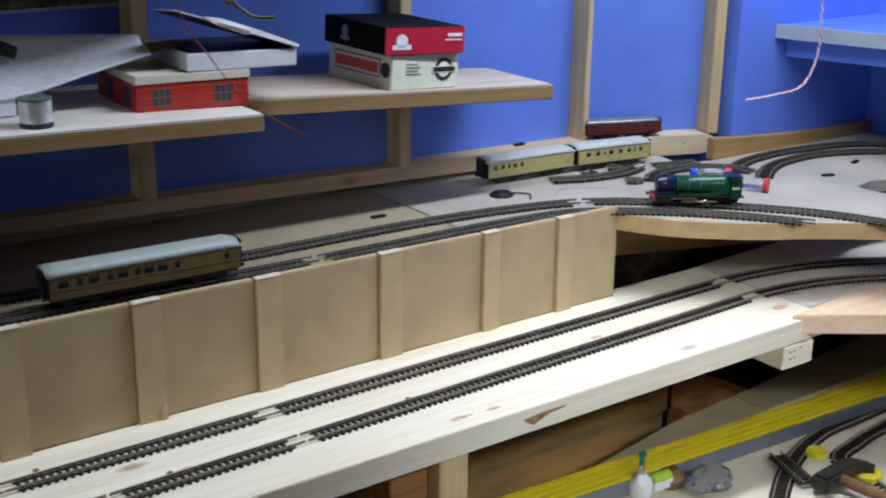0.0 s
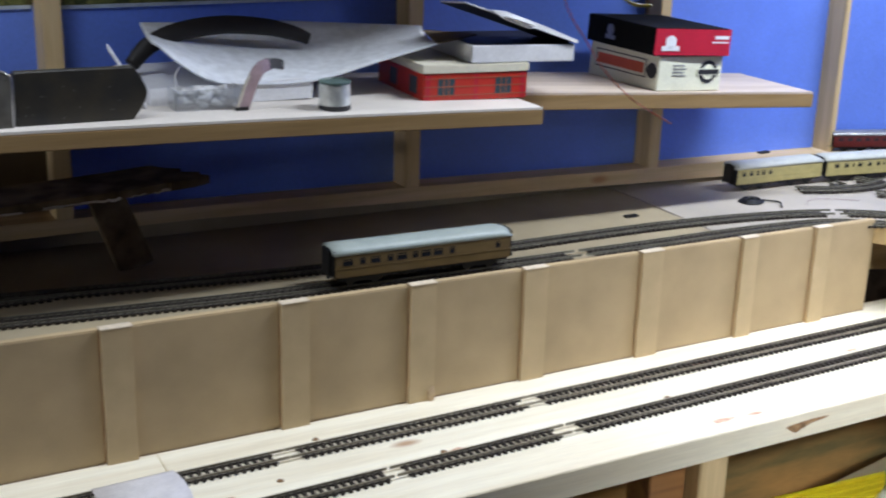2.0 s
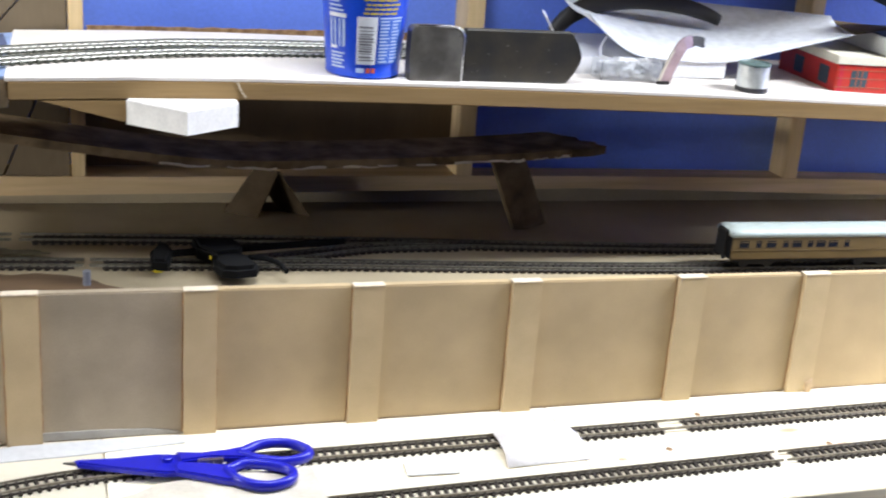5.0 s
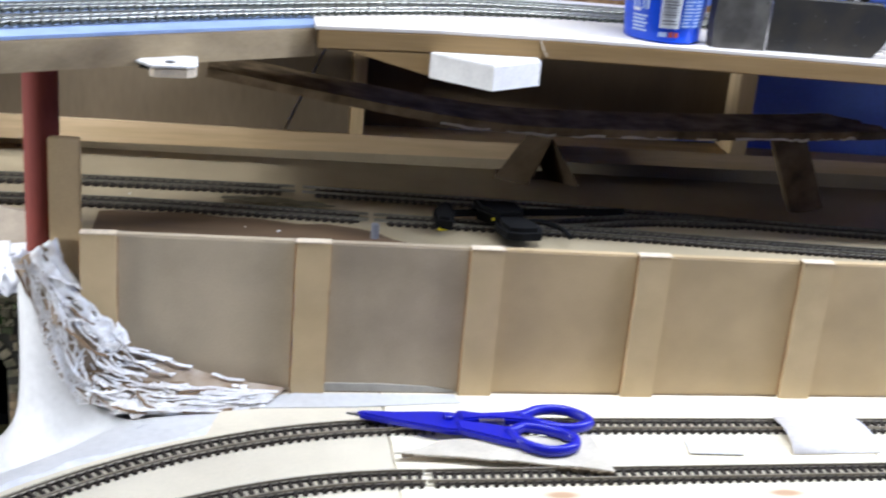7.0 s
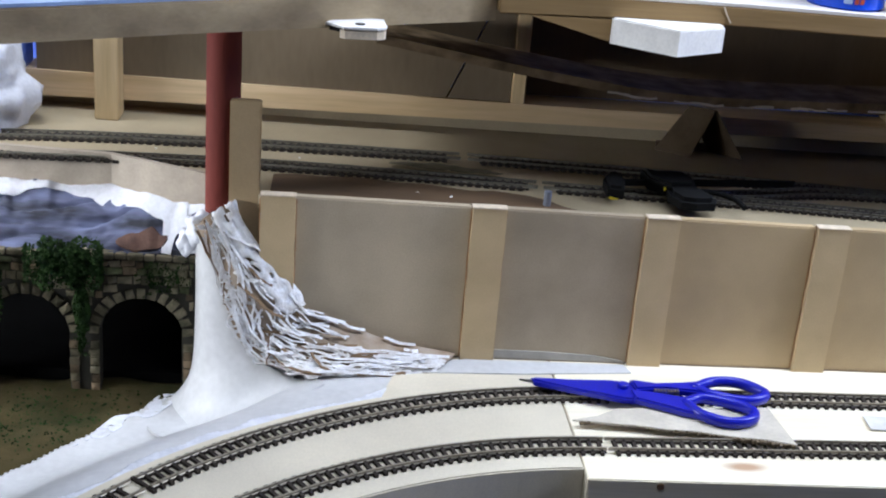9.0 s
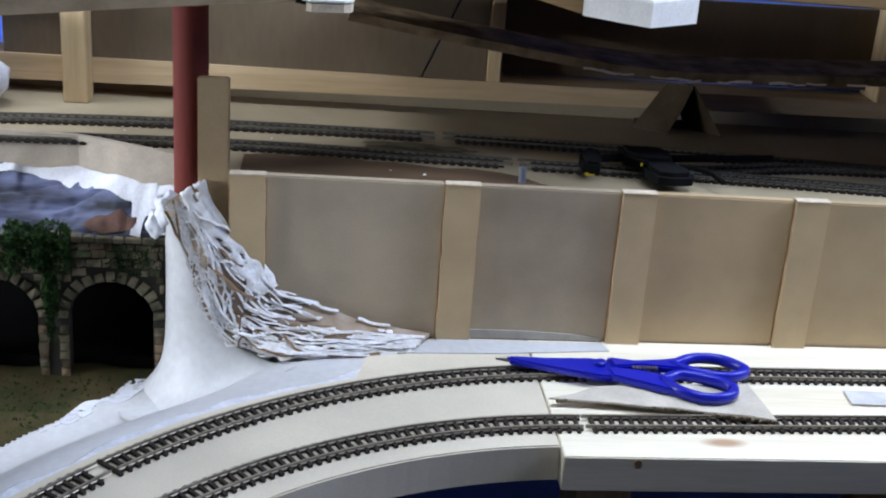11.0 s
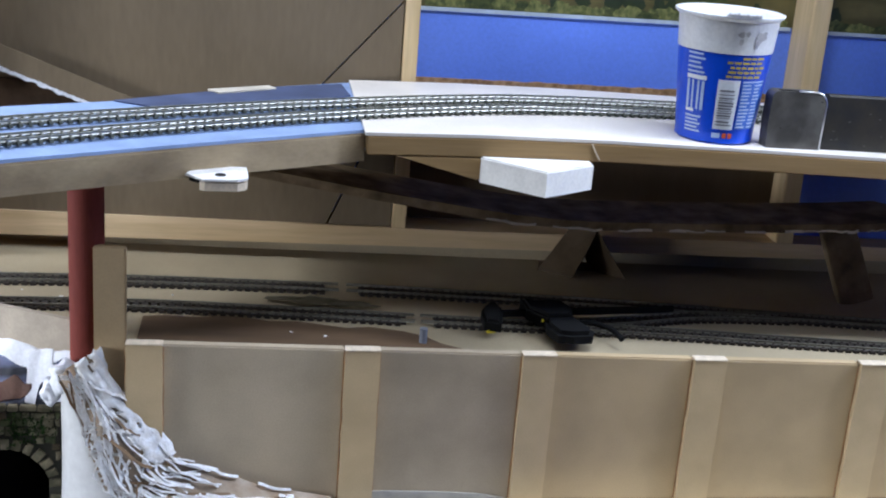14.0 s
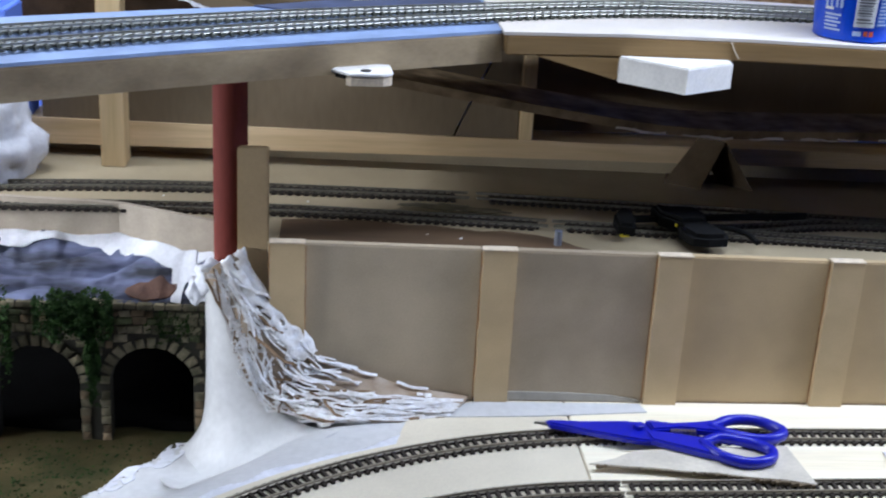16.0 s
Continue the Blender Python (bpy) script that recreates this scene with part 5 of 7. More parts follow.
for side, label in ((((0.1225, 0.243, 1.085), (0.099, 0.265, 1.083), (0.066, 0.262, foot), (0.100, 0.240, foot)), "brown outer leaf"),
                    (((0.1235, 0.243, 1.085), (0.101, 0.265, 1.083), (0.128, 0.264, foot), (0.1585, 0.241, foot)), "dark leaf")):
    bm = bmesh.new()
    bm.faces.new([bm.verts.new(p) for p in side])
    r = bmesh.ops.extrude_face_region(bm, geom=list(bm.faces))
    bmesh.ops.translate(bm, vec=(0.0014 if side[2][0] < 0.1 else -0.0014, 0.0006, -0.0006), verts=[g for g in r["geom"] if isinstance(g, bmesh.types.BMVert)])
    for v in bm.verts:
        v.co.z = max(v.co.z, foot)
    part("leaf", bm, TENT_CARD, tent, label)
part("fold_back", slab([(0.068, 0.2635), (0.127, 0.2635), (0.127, 0.2650), (0.068, 0.2650)], foot + 0.010, 0.0098, 0), DARK_CARD, tent, "dark back flap")
bm = box(-0.020, 0.020, -0.004, 0.004, 0, 0.086, 0.001)
whole("leaning_prop", bm, TRACKBED, "dark timber prop leaning under the trackbed", "prop", m=pose(0.400, 0.193, mid_z(0.4), -22, -14, 8))
whole("dark_scrap", box(-0.60, -0.41, 0.2620, 0.2675, 1.150, 1.214, 0.0008), DARK_CARD, "dark brown card scrap behind the torn strip", "cardboard", m=pose(0, 0, 0))
# cardboard on the wall
slit = lambda z: -0.165 + (z - 1.07) * 0.45
for poly in ([(-0.585, batten_z(-0.585) + 0.0004), (slit(1.078) - 0.0012, batten_z(slit(1.078)) + 0.0004), (slit(1.19) - 0.0012, 1.19), (-0.1745, 1.2205), (-0.0990, 1.3055), (-0.0945, 1.3115), (-0.0945, 1.405), (-0.585, 1.405)],
             [(slit(1.078) + 0.0012, batten_z(slit(1.078)) + 0.0004), (-0.0945, batten_z(-0.0945) + 0.0004), (-0.0945, 1.3085), (-0.0972, 1.3050), (-0.1722, 1.2205), (slit(1.19) + 0.0012, 1.19)]):
    bm = bmesh.new()
    up = [bm.verts.new((x, 0.271, z)) for x, z in poly]
    bm.faces.new(up)
    r = bmesh.ops.extrude_face_region(bm, geom=list(bm.faces))
    bmesh.ops.translate(bm, vec=(0, 0.005, 0), verts=[g for g in r["geom"] if isinstance(g, bmesh.types.BMVert)])
    whole("cardboard_sheet", bm, CARDB, "brown cardboard sheet leaning on the wall", "cardboard")
# The shade of post and shelf is painted into this sheet.
whole("cardboard_sheet", box(-0.0775, 0.3325, 0.300, 0.305, 1.0765, 1.165, 0), CARD_SHADE, "cardboard sheet under the shelf, shade put into its colour", "cardboard")
whole("torn_card_strip", ribbon(smooth_line([(-0.66, 0.252, 1.296), (-0.56, 0.255, 1.266), (-0.469, 0.257, 1.231), (-0.36, 0.257, 1.190)], 6), 0.011, 0.003, up=Vector((0, -1, 0.1))), CARDB, "torn cardboard strip with frayed white edge", "cardboard")

fray = bmesh.new()
random.seed(17)
edge = smooth_line([(-0.66, 0.2505, 1.2855), (-0.56, 0.2535, 1.2552), (-0.469, 0.2555, 1.2203), (-0.36, 0.2555, 1.1795)], 14)
for p, q in zip(edge, edge[1:]):
    ribbon([p, (p + q) / 2 + Vector((0, -0.0006, random.uniform(-0.0015, 0.001))), q], random.uniform(0.0008, 0.0024), 0.0008, Vector((0, -1, 0.1)), fray)
whole("frayed_edge", fray, PLASTER, "frayed white torn paper edge", "paper")


# ---- landscape frieze on the wall ----
def frieze():
    m = bpy.data.materials.new("printed_landscape")
    m.use_nodes = True
    N, L = m.node_tree.nodes, m.node_tree.links
    b = N["Principled BSDF"]
    b.inputs["Roughness"].default_value = 0.35
    tc, mp, n1, n2, rp, sx, mix = (N.new("ShaderNode" + k) for k in ("TexCoord", "Mapping", "TexNoise", "TexNoise", "ValToRGB", "SeparateXYZ", "Mix"))
    mp.inputs["Scale"].default_value = (1, 1, 5)
    L.new(tc.outputs["Object"], mp.inputs["Vector"])
    L.new(mp.outputs["Vector"], n1.inputs["Vector"])
    L.new(tc.outputs["Object"], n2.inputs["Vector"])
    n1.inputs["Scale"].default_value, n2.inputs["Scale"].default_value = 9, 60
    rp.color_ramp.elements[0].position, rp.color_ramp.elements[1].position = 0.35, 0.65
    rp.color_ramp.elements[0].color, rp.color_ramp.elements[1].color = (0.07, 0.066, 0.020, 1), (0.17, 0.14, 0.052, 1)
    L.new(n1.outputs["Fac"], rp.inputs["Fac"])
    mix.data_type, mix.blend_type = "RGBA", "MULTIPLY"
    mix.inputs["Factor"].default_value = 0.5
    L.new(rp.outputs["Color"], mix.inputs["A"])
    L.new(n2.outputs["Fac"], mix.inputs["B"])
    L.new(mix.outputs["Result"], b.inputs["Base Color"])
    return m


FRIEZE = frieze()
PRINT_PALE_EDGE = shade("pale_paper_edge", (0.45, 0.52, 0.62), 0.5, vary=0.1, scale=60, bump=0.02)
SHEET_WHITE = shade("speckled_white_card", (0.74, 0.76, 0.80), 0.6, vary=0.10, scale=90, fine=700, bump=0.2)
RED_EARTH = shade("dark_veneer", (0.088, 0.052, 0.024), 0.7, vary=0.3, scale=30, fine=300, bump=0.1, stretch=(0.2, 1, 1))
fr = thing("landscape_frieze", "printed strip of fields, hedges and dark trees", "backscene")
for x0, x1 in ((-1.2, -0.0935), (-0.0775, 0.3325), (0.3535, 0.7695)):
    set_in = 0.013 if x0 > 0.34 else 0.0
    part("print", box(x0, x1, 0.3142 - set_in, 0.3156 - set_in, 1.300, 1.60, 0), FRIEZE, fr)
random.seed(31)
HEDGE = shade("printed_hedge", (0.17, 0.17, 0.055), 0.4, other=(0.05, 0.065, 0.02), vary=0.3, scale=170, fine=600, bump=0)
HEDGE_DARK = shade("printed_dark_hedge", (0.065, 0.075, 0.022), 0.4, other=(0.02, 0.03, 0.01), vary=0.3, scale=170, fine=600, bump=0)
TREE = shade("printed_tree", (0.016, 0.024, 0.012), 0.4, other=(0.03, 0.04, 0.015), vary=0.4, scale=160, bump=0)
STRIPE = shade("printed_far_field", (0.20, 0.18, 0.075), 0.4, other=(0.11, 0.11, 0.04), vary=0.2, scale=50, bump=0, stretch=(0.2, 1, 1))


def blot(x, z, rx, rz, layer, material, name, cone=0.0):
    """A printed shape with an uneven edge."""
    bm = bmesh.new()
    n = 22
    ring = []
    for i in range(n):
        a = 2 * math.pi * i / n
        k = random.uniform(0.80, 1.16)
        c, s_ = math.cos(a), math.sin(a)
        ring.append(bm.verts.new((x + rx * k * c * (1 - cone * max(0, s_)), 0.3140 - (0.013 if x > 0.34 else 0.0) - 0.00025 * layer, max(1.3012, z + rz * k * s_))))
    bm.faces.new(ring)
    part(name, bm, material, fr)


for x0, x1 in ((-1.0, -0.105), (-0.070, 0.325), (0.362, 0.760)):
    for k in range(5):
        zz = 1.325 + 0.013 * k + random.uniform(-0.003, 0.003)
        w = random.uniform(0.05, 0.12)
        xx = random.uniform(x0 + w, x1 - w)
        blot(xx, zz, w, random.uniform(0.0020, 0.0045), 0, STRIPE if k % 2 else HEDGE_DARK, "printed_field")
    x, k = x0 + 0.01, 0
    while x < x1 - 0.012:
        r = random.uniform(0.006, 0.013)
        blot(x, 1.3035, r * 1.1, r * random.uniform(0.5, 1.05), 2 + k % 3, HEDGE if random.random() < 0.7 else HEDGE_DARK, "printed_hedge")
        if random.random() < 0.20:
            h = random.uniform(0.008, 0.015)
            blot(x, 1.309 + h * 0.7, h * random.uniform(0.55, 0.9), h, 1, TREE, "printed_tree", random.choice((0.1, 0.3, 0.75)))
        x += r * random.uniform(0.8, 1.3)
        k += 1
    set_in = 0.013 if x0 > 0.34 else 0.0
    part("lower_edge", box(x0 - 0.02 if x0 > -0.9 else x0, x1 + 0.005, 0.3132 - set_in, 0.3141 - set_in, 1.2965, 1.3005, 0), PRINT_PALE_EDGE, fr, "pale paper edge")


# ---- things on the upper shelf ----
def bars(parent, material, m, rows_, name="print_bar"):
    """Unreadable print: short bars in local x and z on a face turned to -y."""
    for x, z, w, h in rows_:
        ob = part(name, box(x - w / 2, x + w / 2, -0.0003, 0.0003, z - h / 2, z + h / 2, 0), material, parent)
        ob.matrix_basis = m


SCRAPE = shade("grey_scrape", (0.52, 0.50, 0.49), 0.5, vary=0.2, scale=120, bump=0.1)


def pot():
    x, y, z = 0.171, 0.078, shelf_z(0.171) + 0.003
    ob = thing("yoghurt_pot", "empty blue and white plastic pot with scraped rim", "pot", m=pose(x, y, z, 0, 0, -9))
    R = lambda h: 0.0340 + 0.0095 * (h / 0.112)
    prof = [(0.032, 0.0), (0.0345, 0.002)] + [(R(h), h) for h in np.linspace(0.006, 0.080, 6)]
    part("sleeve", lathe(prof, 56), POT_BLUE, ob, "royal blue printed sleeve", smooth=False)
    up = [(R(h) + 0.0006, h) for h in np.linspace(0.0805, 0.108, 4)] + [(0.0475, 0.1105), (0.0478, 0.1125), (0.0462, 0.1130), (0.0435, 0.111), (0.0405, 0.100), (0.034, 0.02)]
    bm = lathe(up, 56)
    part("rim", bm, POT_WHITE, ob, "white scraped rim")

    def label_bar(a0, a1, h0, h1, material, name, off=0.0007):
        bm = bmesh.new()
        n = max(2, int((a1 - a0) / 4) + 1)
        rows = [[bm.verts.new(((R(h) + off) * math.sin(radians(a)), -(R(h) + off) * math.cos(radians(a)), h)) for h in (h0, h1)] for a in np.linspace(a0, a1, n)]
        for a, b in zip(rows, rows[1:]):
            bm.faces.new((a[0], b[0], b[1], a[1]))
        part(name, bm, material, ob)
    label_bar(-14, 14, 0.014, 0.058, PRINT_WHITE, "barcode_panel")
    random.seed(7)
    h = 0.0175
    for k in range(13):
        w = random.choice((0.0007, 0.0011, 0.0016))
        label_bar(-10.5, 9 + random.uniform(-2, 2), h, h + w, GREY_PRINT, "barcode_bar", 0.0011)
        h += w + random.choice((0.0010, 0.0014, 0.0022))
    label_bar(17, 55, 0.0145, 0.0565, MID_BLUE, "text_panel")
    for k in range(13):
        h = 0.016 + k * 0.0031
        for a0, a1 in ((18, random.uniform(28, 35)), (36.5, random.uniform(46, 54))):
            label_bar(a0, a1, h, h + 0.0015, PRINT_PALE, "print_bar", 0.0010)
    label_bar(17, 55, 0.0562, 0.0577, PRINT_PALE, "table_rule", 0.0010)
    for k, h in enumerate((0.0600, 0.0640, 0.0680, 0.0722, 0.0762)):
        a = -6 + 2 * (k % 3) if k < 4 else 12
        while a < (41 if k < 4 else 34):
            w = random.uniform(5, 11)
            label_bar(a, a + w, h, h + 0.0021, PRINT_GOLD, "gold_bar")
            a += w + 1.5
    for k in range(5):
        label_bar(-58, -33 - 3 * (k % 3), 0.0610 + k * 0.0040, 0.0628 + k * 0.0040, PRINT_PALE, "print_bar")
    label_bar(-58, -29, 0.0555, 0.0592, PRINT_WHITE, "table_head")
    for a0, a1 in ((-57, -53), (-49, -46), (-41, -38), (-35, -31)):
        label_bar(a0, a1, 0.0290, 0.0545, PRINT_PALE if a0 % 2 else PRINT_WHITE, "table_column")
    label_bar(-57, -44, 0.0265, 0.0290, PRINT_WHITE, "table_foot")
    for k in range(5):
        label_bar(-57, -32 - 4 * (k % 2), 0.0090 + k * 0.0032, 0.0108 + k * 0.0032, PRINT_PALE, "print_bar")
    label_bar(-14, -2, 0.0062, 0.0105, PRINT_PALE, "print_bar")
    label_bar(1, 7, 0.0062, 0.0108, PRINT_RED, "round_mark")
    label_bar(9, 15, 0.0062, 0.0108, PRINT_RED, "round_mark")

    def smudge(a, h, ra, rh):
        """A grey scrape with an uneven edge on the white rim."""
        bm = bmesh.new()
        ring = []
        for k in range(16):
            g = 2 * math.pi * k / 16
            aa, hh = radians(a + ra * random.uniform(0.6, 1.25) * math.cos(g)), h + rh * random.uniform(0.6, 1.25) * math.sin(g)
            ring.append(bm.verts.new(((R(hh) + 0.0012) * math.sin(aa), -(R(hh) + 0.0012) * math.cos(aa), hh)))
        bm.faces.new(ring)
        part("scrape_mark", bm, SCRAPE, ob)
    for a, h, ra, rh in ((5, 0.0975, 4, 0.0035), (12, 0.0985, 3, 0.0025), (6, 0.0915, 2.5, 0.0030), (30, 0.0960, 8, 0.0045), (26, 0.0900, 3, 0.0035), (34, 0.0985, 5, 0.0020)):
        smudge(a, h, ra, rh)
    foil = bmesh.new()
    for k in range(26):
        a = radians(-14 + k * 1.4)
        q = [foil.verts.new((r * math.sin(aa), -r * math.cos(aa), zz)) for r, aa, zz in ((0.0482, a, 0.1128), (0.0482, a + 0.022, 0.1128), (0.0478, a + 0.022, 0.1128 + random.uniform(0.0012, 0.0036)), (0.0478, a, 0.1128 + random.uniform(0.0012, 0.0036)))]
        foil.faces.new(q)
    part("foil_shred", foil, STEEL, ob, "torn silver foil on the rim")


pot()


def rounded_case():
    """A long case with a domed top, its end towards the left front."""
    x, y = 0.292, 0.088
    ob = thing("domed_case", "long mottled dark case with grey end section", "case", m=pose(x, y, shelf_z(x) + 0.003, 0, 1, 3))

    def prof(grow):
        w, h = 0.034 + grow, 0.050 + grow
        front = [(-w, q * h) for q in (0.0, 0.04, 0.12, 0.25, 0.4, 0.5, 0.6, 0.75, 0.88, 0.96)]
        return front + [(-w + 0.0015, h - 0.0003), (-w + 0.008, h - 0.0006), (-w + 0.012, h - 0.004), (-w + 0.013, 0.0)]

    def run(x0, x1, grow, cut=0.0, cut0=0.0):
        bm = bmesh.new()
        bow = lambda z: min(1.0, abs(z - 0.025) / 0.025) ** 1.6
        a = [bm.verts.new((x0 + cut0 * bow(z), y, z)) for y, z in prof(grow)]
        b = [bm.verts.new((x1 - cut * bow(z), y, z)) for y, z in prof(grow)]
        n = len(a)
        for k in range(n):
            bm.faces.new((a[k], b[k], b[(k + 1) % n], a[(k + 1) % n]))
        bm.faces.new(a), bm.faces.new(b)
        bmesh.ops.recalc_face_normals(bm, faces=bm.faces)
        return bm
    part("body", run(-0.031, 0.090, 0, 0.014), SHEET_DARK, ob)
    corner = lambda cx, cz, r, a0, a1: [(cx + r * math.cos(radians(a)), cz + r * math.sin(radians(a))) for a in np.linspace(a0, a1, 7)]
    face = [(-0.034, 0.0), *corner(-0.045, 0.0400, 0.011, 0, 90), *corner(-0.080, 0.0450, 0.006, 90, 180), (-0.0865, 0.025), (-0.085, 0.0)]
    part("end_section", upright(face, -0.0372, -0.0225), SHEET_GREY, ob, "scuffed grey end section")
    rim = [(x, -0.0368, z + 0.0003) for x, z in ([(-0.062, 0.0510), *corner(-0.045, 0.0400, 0.011, 90, 0), (-0.034, 0.0005)])]
    part("rim", pipe(rim, 0.0010, 8), STEEL, ob, "bright bent edge", smooth=True)
    part("slot", box(-0.078, -0.050, -0.0345, -0.0300, 0.0508, 0.0514, 0), BLACK_DULL, ob, "dark slot along the top")
    random.seed(61)
    for k in range(16):
        x, z, r = random.uniform(-0.083, 0.070), random.uniform(0.004, 0.044), random.uniform(0.0004, 0.0010)
        y = -0.0374 if x < -0.036 else -0.0342
        part("speck", box(x - r * random.uniform(1, 2), x + r, y - 0.0002, y + 0.0002, z - r * 0.6, z + r * 0.6, 0), SHEET_GREY if x > -0.036 else BLACK_DULL, ob)


rounded_case()


LID_GREY = shade("grey_green_lid", (0.11, 0.16, 0.15), 0.4, vary=0.2, scale=60, bump=0.03)


def tin():
    x, y = 0.578, 0.065
    ob = thing("paint_tin", "small grey metal paint tin with dark base", "tin", m=pose(x, y, shelf_z(x) + 0.003))
    part("body", lathe([(0.0160, 0.0052), (0.0160, 0.0270)], 40), shade("tin_label", (0.66, 0.68, 0.66), 0.3, metal=0.45, vary=0.2, scale=90, fine=300, bump=0.02), ob)
    part("band", lathe([(0.0155, 0.0), (0.0164, 0.0008), (0.0164, 0.0050)], 40), PRINT_BLACK, ob, "black base band")
    part("lid", lathe([(0.0166, 0.0270), (0.0166, 0.0292), (0.0150, 0.0298), (0.0138, 0.0284), (0.004, 0.0282)], 40), LID_GREY, ob, "dull green lid")
    bars(ob, PRINT_WHITE, Matrix(), [(0.000, 0.0030, 0.006, 0.0012)])


tin()


def tartan():
    ob = thing("tartan_box", "red tartan shortbread box with cream lid", "box", m=pose(0.757, 0.125, shelf_z(0.757) + 0.003, 0, 1.1, -3))
    part("body", box(-0.064, 0.064, -0.040, 0.085, 0.0, 0.030, 0.001), shade("tartan_red", (0.50, 0.028, 0.015), 0.4, vary=0.08, scale=50, bump=0.02), ob)
    part("lid", box(-0.0655, 0.0655, -0.0415, 0.0865, 0.0302, 0.0395, 0.001), CREAM, ob, "cream lid")
    green = shade("tartan_green", (0.03, 0.055, 0.07), 0.45, vary=0.1, bump=0)
    line = shade("tartan_line", (0.34, 0.10, 0.05), 0.45, vary=0.1, bump=0)
    for x in (-0.036, 0.034):
        part("check", box(x - 0.010, x + 0.010, -0.0404, -0.0399, 0.006, 0.0245, 0), green, ob, "dark green check")
        for dx in (-0.003, 0.003):
            part("thread", box(x + dx - 0.0005, x + dx + 0.0005, -0.0407, -0.0402, 0.001, 0.029, 0), line, ob)
    for x in (-0.058, 0.0, 0.058):
        part("thread", box(x - 0.0022, x + 0.0022, -0.0404, -0.0400, 0.001, 0.029, 0), RED_CARD, ob)
    for z in (0.006, 0.0245, 0.0155):
        part("thread", box(-0.0635, 0.0635, -0.0406, -0.0401, z - 0.0005, z + 0.0005, 0), line, ob)
    for y in (-0.015, 0.04):
        part("check", box(-0.0644, -0.0639, y - 0.010, y + 0.010, 0.006, 0.0245, 0), green, ob)


tartan()


def white_box():
    """Shallow white carton with its lid propped half open."""
    z = shelf_z(0.8) + 0.003 + 0.0405
    ob = thing("open_white_carton", "shallow white carton with its lid half open", "carton", m=pose(0.815, 0.130, z, 0, 1.5, -3))
    part("tray", box(-0.064, 0.066, -0.048, 0.060, 0, 0.019, 0.001), WHITE_CARD, ob)
    part("tray_lining", box(-0.061, 0.063, -0.045, 0.057, 0.0192, 0.0196, 0), BLACK, ob, "dark open inside")
    lid = part("lid", box(-0.150, 0.0, 0.0, 0.060, 0.0, 0.0016, 0.0005), WHITE_CARD, ob, "white outer face of the lid")
    lid.matrix_basis = pose(0.067, -0.050, 0.0215, -6, 17, 0)
    part("lid_lining", box(-0.148, -0.002, 0.001, 0.059, -0.0010, -0.0002, 0), BLACK, lid, "dark inner face")
    lip = bmesh.new()
    q = [lip.verts.new((x, y, z)) for y in (-0.0012, -0.0002) for x, z in ((0.0, -0.001), (0.0, 0.0024), (-0.050, 0.0052), (-0.100, 0.0060), (-0.118, 0.0026), (-0.100, -0.0028), (-0.066, -0.0040), (-0.058, -0.0008))]
    lip.faces.new(q[:8]), lip.faces.new(q[8:][::-1])
    for k in range(8):
        lip.faces.new((q[k], q[8 + k], q[8 + (k + 1) % 8], q[(k + 1) % 8]))
    bmesh.ops.recalc_face_normals(lip, faces=lip.faces)
    part("lid_lip", lip, WHITE_CARD, lid, "white torn front edge of the lid")
    part("lid_flap", slab([(-0.100, -0.004), (-0.066, -0.010), (-0.060, -0.0004), (-0.100, -0.0004)], 0.0016, 0.0012, 0), WHITE_CARD, lid, "white folded flap")


white_box()


def sheet_white():
    """A bent white card sheet, resting on its tray."""
    zs = shelf_z(0.5) + 0.003
    ob = thing("curled_white_sheet", "large curled white card sheet over a tray", "card sheet")
    low = smooth_line([(0.408, 0.106, 1.287), (0.430, 0.108, 1.267), (0.462, 0.112, 1.2475), (0.500, 0.114, 1.2405), (0.575, 0.114, 1.2395), (0.650, 0.112, 1.256), (0.720, 0.110, 1.272)], 8)
    top = smooth_line([(0.428, 0.24, 1.288), (0.472, 0.25, 1.285), (0.530, 0.26, 1.282), (0.600, 0.27, 1.279), (0.660, 0.26, 1.276), (0.700, 0.23, 1.277), (0.740, 0.19, 1.279)], 8)
    bm = bmesh.new()
    rows = [[bm.verts.new(p.lerp(q, v) - Vector((0, 0, 0.006 * math.sin(math.pi * v)))) for v in np.linspace(0, 1, 9)] for p, q in zip(low, top)]
    for a, b in zip(rows, rows[1:]):
        for k in range(8):
            bm.faces.new((a[k], b[k], b[k + 1], a[k + 1]))
    r = bmesh.ops.extrude_face_region(bm, geom=list(bm.faces))
    bmesh.ops.translate(bm, vec=(0, 0, -0.0022), verts=[g for g in r["geom"] if isinstance(g, bmesh.types.BMVert)])
    bmesh.ops.recalc_face_normals(bm, faces=bm.faces)
    part("sheet", bm, SHEET_WHITE, ob, smooth=True)
    part("tan_flap", slab([(0.7205, 0.111), (0.775, 0.122), (0.742, 0.190)], lambda x: 1.272 + 0.10 * (x - 0.72), 0.0018, 0), CARDB, ob, "tan flap of the sheet")
    part("tray", box(0.402, 0.575, 0.116, 0.262, zs - 0.001, zs + 0.0195, 0.0008), WHITE_CARD, ob, "shallow white tray")
    part("flap", ribbon([(0.3630, 0.112, 1.284), (0.382, 0.114, 1.253), (0.4005, 0.116, 1.2185)], 0.011, 0.0014, up=Vector((0.8, -0.2, 0.5))), WHITE_CARD, ob)
    part("flap_loop", pipe(smooth_line([(0.430, 0.1142, 1.2385), (0.427, 0.114, 1.250), (0.432, 0.113, 1.262)], 6), 0.0010, 6), WHITE_CARD, ob)


sheet_white()
strap = thing("dark_strap", "dark curved leather strap lying over the sheet", "strap")
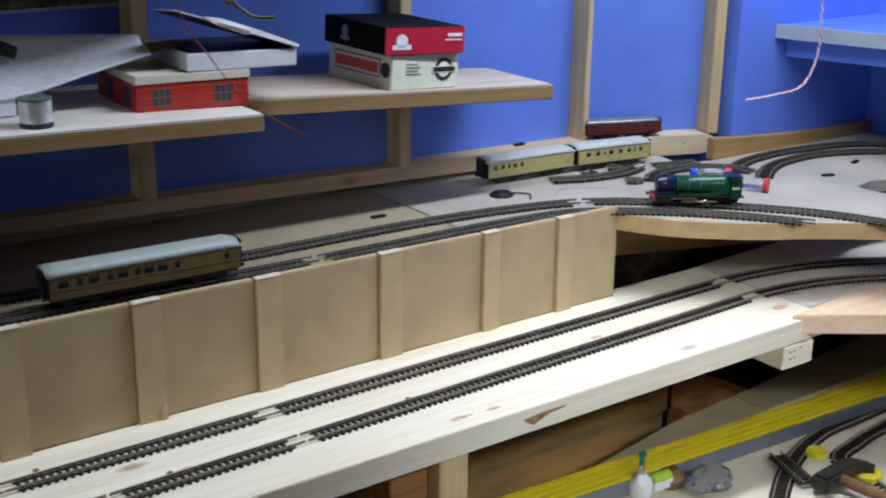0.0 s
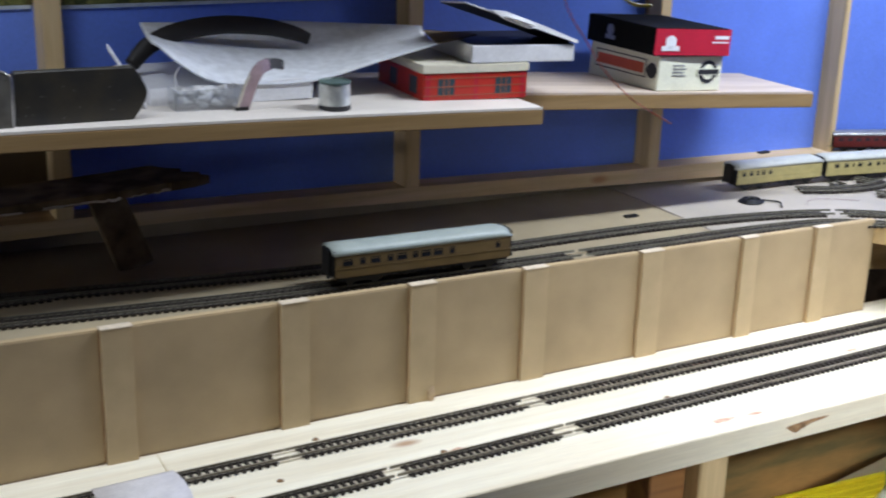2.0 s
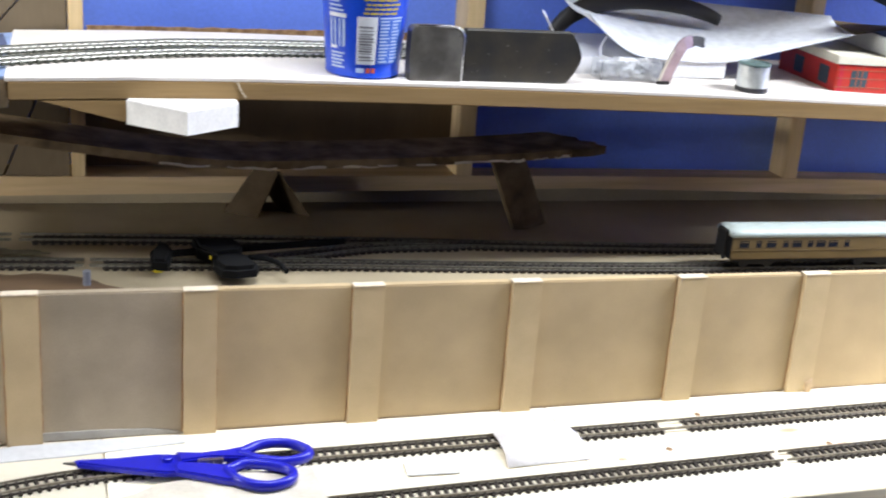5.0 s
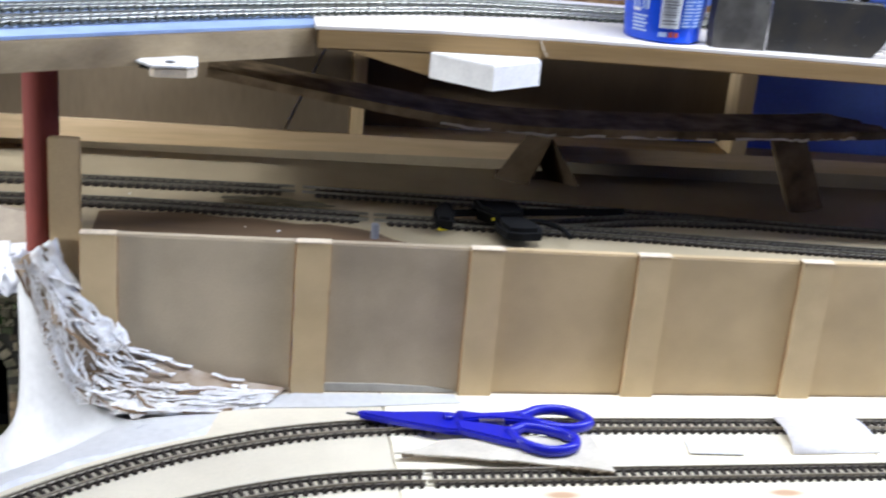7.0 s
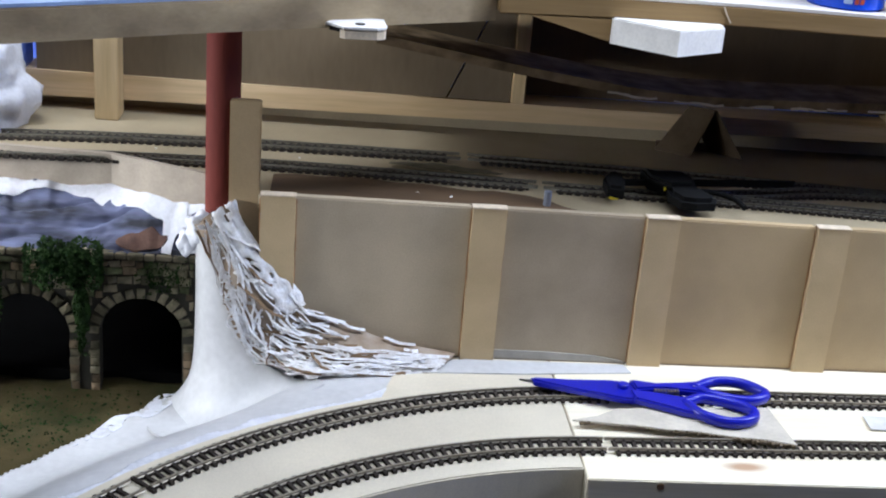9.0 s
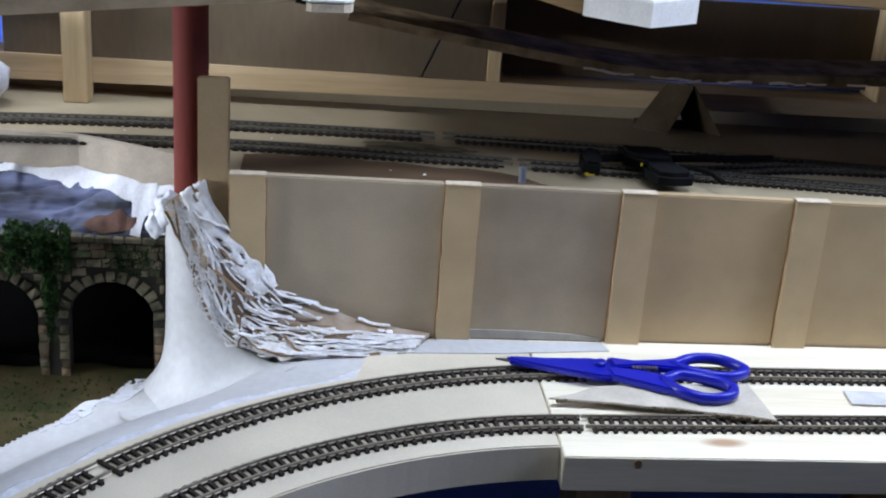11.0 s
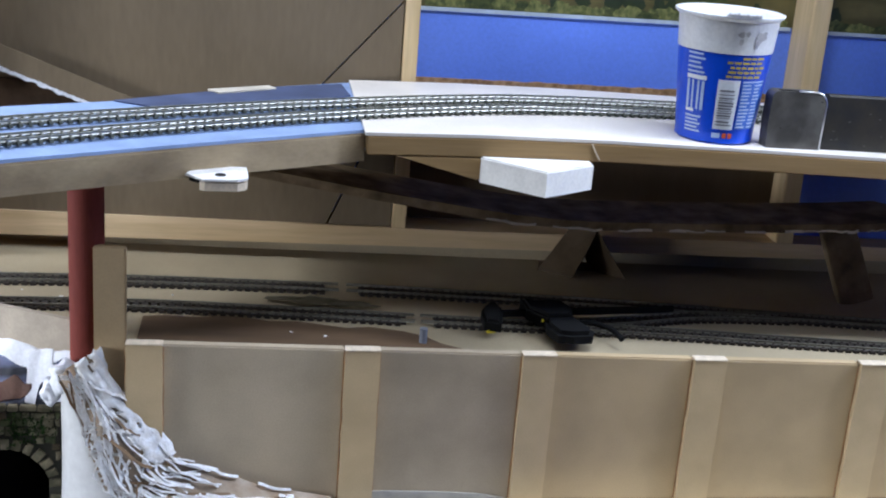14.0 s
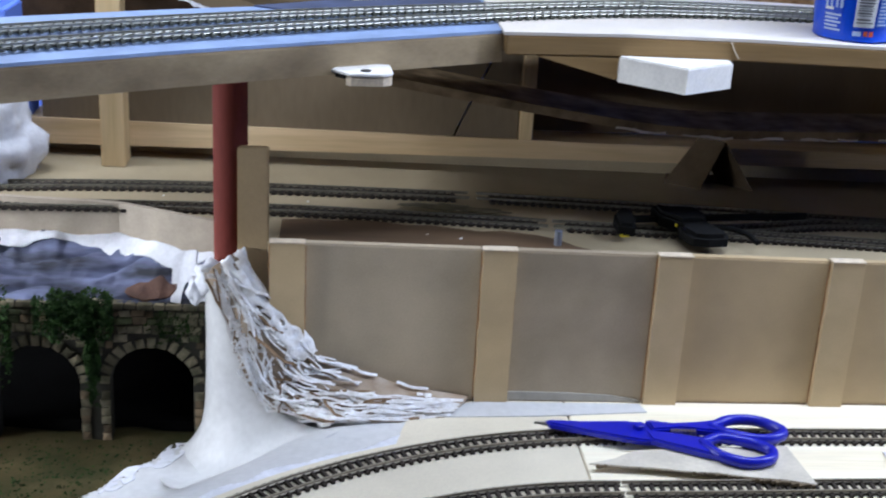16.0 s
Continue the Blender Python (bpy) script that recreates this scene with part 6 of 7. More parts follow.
line = smooth_line([(0.404, 0.19, 1.252), (0.424, 0.195, 1.270), (0.456, 0.2, 1.282), (0.505, 0.205, 1.287), (0.555, 0.205, 1.283), (0.588, 0.205, 1.275), (0.606, 0.2, 1.268)], 6)
bm = bmesh.new()
rows = []
for i, p in enumerate(line):
    d = (line[min(i + 1, len(line) - 1)] - line[max(i - 1, 0)]).normalized()
    side = d.cross(Vector((0, -0.9, 0.5))).normalized()
    out = side.cross(d).normalized()
    w = 0.0105 * (0.45 + 0.55 * math.sin(math.pi * min(1, (i + 3) / (len(line) + 4))) ** 0.5)
    rows.append([bm.verts.new(p + side * w * math.cos(a) + out * 0.0045 * math.sin(a)) for a in np.linspace(0, 2 * math.pi, 11)[:-1]])
for a, b in zip(rows, rows[1:]):
    for k in range(10):
        bm.faces.new((a[k], b[k], b[(k + 1) % 10], a[(k + 1) % 10]))
bm.faces.new(rows[0]), bm.faces.new(rows[-1])
part("band", bm, STRAP, strap, smooth=True)
strap = thing("brown_strap", "pale brown leather strap end hanging over the tray", "strap")
line = smooth_line([(0.483, 0.077, 1.2175), (0.489, 0.078, 1.233), (0.497, 0.080, 1.250), (0.506, 0.084, 1.2605), (0.518, 0.090, 1.2635)], 8)
part("band", ribbon(line, 0.0062, 0.0025, up=Vector((0.15, -1, 0.2))), STRAP_PALE, strap)
part("edge", ribbon([p + Vector((-0.0058, -0.0006, 0.0010)) for p in line], 0.0010, 0.0026, up=Vector((0.15, -1, 0.2))), PALE_CARD, strap, "pale worn edge")
part("tip", ribbon(smooth_line([(0.518, 0.090, 1.2636), (0.526, 0.094, 1.2632), (0.536, 0.098, 1.2605)], 5), 0.0050, 0.0030, up=Vector((0.15, -1, 0.4))), STRAP, strap, "dark upper end")
part("foot", box(0.4765, 0.4895, 0.0745, 0.0785, shelf_z(0.483) + 0.0031, shelf_z(0.483) + 0.0062, 0.0006), STRAP, strap, "dark lower tip")
bag = thing("clear_box", "small clear plastic box of white parts", "box")
for x0, x1, y0, y1 in ((0.418, 0.486, 0.0835, 0.0845), (0.418, 0.419, 0.0848, 0.110), (0.485, 0.486, 0.0848, 0.110)):
    part("side", box(x0, x1, y0, y1, shelf_z(0.45) + 0.0034, shelf_z(0.45) + 0.0235, 0), CLEAR, bag, "clear plastic side")
random.seed(41)
for k in range(80):
    x, y = 0.452 + random.uniform(-0.027, 0.027), 0.098 + random.uniform(-0.006, 0.010)
    z = shelf_z(x) + 0.0036 + 0.016 * random.random()
    b = part("white_piece", box(-0.0055, 0.0055, -0.0035, 0.0035, 0, 0.004, 0.001), POT_WHITE, bag)
    b.matrix_basis = pose(x, y, z, random.uniform(-25, 25), random.uniform(-25, 25), random.uniform(0, 180))


def carton(name, x, y, z, turn, sx, sy, h, body, label):
    ob = thing(name, label, "box", m=pose(x, y, z, 0, 3.4, turn))
    part("body", box(-sx, sx, -sy, sy, 0, h, 0.0012), body, ob)
    return ob


KIT_CREAM = shade("pale_green_cream_card", (0.78, 0.78, 0.62), 0.5, vary=0.04, scale=30, bump=0.03)
zc = Z2(1.07) + 0.003
cream = carton("cream_carton", 1.0836, 0.1950, zc - 0.0009, 3, 0.0530, 0.068, 0.044, KIT_CREAM, "cream model kit carton with round black emblem")
front = -0.0682
ring = lathe([(0.0145, -0.0002), (0.0145, 0.0004)], 32)
bmesh.ops.transform(ring, matrix=pose(0.029, front, 0.024, 90), verts=ring.verts)
emb = part("emblem", ring, PRINT_BLACK, cream, "round black emblem")
disc = lathe([(0.0098, -0.0006), (0.0098, 0.0007)], 32)
bmesh.ops.transform(disc, matrix=pose(0.029, front, 0.024, 90), verts=disc.verts)
part("emblem_face", disc, KIT_CREAM, emb)
part("emblem_band", box(0.0105, 0.0475, front - 0.0012, front + 0.0002, 0.0200, 0.0284, 0), KIT_CREAM, emb)
part("emblem_bar", box(0.0120, 0.0460, front - 0.0015, front + 0.0002, 0.0212, 0.0272, 0), PRINT_BLACK, emb, "black lettering bar")
for k in range(4):
    part("print_bar", box(-0.030, -0.008 - 0.004 * (k % 2), front - 0.0004, front + 0.0002, 0.0185 + 0.0042 * k, 0.0200 + 0.0042 * k, 0), TIN_GREY, cream)
lx = -0.0532
part("side_frame", box(lx - 0.0003, lx + 0.0003, -0.045, 0.055, 0.0135, 0.0365, 0), PRINT_BLACK, cream, "black-edged title panel")
part("side_field", box(lx - 0.0006, lx + 0.0003, -0.0435, 0.0535, 0.0150, 0.0350, 0), KIT_CREAM, cream)
part("title_bar", box(lx - 0.0009, lx + 0.0003, -0.041, 0.051, 0.0185, 0.0315, 0), PRINT_RED, cream, "red title lettering bar")
ring = lathe([(0.0095, -0.0003), (0.0095, 0.0006)], 28)
bmesh.ops.transform(ring, matrix=pose(lx, -0.056, 0.024, 0, -90), verts=ring.verts)
part("emblem", ring, PRINT_BLACK, cream)

redb = carton("red_black_carton", 1.0830, 0.1930, zc + 0.0436, 1, 0.060, 0.070, 0.034, BLACK_DULL, "black and crimson model carton on the cream one")
part("end_label", box(-0.0602, 0.0602, -0.0712, -0.0697, 0.0008, 0.0332, 0.0003), RED_CARD, redb, "crimson end face")
crest = lathe([(0.0085, -0.0002), (0.0085, 0.0005)], 24)
bmesh.ops.transform(crest, matrix=pose(-0.036, -0.0714, 0.017, 90), verts=crest.verts)
part("crest", crest, PRINT_WHITE, redb, "pale round crest")
part("crest_base", box(-0.050, -0.022, -0.0719, -0.0711, 0.0065, 0.0125, 0.0002), PRINT_WHITE, redb)
part("print_bar", box(0.034, 0.056, -0.0717, -0.0711, 0.0215, 0.0255, 0), PRINT_WHITE, redb)
part("print_bar", box(0.030, 0.056, -0.0717, -0.0711, 0.0165, 0.0182, 0), PRINT_WHITE, redb)
crest = lathe([(0.007, -0.0003), (0.007, 0.0003)], 24)
bmesh.ops.transform(crest, matrix=pose(-0.0604, 0.02, 0.020, 0, -90), verts=crest.verts)
part("crest", crest, TIN_GREY, redb)
part("crest_base", box(-0.0607, -0.0600, 0.010, 0.030, 0.008, 0.013, 0), TIN_GREY, redb)

# wedge blocks under the shelf
whole("white_block", slab([(-0.047, 0.0326), (-0.047, 0.028), (0.001, -0.013), (0.048, 0.019), (0.048, 0.0326)], 1.2125, 0.022), WHITE_WOOD, "white painted wooden bracket under the shelf", "bracket")
plate = thing("small_white_bracket", "small white bracket plate with a screw hole", "bracket")
part("plate", slab([(-0.289, -0.034), (-0.2745, -0.0500), (-0.2485, -0.0480), (-0.2425, -0.0440), (-0.2405, -0.038), (-0.2425, -0.008), (-0.280, -0.008)], 1.2056, 0.0018, 0.0004), WHITE_WOOD, plate)
part("body", slab([(-0.2775, -0.0455), (-0.2735, -0.0492), (-0.2485, -0.0475), (-0.2430, -0.0438), (-0.2412, -0.038), (-0.243, -0.008), (-0.266, -0.008)], 1.2036, 0.0075, 0.0012), PALE_CHIP, plate, "cream rounded front")
part("cavity", slab([(-0.286, -0.033), (-0.2735, -0.044), (-0.2735, -0.010), (-0.280, -0.010)], 1.2036, 0.0040, 0), BLACK_DULL, plate, "dark hollow end")
hole = lathe([(0.0042, 0), (0.0042, 0.0006)], 20, centre=(-0.262, -0.036))
whole("screw_head", hole, BLACK, "dark screw in the small bracket", "screw", "screws", m=Matrix.Translation((0, 0, 1.2056)))
# wires
whole("red_wire", pipe(smooth_line([(0.47, -0.45, 2.3), (0.475, -0.45, 1.60), (0.495, -0.455, 1.42), (0.52, -0.46, 1.365), (0.545, -0.468, 1.335), (0.568, -0.485, 1.318)], 8), 0.00042, 6), CABLE_RED, "thin orange-red wire hanging before the shelves", "wire", smooth=True)
whole("yellow_wire", pipe(smooth_line([(0.515, -0.47, 2.3), (0.518, -0.47, 1.60), (0.524, -0.47, 1.42), (0.5295, -0.47, 1.4015), (0.5341, -0.47, 1.3969), (0.5413, -0.47, 1.3921), (0.5488, -0.47, 1.3903), (0.5555, -0.472, 1.3903)], 8), 0.0010, 8), CABLE_YEL, "short yellow wire end hanging before the shelves", "wire", smooth=True)
flex = thing("hanging_flex", "white and red twisted flex hanging down", "flex")
run = resample_line(smooth_line([(1.70, 0.0, 2.3), (1.70, 0.0, 1.60), (1.692, 0.0, 1.279), (1.694, 0.0, 1.206), (1.666, 0.0, 1.158), (1.606, 0.0, 1.150), (1.545, 0.0, 1.149)], 10), 0.0025)
for phase, matt, word in ((0.0, FLEX, "white strand"), (math.pi, FLEX_RED, "red strand")):
    strand = [p + Vector((math.cos(phase + 2 * math.pi * k * 0.0025 / 0.016), math.sin(phase + 2 * math.pi * k * 0.0025 / 0.016), 0.6 * math.sin(phase + 2 * math.pi * k * 0.0025 / 0.016))) * 0.00105 for k, p in enumerate(run)]
    part("strand", pipe(strand, 0.00095, 6), matt, flex, word, smooth=True)
sh = thing("east_shelf", "blue painted corner shelf with a pale grey lip", "shelf")
part("board", slab([(1.7985, 0.1640), (2.0585, -0.629), (2.0585, 0.1640)], 1.2145, 0.0215, 0.0008), BLUE, sh)
part("under_board", slab([(1.824, 0.1640), (2.0585, -0.552), (2.0585, 0.1640)], 1.1928, 0.0308, 0.0008), BLUE, sh, "blue board set back under the shelf")
part("lip", slab([(1.7955, 0.1642), (1.7975, 0.1648), (2.0580, -0.6300), (2.0560, -0.6306)], 1.2160, 0.0225, 0.0006), BLUE_GREY_LIP, sh, "pale grey front lip")

# ---- on the middle deck ----
coil = bmesh.new()
for k in range(6):
    pipe([(1.242 + (0.017 - 0.0021 * k) * math.cos(a), 0.159 + (0.015 - 0.0019 * k) * math.sin(a), mid_z(1.236) + 0.0016 + 0.0014 * (k % 3)) for a in np.linspace(0, 6.2, 30)], 0.0013, 6, coil)
pipe(smooth_line([(1.257, 0.155, mid_z(1.25) + 0.003), (1.275, 0.140, mid_z(1.25) + 0.002), (1.262, 0.120, mid_z(1.25) + 0.002)], 6), 0.0013, 6, coil)
whole("cable_coil", coil, BLACK, "small black coil of cable on the hardboard", "cable", smooth=True)
for pts in ([(1.344, 0.178, 0), (1.402, 0.158, 0), (1.466, 0.154, 0), (1.520, 0.170, 0)], [(1.535, 0.160, 0), (1.581, 0.147, 0), (1.616, 0.142, 0)],
            [(1.470, 0.098, 0), (1.515, 0.126, 0), (1.579, 0.124, 0), (1.630, 0.094, 0), (1.640, 0.052, 0)], [(1.421, 0.189, 0), (1.424, 0.167, 0)], [(1.472, 0.194, 0), (1.490, 0.166, 0)], [(1.438, 0.122, 0), (1.462, 0.103, 0)]):
    track(smooth_line(pts) if len(pts) > 2 else pts, lambda x: midtop(x) + 0.0012, "loose piece of model track", ends=0.002, group="loose track")
whole("thin_lead", pipe(smooth_line([(1.306, 0.119, mid_z(1.3) + 0.001), (1.325, 0.132, mid_z(1.3) + 0.002), (1.350, 0.134, mid_z(1.3) + 0.001), (1.392, 0.106, mid_z(1.3) + 0.001)], 8), 0.0004, 6), STRAP_PALE, "thin reddish lead lying on the hardboard", "wire", smooth=True)
random.seed(71)
CRUMB = shade("white_crumb", (0.78, 0.78, 0.78), 0.6, vary=0.05, bump=0)
for x, y in ((-0.4215, 0.098), (-0.447, 0.146), (-0.409, 0.128), (-0.370, 0.100), (-0.452, 0.192), (-0.310, 0.145), (-0.20, 0.060), (-0.17, 0.052), (-0.385, 0.118)):
    r_ = random.uniform(0.0010, 0.0022)
    whole("paper_crumb", box(-r_, r_, -r_ * 0.6, r_ * 0.6, 0, r_, 0.0003), CRUMB, "tiny white crumb of plaster on the deck", "crumb", "plaster crumbs", m=pose(x, y, mid_z(x) + 0.0002, 0, 0, random.uniform(0, 180)))
jar = thing("clear_jar", "clear plastic jar lying down with red lid", "jar", m=pose(1.566, -0.004, mid_z(1.54) + 0.0100, 0, 90, -62))
part("body", lathe([(0.005, -0.022), (0.007, -0.018), (0.0092, 0.016), (0.0085, 0.020)], 28), CLEAR, jar, smooth=True)
part("lid", lathe([(0.0102, 0.020), (0.0102, 0.026)], 28), RED, jar, "red screw lid")
jar = thing("clear_jar", "small clear tube with blue and red ends", "jar", m=pose(1.575, 0.080, mid_z(1.57) + 0.0065, 0, 90, -33))
part("body", lathe([(0.006, -0.022), (0.006, 0.022)], 24), CLEAR, jar, smooth=True)
part("cap", lathe([(0.0066, -0.030), (0.0066, -0.022)], 24), POT_BLUE, jar, "blue cap")
part("stopper", lathe([(0.0066, 0.022), (0.0066, 0.030)], 24), RED, jar, "red stopper")
for x, y, r_ in ((1.839, 0.020, 20), (1.731, -0.012, -20), (1.039, 0.160, 0), (1.38, 0.292, 5)):
    zz = mid_z(x) if y < 0.25 else batten_z(x)
    whole("track_clip", box(-0.010, 0.010, -0.004, 0.004, 0, 0.003, 0.0006), BLACK, "small black plastic track clip", "clip", "track clips", m=pose(x, y, zz, 0, 0, r_))


def clamp():
    """A black trigger clamp lying across the rails."""
    zb = mid_z(0.06) + 0.0065
    ob = thing("trigger_clamp", "black trigger clamp with yellow pads on the track", "clamp")
    part("bar", slab([(-0.012, 0.090), (0.030, 0.096), (0.150, 0.112), (0.172, 0.1165), (0.172, 0.1195), (0.150, 0.1165), (0.030, 0.101), (-0.012, 0.095)], zb + 0.010, 0.006, 0.0006), BLACK_DULL, ob)
    part("fixed_jaw", slab([(-0.025, 0.062), (-0.010, 0.058), (-0.004, 0.084), (-0.003, 0.100), (-0.007, 0.113), (-0.016, 0.108), (-0.024, 0.090)], zb + 0.013, 0.011, 0.003), BLACK_DULL, ob)
    part("body", slab([(0.018, 0.118), (0.030, 0.111), (0.046, 0.113), (0.058, 0.110), (0.064, 0.092), (0.060, 0.074), (0.036, 0.070), (0.020, 0.092)], zb + 0.016, 0.014, 0.003), BLACK_DULL, ob)
    part("handle", slab([(0.034, 0.084), (0.062, 0.082), (0.067, 0.066), (0.074, 0.047), (0.070, 0.036), (0.052, 0.033), (0.038, 0.036), (0.032, 0.056)], zb + 0.013, 0.011, 0.004), BLACK_DULL, ob)
    part("trigger", pipe(smooth_line([(0.066, 0.072, zb + 0.009), (0.082, 0.066, zb + 0.009), (0.094, 0.054, zb + 0.008), (0.099, 0.040, zb + 0.005)], 6), 0.0026, 8), BLACK_DULL, ob)
    part("pad", box(-0.023, -0.014, 0.0600, 0.0645, zb, zb + 0.003, 0.0008), YELLOW, ob, "yellow pad")
    part("pad", box(0.0300, 0.0318, 0.070, 0.073, zb + 0.008, zb + 0.011, 0.0005), YELLOW, ob, "yellow pad")


clamp()
whole("blue_peg", lathe([(0.0035, 0), (0.0035, 0.015)], 16, centre=(0, 0)), ALU, "small blue-grey plastic peg", "peg", m=pose(-0.083, 0.045, mid_z(-0.08)))
whole("brown_edge_strip", slab([(-0.332, 0.0206), (-0.030, 0.0206), (-0.045, 0.030), (-0.066, 0.043), (-0.080, 0.060), (-0.098, 0.070), (-0.128, 0.078), (-0.150, 0.074), (-0.172, 0.080), (-0.195, 0.086), (-0.2186, 0.0845), (-0.240, 0.091), (-0.259, 0.094), (-0.285, 0.089), (-0.310, 0.092), (-0.332, 0.088)], lambda x: mid_z(x) + 0.0014, 0.0012, 0), RED_EARTH, "stained brown veneer strip on the deck edge", "veneer strip")
random.seed(23)
spill = bmesh.new()
for cx, cy, rx, ry in ((-0.205, 0.140, 0.020, 0.007), (-0.176, 0.137, 0.026, 0.011), (-0.147, 0.131, 0.022, 0.009), (-0.128, 0.126, 0.014, 0.005)):
    c = spill.verts.new((cx, cy, mid_z(cx) + 0.0048))
    ring = [spill.verts.new((cx + rx * random.uniform(0.75, 1.2) * math.cos(a), cy + ry * random.uniform(0.7, 1.2) * math.sin(a), mid_z(cx) + 0.0034)) for a in np.linspace(0, 2 * math.pi, 19)[:-1]]
    for k in range(18):
        spill.faces.new((c, ring[k], ring[(k + 1) % 18]))
whole("olive_smear", spill, STAIN, "dark olive smear dried over the sleepers", "stain", smooth=True)
whole("pale_card_scrap", slab([(-0.2715, 0.166), (-0.219, 0.200), (-0.226, 0.2120), (-0.282, 0.1800)], LEFT_TOP + 0.0030, 0.0014, 0.0003), PALE_CARD, "pale card scrap on the back of the blue deck", "card")
ragged = [Vector((x, 0.3095, 1.2225 + 0.0016 * noise.noise((x * 60, 1, 1)))) for x in np.linspace(-0.074, 0.330, 90)]
whole("ragged_board_edge", ribbon(ragged, 0.0045, 0.004, up=Vector((0, -1, 0.01))), BARK, "ragged brown board edge behind the shelf", "board edge")
nick = thing("shelf_nick", "pale slanting saw nick in the shelf edge", "saw mark")
part("nick", ribbon([(0.0484, 0.0322, 1.2275), (0.052, 0.0322, 1.2200), (0.0562, 0.0322, 1.2135)], 0.0006, 0.0004, up=Vector((0, -1, 0.01))), PALE_CHIP, nick)

# ---- on the lower deck ----
def scissors():
    z = low_z(0) + 0.0068
    ob = thing("scissors", "pair of scissors with ultramarine plastic handles", "scissors", m=pose(0, 0, z))
    blade = [(-0.108, -0.0535), (-0.092, -0.0535), (-0.088, -0.0600), (-0.094, -0.0600)]
    part("blade", slab(blade, 0.0030, 0.0018, 0.0003), STEEL, ob, "bright steel blade tip")
    part("blade_sleeve", slab([(-0.098, -0.0545), (-0.065, -0.0560), (-0.028, -0.0545), (-0.010, -0.0580), (0.004, -0.0640), (-0.002, -0.0900), (-0.022, -0.0890), (-0.048, -0.0800), (-0.068, -0.0725), (-0.096, -0.0610)], 0.0060, 0.0054, 0.0016), SCISSOR, ob)

    def bow(points, w):
        loop = smooth_line([*points, points[0]], 8)[:-1]
        n = len(loop)
        bm = bmesh.new()
        rings = []
        for i, p in enumerate(loop):
            d = (loop[(i + 1) % n] - loop[i - 1]).normalized()
            s = Vector((-d.y, d.x, 0))
            rings.append([bm.verts.new(p + s * w * math.cos(a) + Vector((0, 0, 1)) * 0.0054 * math.sin(a)) for a in np.linspace(0, 2 * math.pi, 9)[:-1]])
        for i in range(n):
            for k in range(8):
                bm.faces.new((rings[i][k], rings[(i + 1) % n][k], rings[(i + 1) % n][(k + 1) % 8], rings[i][(k + 1) % 8]))
        return bm
    h = 0.0062
    part("upper_bow", bow([(0.042, -0.0670, h), (0.064, -0.0525, h), (0.088, -0.0535, h), (0.104, -0.0690, h), (0.1015, -0.0800, h), (0.082, -0.0870, h), (0.060, -0.0800, h)], 0.0040), SCISSOR, ob, smooth=True)
    part("lower_bow", bow([(0.028, -0.0950, h), (0.046, -0.0850, h), (0.073, -0.0945, h), (0.0845, -0.1080, h), (0.078, -0.1210, h), (0.058, -0.1265, h), (0.038, -0.1150, h)], 0.0040), SCISSOR, ob, smooth=True)
    part("shank", slab([(-0.012, -0.0580), (0.010, -0.0630), (0.034, -0.0600), (0.050, -0.0560), (0.056, -0.0620), (0.048, -0.0700), (0.056, -0.0790), (0.040, -0.0760), (0.016, -0.0720), (-0.010, -0.0760)], 0.0092, 0.0060, 0.0016), SCISSOR, ob)
    part("shank", slab([(-0.016, -0.0740), (0.008, -0.0790), (0.028, -0.0850), (0.044, -0.0830), (0.036, -0.0930), (0.036, -0.1030), (0.042, -0.1170), (0.026, -0.1120), (0.010, -0.1030), (-0.014, -0.0910)], 0.0080, 0.0060, 0.0016), SCISSOR, ob)
    part("pivot", lathe([(0.0050, 0.0), (0.0050, 0.0095), (0.004, 0.0102)], 24, centre=(-0.020, -0.0690)), SCISSOR, ob, "round pivot cap")
    for k in range(8):
        part("grip_tooth", box(0.006 + k * 0.0028, 0.0078 + k * 0.0028, -0.0785, -0.0735, 0.003, 0.0085, 0), STEEL, ob)


scissors()
whole("torn_cardboard", slab([(-0.030, -0.098), (0.02, -0.092), (0.06, -0.090), (0.104, -0.086), (0.109, -0.150), (0.085, -0.143), (0.06, -0.140), (0.03, -0.133), (0.005, -0.131), (-0.02, -0.126), (-0.045, -0.124), (-0.072, -0.120), (-0.05, -0.112), (-0.042, -0.106)], low_z(0.02) + 0.0074, 0.0016, 0.0004), PALE_CARD,
      "torn piece of pale grey board under the scissors", "cardboard")
frill = bmesh.new()
random.seed(19)
for k in range(56):
    x = -0.066 + 0.170 * k / 55
    y = -0.1205 - 0.0285 * max(0, (k - 12) / 43)
    box(x, x + 0.0025, y - random.uniform(0.001, 0.0035), y + 0.002, low_z(0.02) + 0.0040, low_z(0.02) + random.uniform(0.0060, 0.0072), 0, frill)
whole("corrugated_edge", frill, CARDB, "brown corrugated edge of the torn board", "cardboard")
bm = bmesh.new()
rows = []
for i in range(11):
    u = i / 10
    y = -0.050 - 0.060 * u
    zz = 0.0068 + 0.004 * math.sin(math.pi * u) - 0.005 * step((u - 0.8) / 0.2)
    rows.append([bm.verts.new((x + 0.006 * (v - 0.5) * u, y + 0.004 * v, low_z(0.3) + zz)) for v, x in ((0, 0.286), (0.5, 0.325), (1, 0.364))])
for a, b in zip(rows, rows[1:]):
    for k in range(2):
        bm.faces.new((a[k], b[k], b[k + 1], a[k + 1]))
r = bmesh.ops.extrude_face_region(bm, geom=list(bm.faces))
bmesh.ops.translate(bm, vec=(0, 0, -0.0008), verts=[g for g in r["geom"] if isinstance(g, bmesh.types.BMVert)])
whole("white_card_flap", bm, FLAP_CARD, "bent white card lying over the back track", "card", smooth=True)
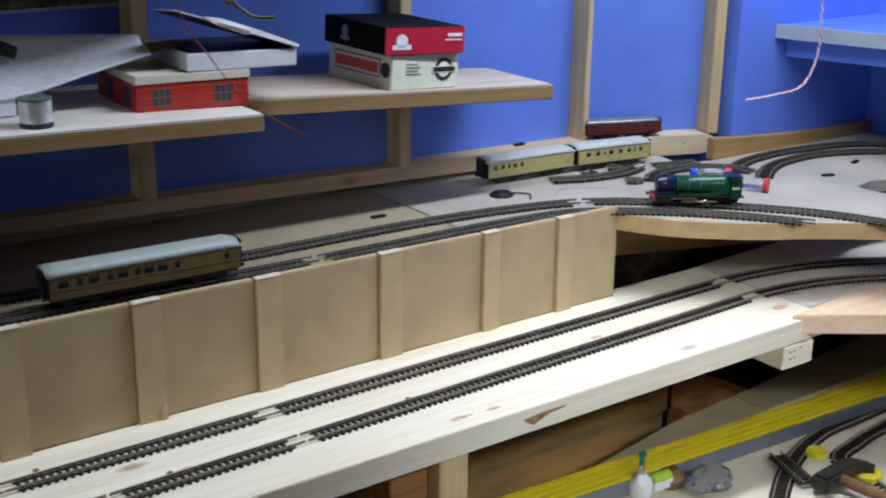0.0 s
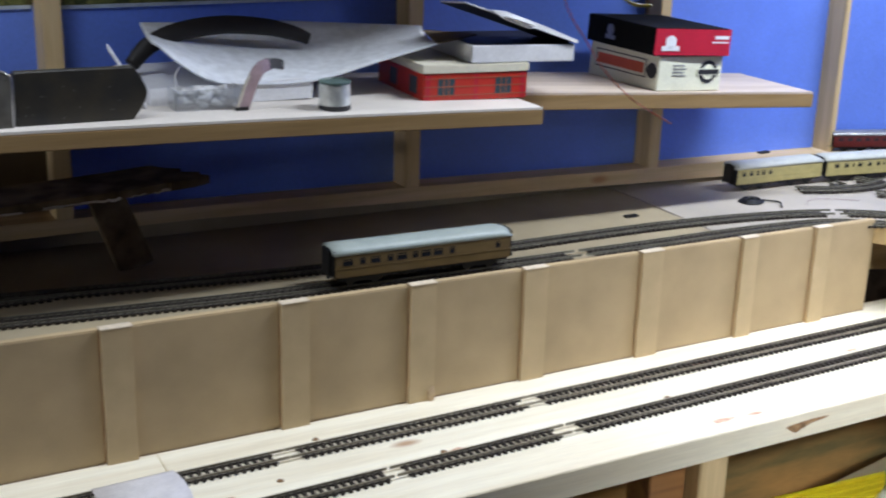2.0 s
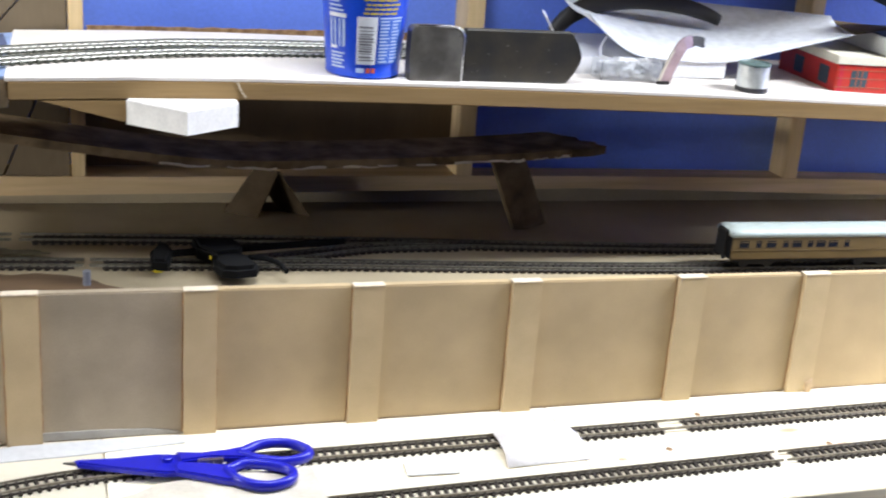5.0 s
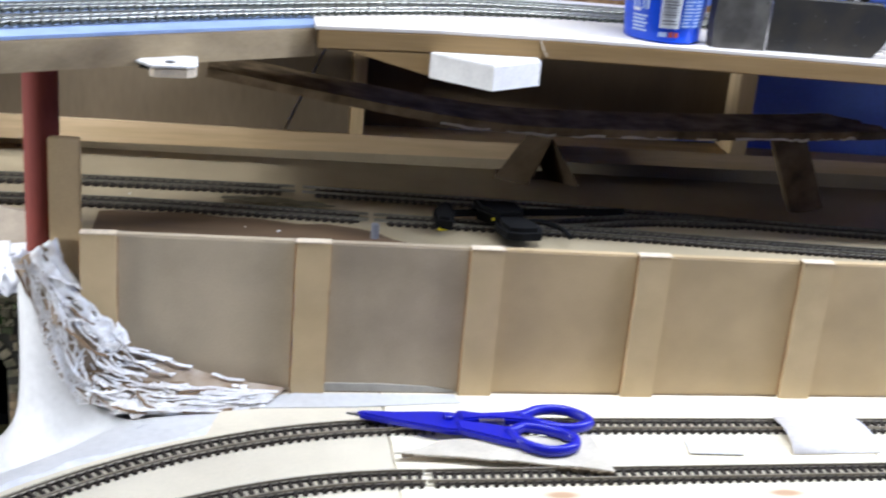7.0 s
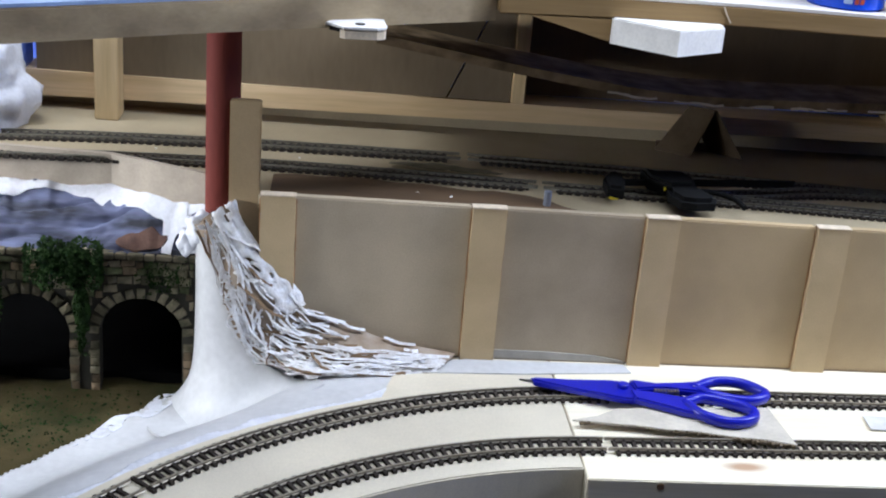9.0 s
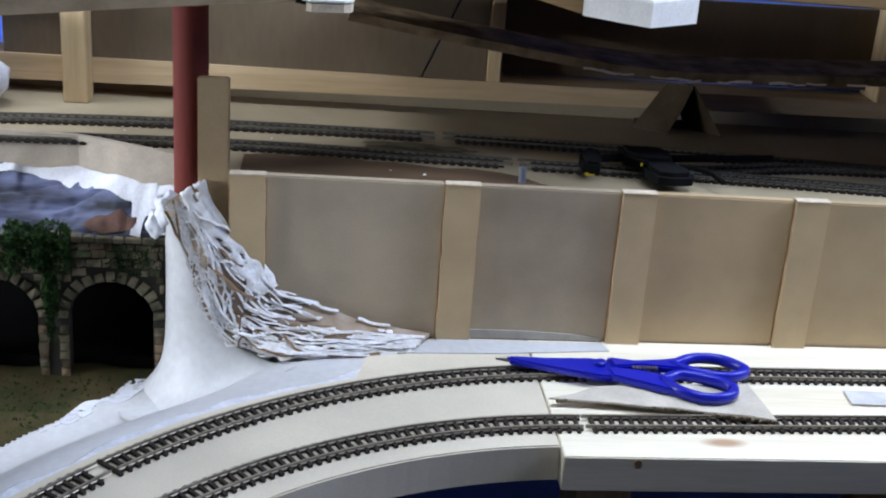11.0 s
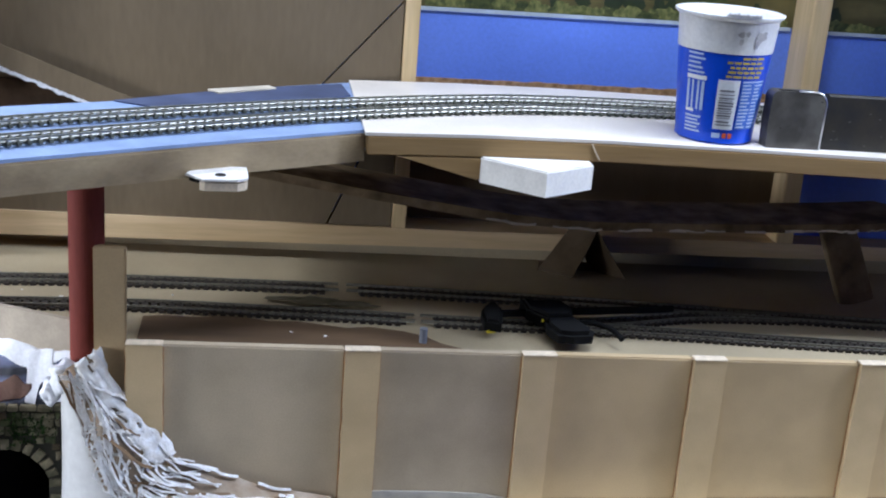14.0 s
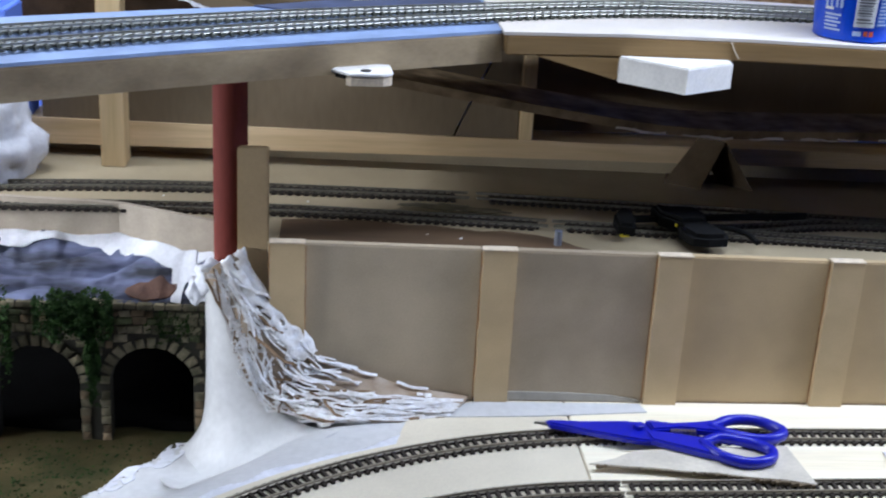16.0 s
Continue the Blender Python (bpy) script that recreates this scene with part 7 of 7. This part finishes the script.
whole("grey_card_scrap", slab([(0.190, -0.086), (0.238, -0.088), (0.236, -0.112), (0.188, -0.110)], low_z(0.2) + 0.0022, 0.0010, 0), SCRAP_GREY, "flat pale grey card scrap between the tracks", "card")
for x, y in ((0.515, -0.033), (0.452, -0.098), (0.905, -0.105), (0.62, -0.112)):
    whole("screw_head", lathe([(0.0035, 0), (0.0032, 0.0008)], 16), BROWN_WOOD, "dark countersunk screw head in the plank", "screw", "screws", m=pose(x, y, low_z(x) - 0.0002))
for x, z in [(-0.015, 0.895), (1.018, 0.888)]:
    whole("screw_head", lathe([(0.0030, 0), (0.0028, 0.0006)], 14), BROWN_WOOD, "dark screw head in the plank edge", "screw", "screws", m=pose(x, -0.2001, z, 90))
random.seed(29)
for x, y, rx, ry in ((0.634, -0.117, 0.013, 0.006), (1.008, -0.046, 0.030, 0.008), (0.925, -0.1765, 0.014, 0.004), (0.858, -0.041, 0.012, 0.004), (1.470, -0.153, 0.016, 0.006), (1.198, -0.091, 0.010, 0.003), (0.398, -0.110, 0.005, 0.003), (0.967, -0.178, 0.010, 0.003)):
    bm = bmesh.new()
    ring = [bm.verts.new((x + rx * random.uniform(0.7, 1.2) * math.cos(a), y + ry * random.uniform(0.7, 1.2) * math.sin(a), low_z(x) + 0.0003)) for a in np.linspace(0, 2 * math.pi, 15)[:-1]]
    bm.faces.new(ring)
    r = bmesh.ops.extrude_face_region(bm, geom=list(bm.faces))
    bmesh.ops.translate(bm, vec=(0, 0, -0.0006), verts=[g for g in r["geom"] if isinstance(g, bmesh.types.BMVert)])
    part("knot", bm, KNOT, plank, "reddish knot")
wane = bmesh.new()
edge = [(0.992, 0.8905), (1.006, 0.8925), (1.030, 0.8940), (1.056, 0.8935), (1.050, 0.8912), (1.030, 0.8893), (1.016, 0.8850), (1.008, 0.8815), (1.002, 0.8840)]
ring = [wane.verts.new((x, -0.2004, z)) for x, z in edge]
wane.faces.new(ring)
r = bmesh.ops.extrude_face_region(wane, geom=list(wane.faces))
bmesh.ops.translate(wane, vec=(0, 0.0008, 0), verts=[g for g in r["geom"] if isinstance(g, bmesh.types.BMVert)])
part("wane", wane, BARK, plank, "dark bark left on the edge")
whole("wall_foot_smear", upright([(-0.152, 0.9008), (-0.002, 0.9008), (-0.006, 0.9030), (-0.030, 0.9068), (-0.075, 0.9088), (-0.120, 0.9090), (-0.150, 0.9075)], 0.0040, 0.0060), SMEAR, "grey paint smeared up the wall foot", "paint")
chip = bmesh.new()
bmesh.ops.create_icosphere(chip, subdivisions=2, radius=0.006)
for v in chip.verts:
    v.co = Vector((v.co.x * 0.8, v.co.y * 0.4, v.co.z * 1.5)) * (1 + 0.5 * noise.noise(v.co * 300))
whole("glue_blob", chip, MDF_EDGE, "brown blob of glue and sawdust at a pilaster foot", "glue", m=pose(0.664, -0.001, low_z(0.66) + 0.0075))

# ---- under the plank and the low board ----
LZ = 0.680
whole("support_block", box(1.425, 1.483, -0.202, -0.10, 0.842, 0.8735), PINE_PALE, "pale pine block under the plank end", "block")
for k, (x, z) in enumerate(((1.437, 0.8650), (1.445, 0.8655), (1.457, 0.8680), (1.438, 0.8555), (1.446, 0.8560))):
    whole("nail_hole", lathe([(0.0015, 0), (0.0014, 0.0005)], 10), BARK, "dark nail hole in the block end", "nail hole", "nail holes", m=pose(x, -0.2021, z, 90))
whole("leg_block", box(0.842, 0.8905, -0.165, -0.125, 0.50, 0.8724), RUST_WOOD, "rust-brown timber block beside the plank leg", "block")
whole("plank_leg", box(0.892, 0.930, -0.185, -0.14, 0.0, 0.8725), PINE_Z, "pine leg under the plank", "leg")
whole("plank_leg", box(-0.05, -0.005, -0.16, -0.10, 0.0, 0.869), PINE_Z, "pine leg under the plank", "leg")
whole("under_beam", box(0.30, 1.515, 0.075, 0.097, 0.652, 0.868), MOSSY, "mossy dark timber bearer under the plank", "bearer")
whole("under_beam", box(1.526, 1.76, 0.077, 0.097, 0.718, 0.868), MOSSY, "mossy dark timber bearer under the plank", "bearer")
whole("lower_bearer", box(0.60, 1.512, 0.080, 0.102, 0.40, 0.6512), MOSSY, "dark mossy board below the mossy bearer", "bearer")
bm = bmesh.new()
ends = [[bm.verts.new((x + dx, y + dy, z)) for dx, dy, z in ((0, 0, top), (0.022, 0.036, top), (0.022, 0.036, foot), (0, 0, foot))] for x, y, top, foot in ((1.5205, 0.073, 0.716, 0.658), (1.645, 0.008, 0.661, 0.600))]
for k in range(4):
    bm.faces.new((ends[0][k], ends[1][k], ends[1][(k + 1) % 4], ends[0][(k + 1) % 4]))
bm.faces.new(ends[0]), bm.faces.new(ends[1])
whole("cross_beam", bm, RUST_WOOD, "rust-brown timber crossing under the low board", "block")
whole("corner_block", box(1.514, 1.532, 0.040, 0.0735, 0.60, 0.655), RUST_WOOD, "small rust-brown timber block", "block")
lowb = thing("low_board", "buff board at knee height with loose track", "deck")
part("board", box(0.70, 2.05, -0.62, -0.05, LZ - 0.018, LZ, 0.001), BUFF, lowb)
for outline in ([(1.18, -0.049), (1.5935, -0.049), (1.5935, 0.0135), (1.44, 0.0), (1.328, -0.022)], [(1.5952, -0.049), (1.757, -0.049), (1.745, 0.0295), (1.5952, 0.0135)],
                [(1.7588, -0.049), (2.05, -0.049), (2.05, 0.060), (1.9, 0.047), (1.7468, 0.030)]):
    part("board", slab(outline, LZ, 0.018), HARD, lowb, "brown hardboard strip")
for x in (0.8, 1.98):
    whole("board_leg", box(x - 0.02, x + 0.02, -0.58, -0.54, 0, LZ - 0.0185), PINE_Z, "pine leg under the low board", "leg")


def level():
    """A yellow ribbed level lying on its side."""
    a, b = Vector((0.95, -0.0515)), Vector((2.04, -0.1125))
    h = math.degrees(math.atan2(b.y - a.y, b.x - a.x))
    ob = thing("spirit_level", "long yellow ribbed spirit level with grey edge", "spirit level", m=pose(a.x, a.y, LZ + 0.0005, 0, 0, h))
    n = (b - a).length
    part("body", box(0, n, -0.052, 0.0, 0, 0.022, 0.001), ALU, ob, "grey metal edge")
    for k in range(4):
        y = -0.050 + 0.0125 * k
        part("rib", box(0.0, n, y, y + 0.0100, 0.0222, 0.0250, 0.0008), YELLOW, ob, "yellow rib")
    part("groove", box(0.001, n - 0.001, -0.0505, -0.0005, 0.0221, 0.0228, 0), shade("dark_yellow_groove", (0.34, 0.27, 0.01), 0.5, vary=0.1, bump=0), ob, "dark yellow grooves")
    part("vial_housing", box(0.318, 0.362, -0.071, -0.0525, 0.0, 0.024, 0.006), POT_WHITE, ob, "pale vial housing")
    vial = lathe([(0.009, 0), (0.009, 0.03)], 16)
    bmesh.ops.transform(vial, matrix=pose(0.325, -0.062, 0.0185, 0, 90, 0), verts=vial.verts)
    part("vial", vial, shade("lime_vial", (0.45, 0.62, 0.05), 0.2, vary=0.05, bump=0), ob, "lime green vial")


level()
glue = thing("glue_bottle", "white glue bottle with dark green nozzle cap", "bottle", m=pose(1.258, -0.126, LZ + 0.0003))
part("body", lathe([(0.0145, 0), (0.0160, 0.003), (0.0160, 0.016), (0.0125, 0.024), (0.0080, 0.028), (0.0068, 0.0315)], 32), POT_WHITE, glue, smooth=True)
part("nozzle", lathe([(0.0065, 0.031), (0.0055, 0.036), (0.0025, 0.048)], 20), CLEAR, glue)
part("cap", lathe([(0.0040, 0.044), (0.0036, 0.056), (0.0055, 0.057), (0.0055, 0.061)], 18), GREEN_CAP, glue)
for pts in ([(1.331, -0.297, 0), (1.408, -0.232, 0), (1.504, -0.178, 0), (1.594, -0.151, 0), (1.67, -0.147, 0), (1.761, -0.145, 0)], [(1.525, -0.344, 0), (1.545, -0.224, 0), (1.613, -0.198, 0), (1.698, -0.187, 0), (1.8, -0.18, 0)]):
    track(smooth_line(pts), lambda x: LZ + 0.0004, "curved track on the low board", ends=0.004)
track([(1.48, -0.162), (1.451, -0.246)], lambda x: LZ + 0.0075, "loose straight track piece on the low board", ends=0.004, group="loose track")
ham = thing("hammer", "hammer with wooden handle on the low board", "hammer", m=pose(1.48, -0.259, LZ + 0.018, 0, 0, 6.9))
part("head", box(-0.036, 0.036, -0.013, 0.013, -0.012, 0.012, 0.004), SHEET_DARK, ham)
part("claw", slab([(0.034, -0.010), (0.052, -0.016), (0.060, -0.026), (0.056, -0.006), (0.050, 0.008), (0.034, 0.011)], 0.009, 0.016, 0.002), SHEET_DARK, ham)
part("handle", pipe([(0, -0.012, 0), (0, -0.10, 0), (0, -0.25, 0)], 0.008, 12), BROWN_WOOD, ham, "worn wooden handle", smooth=True)
for x, y, r in ((1.538, -0.187, 0.014), (1.544, -0.266, 0.020)):
    whole("yellow_tub", lathe([(r, 0), (r, 0.008), (r * 0.9, 0.010)], 28), YELLOW, "yellow plastic tub on the low board", "tub", m=pose(x, y, LZ))
lump((1.345, -0.165, LZ + 0.014), 0.022, CLEAR, "crumpled_bag", "crumpled clear plastic bag", "bag", 5, (1.5, 1.0, 0.8), 0.4)
whole("brown_rag", lathe([(0.020, 0), (0.022, 0.012), (0.012, 0.024)], 20), BROWN_WOOD, "small brown lump of card", "scrap", m=pose(1.31, -0.125, LZ))
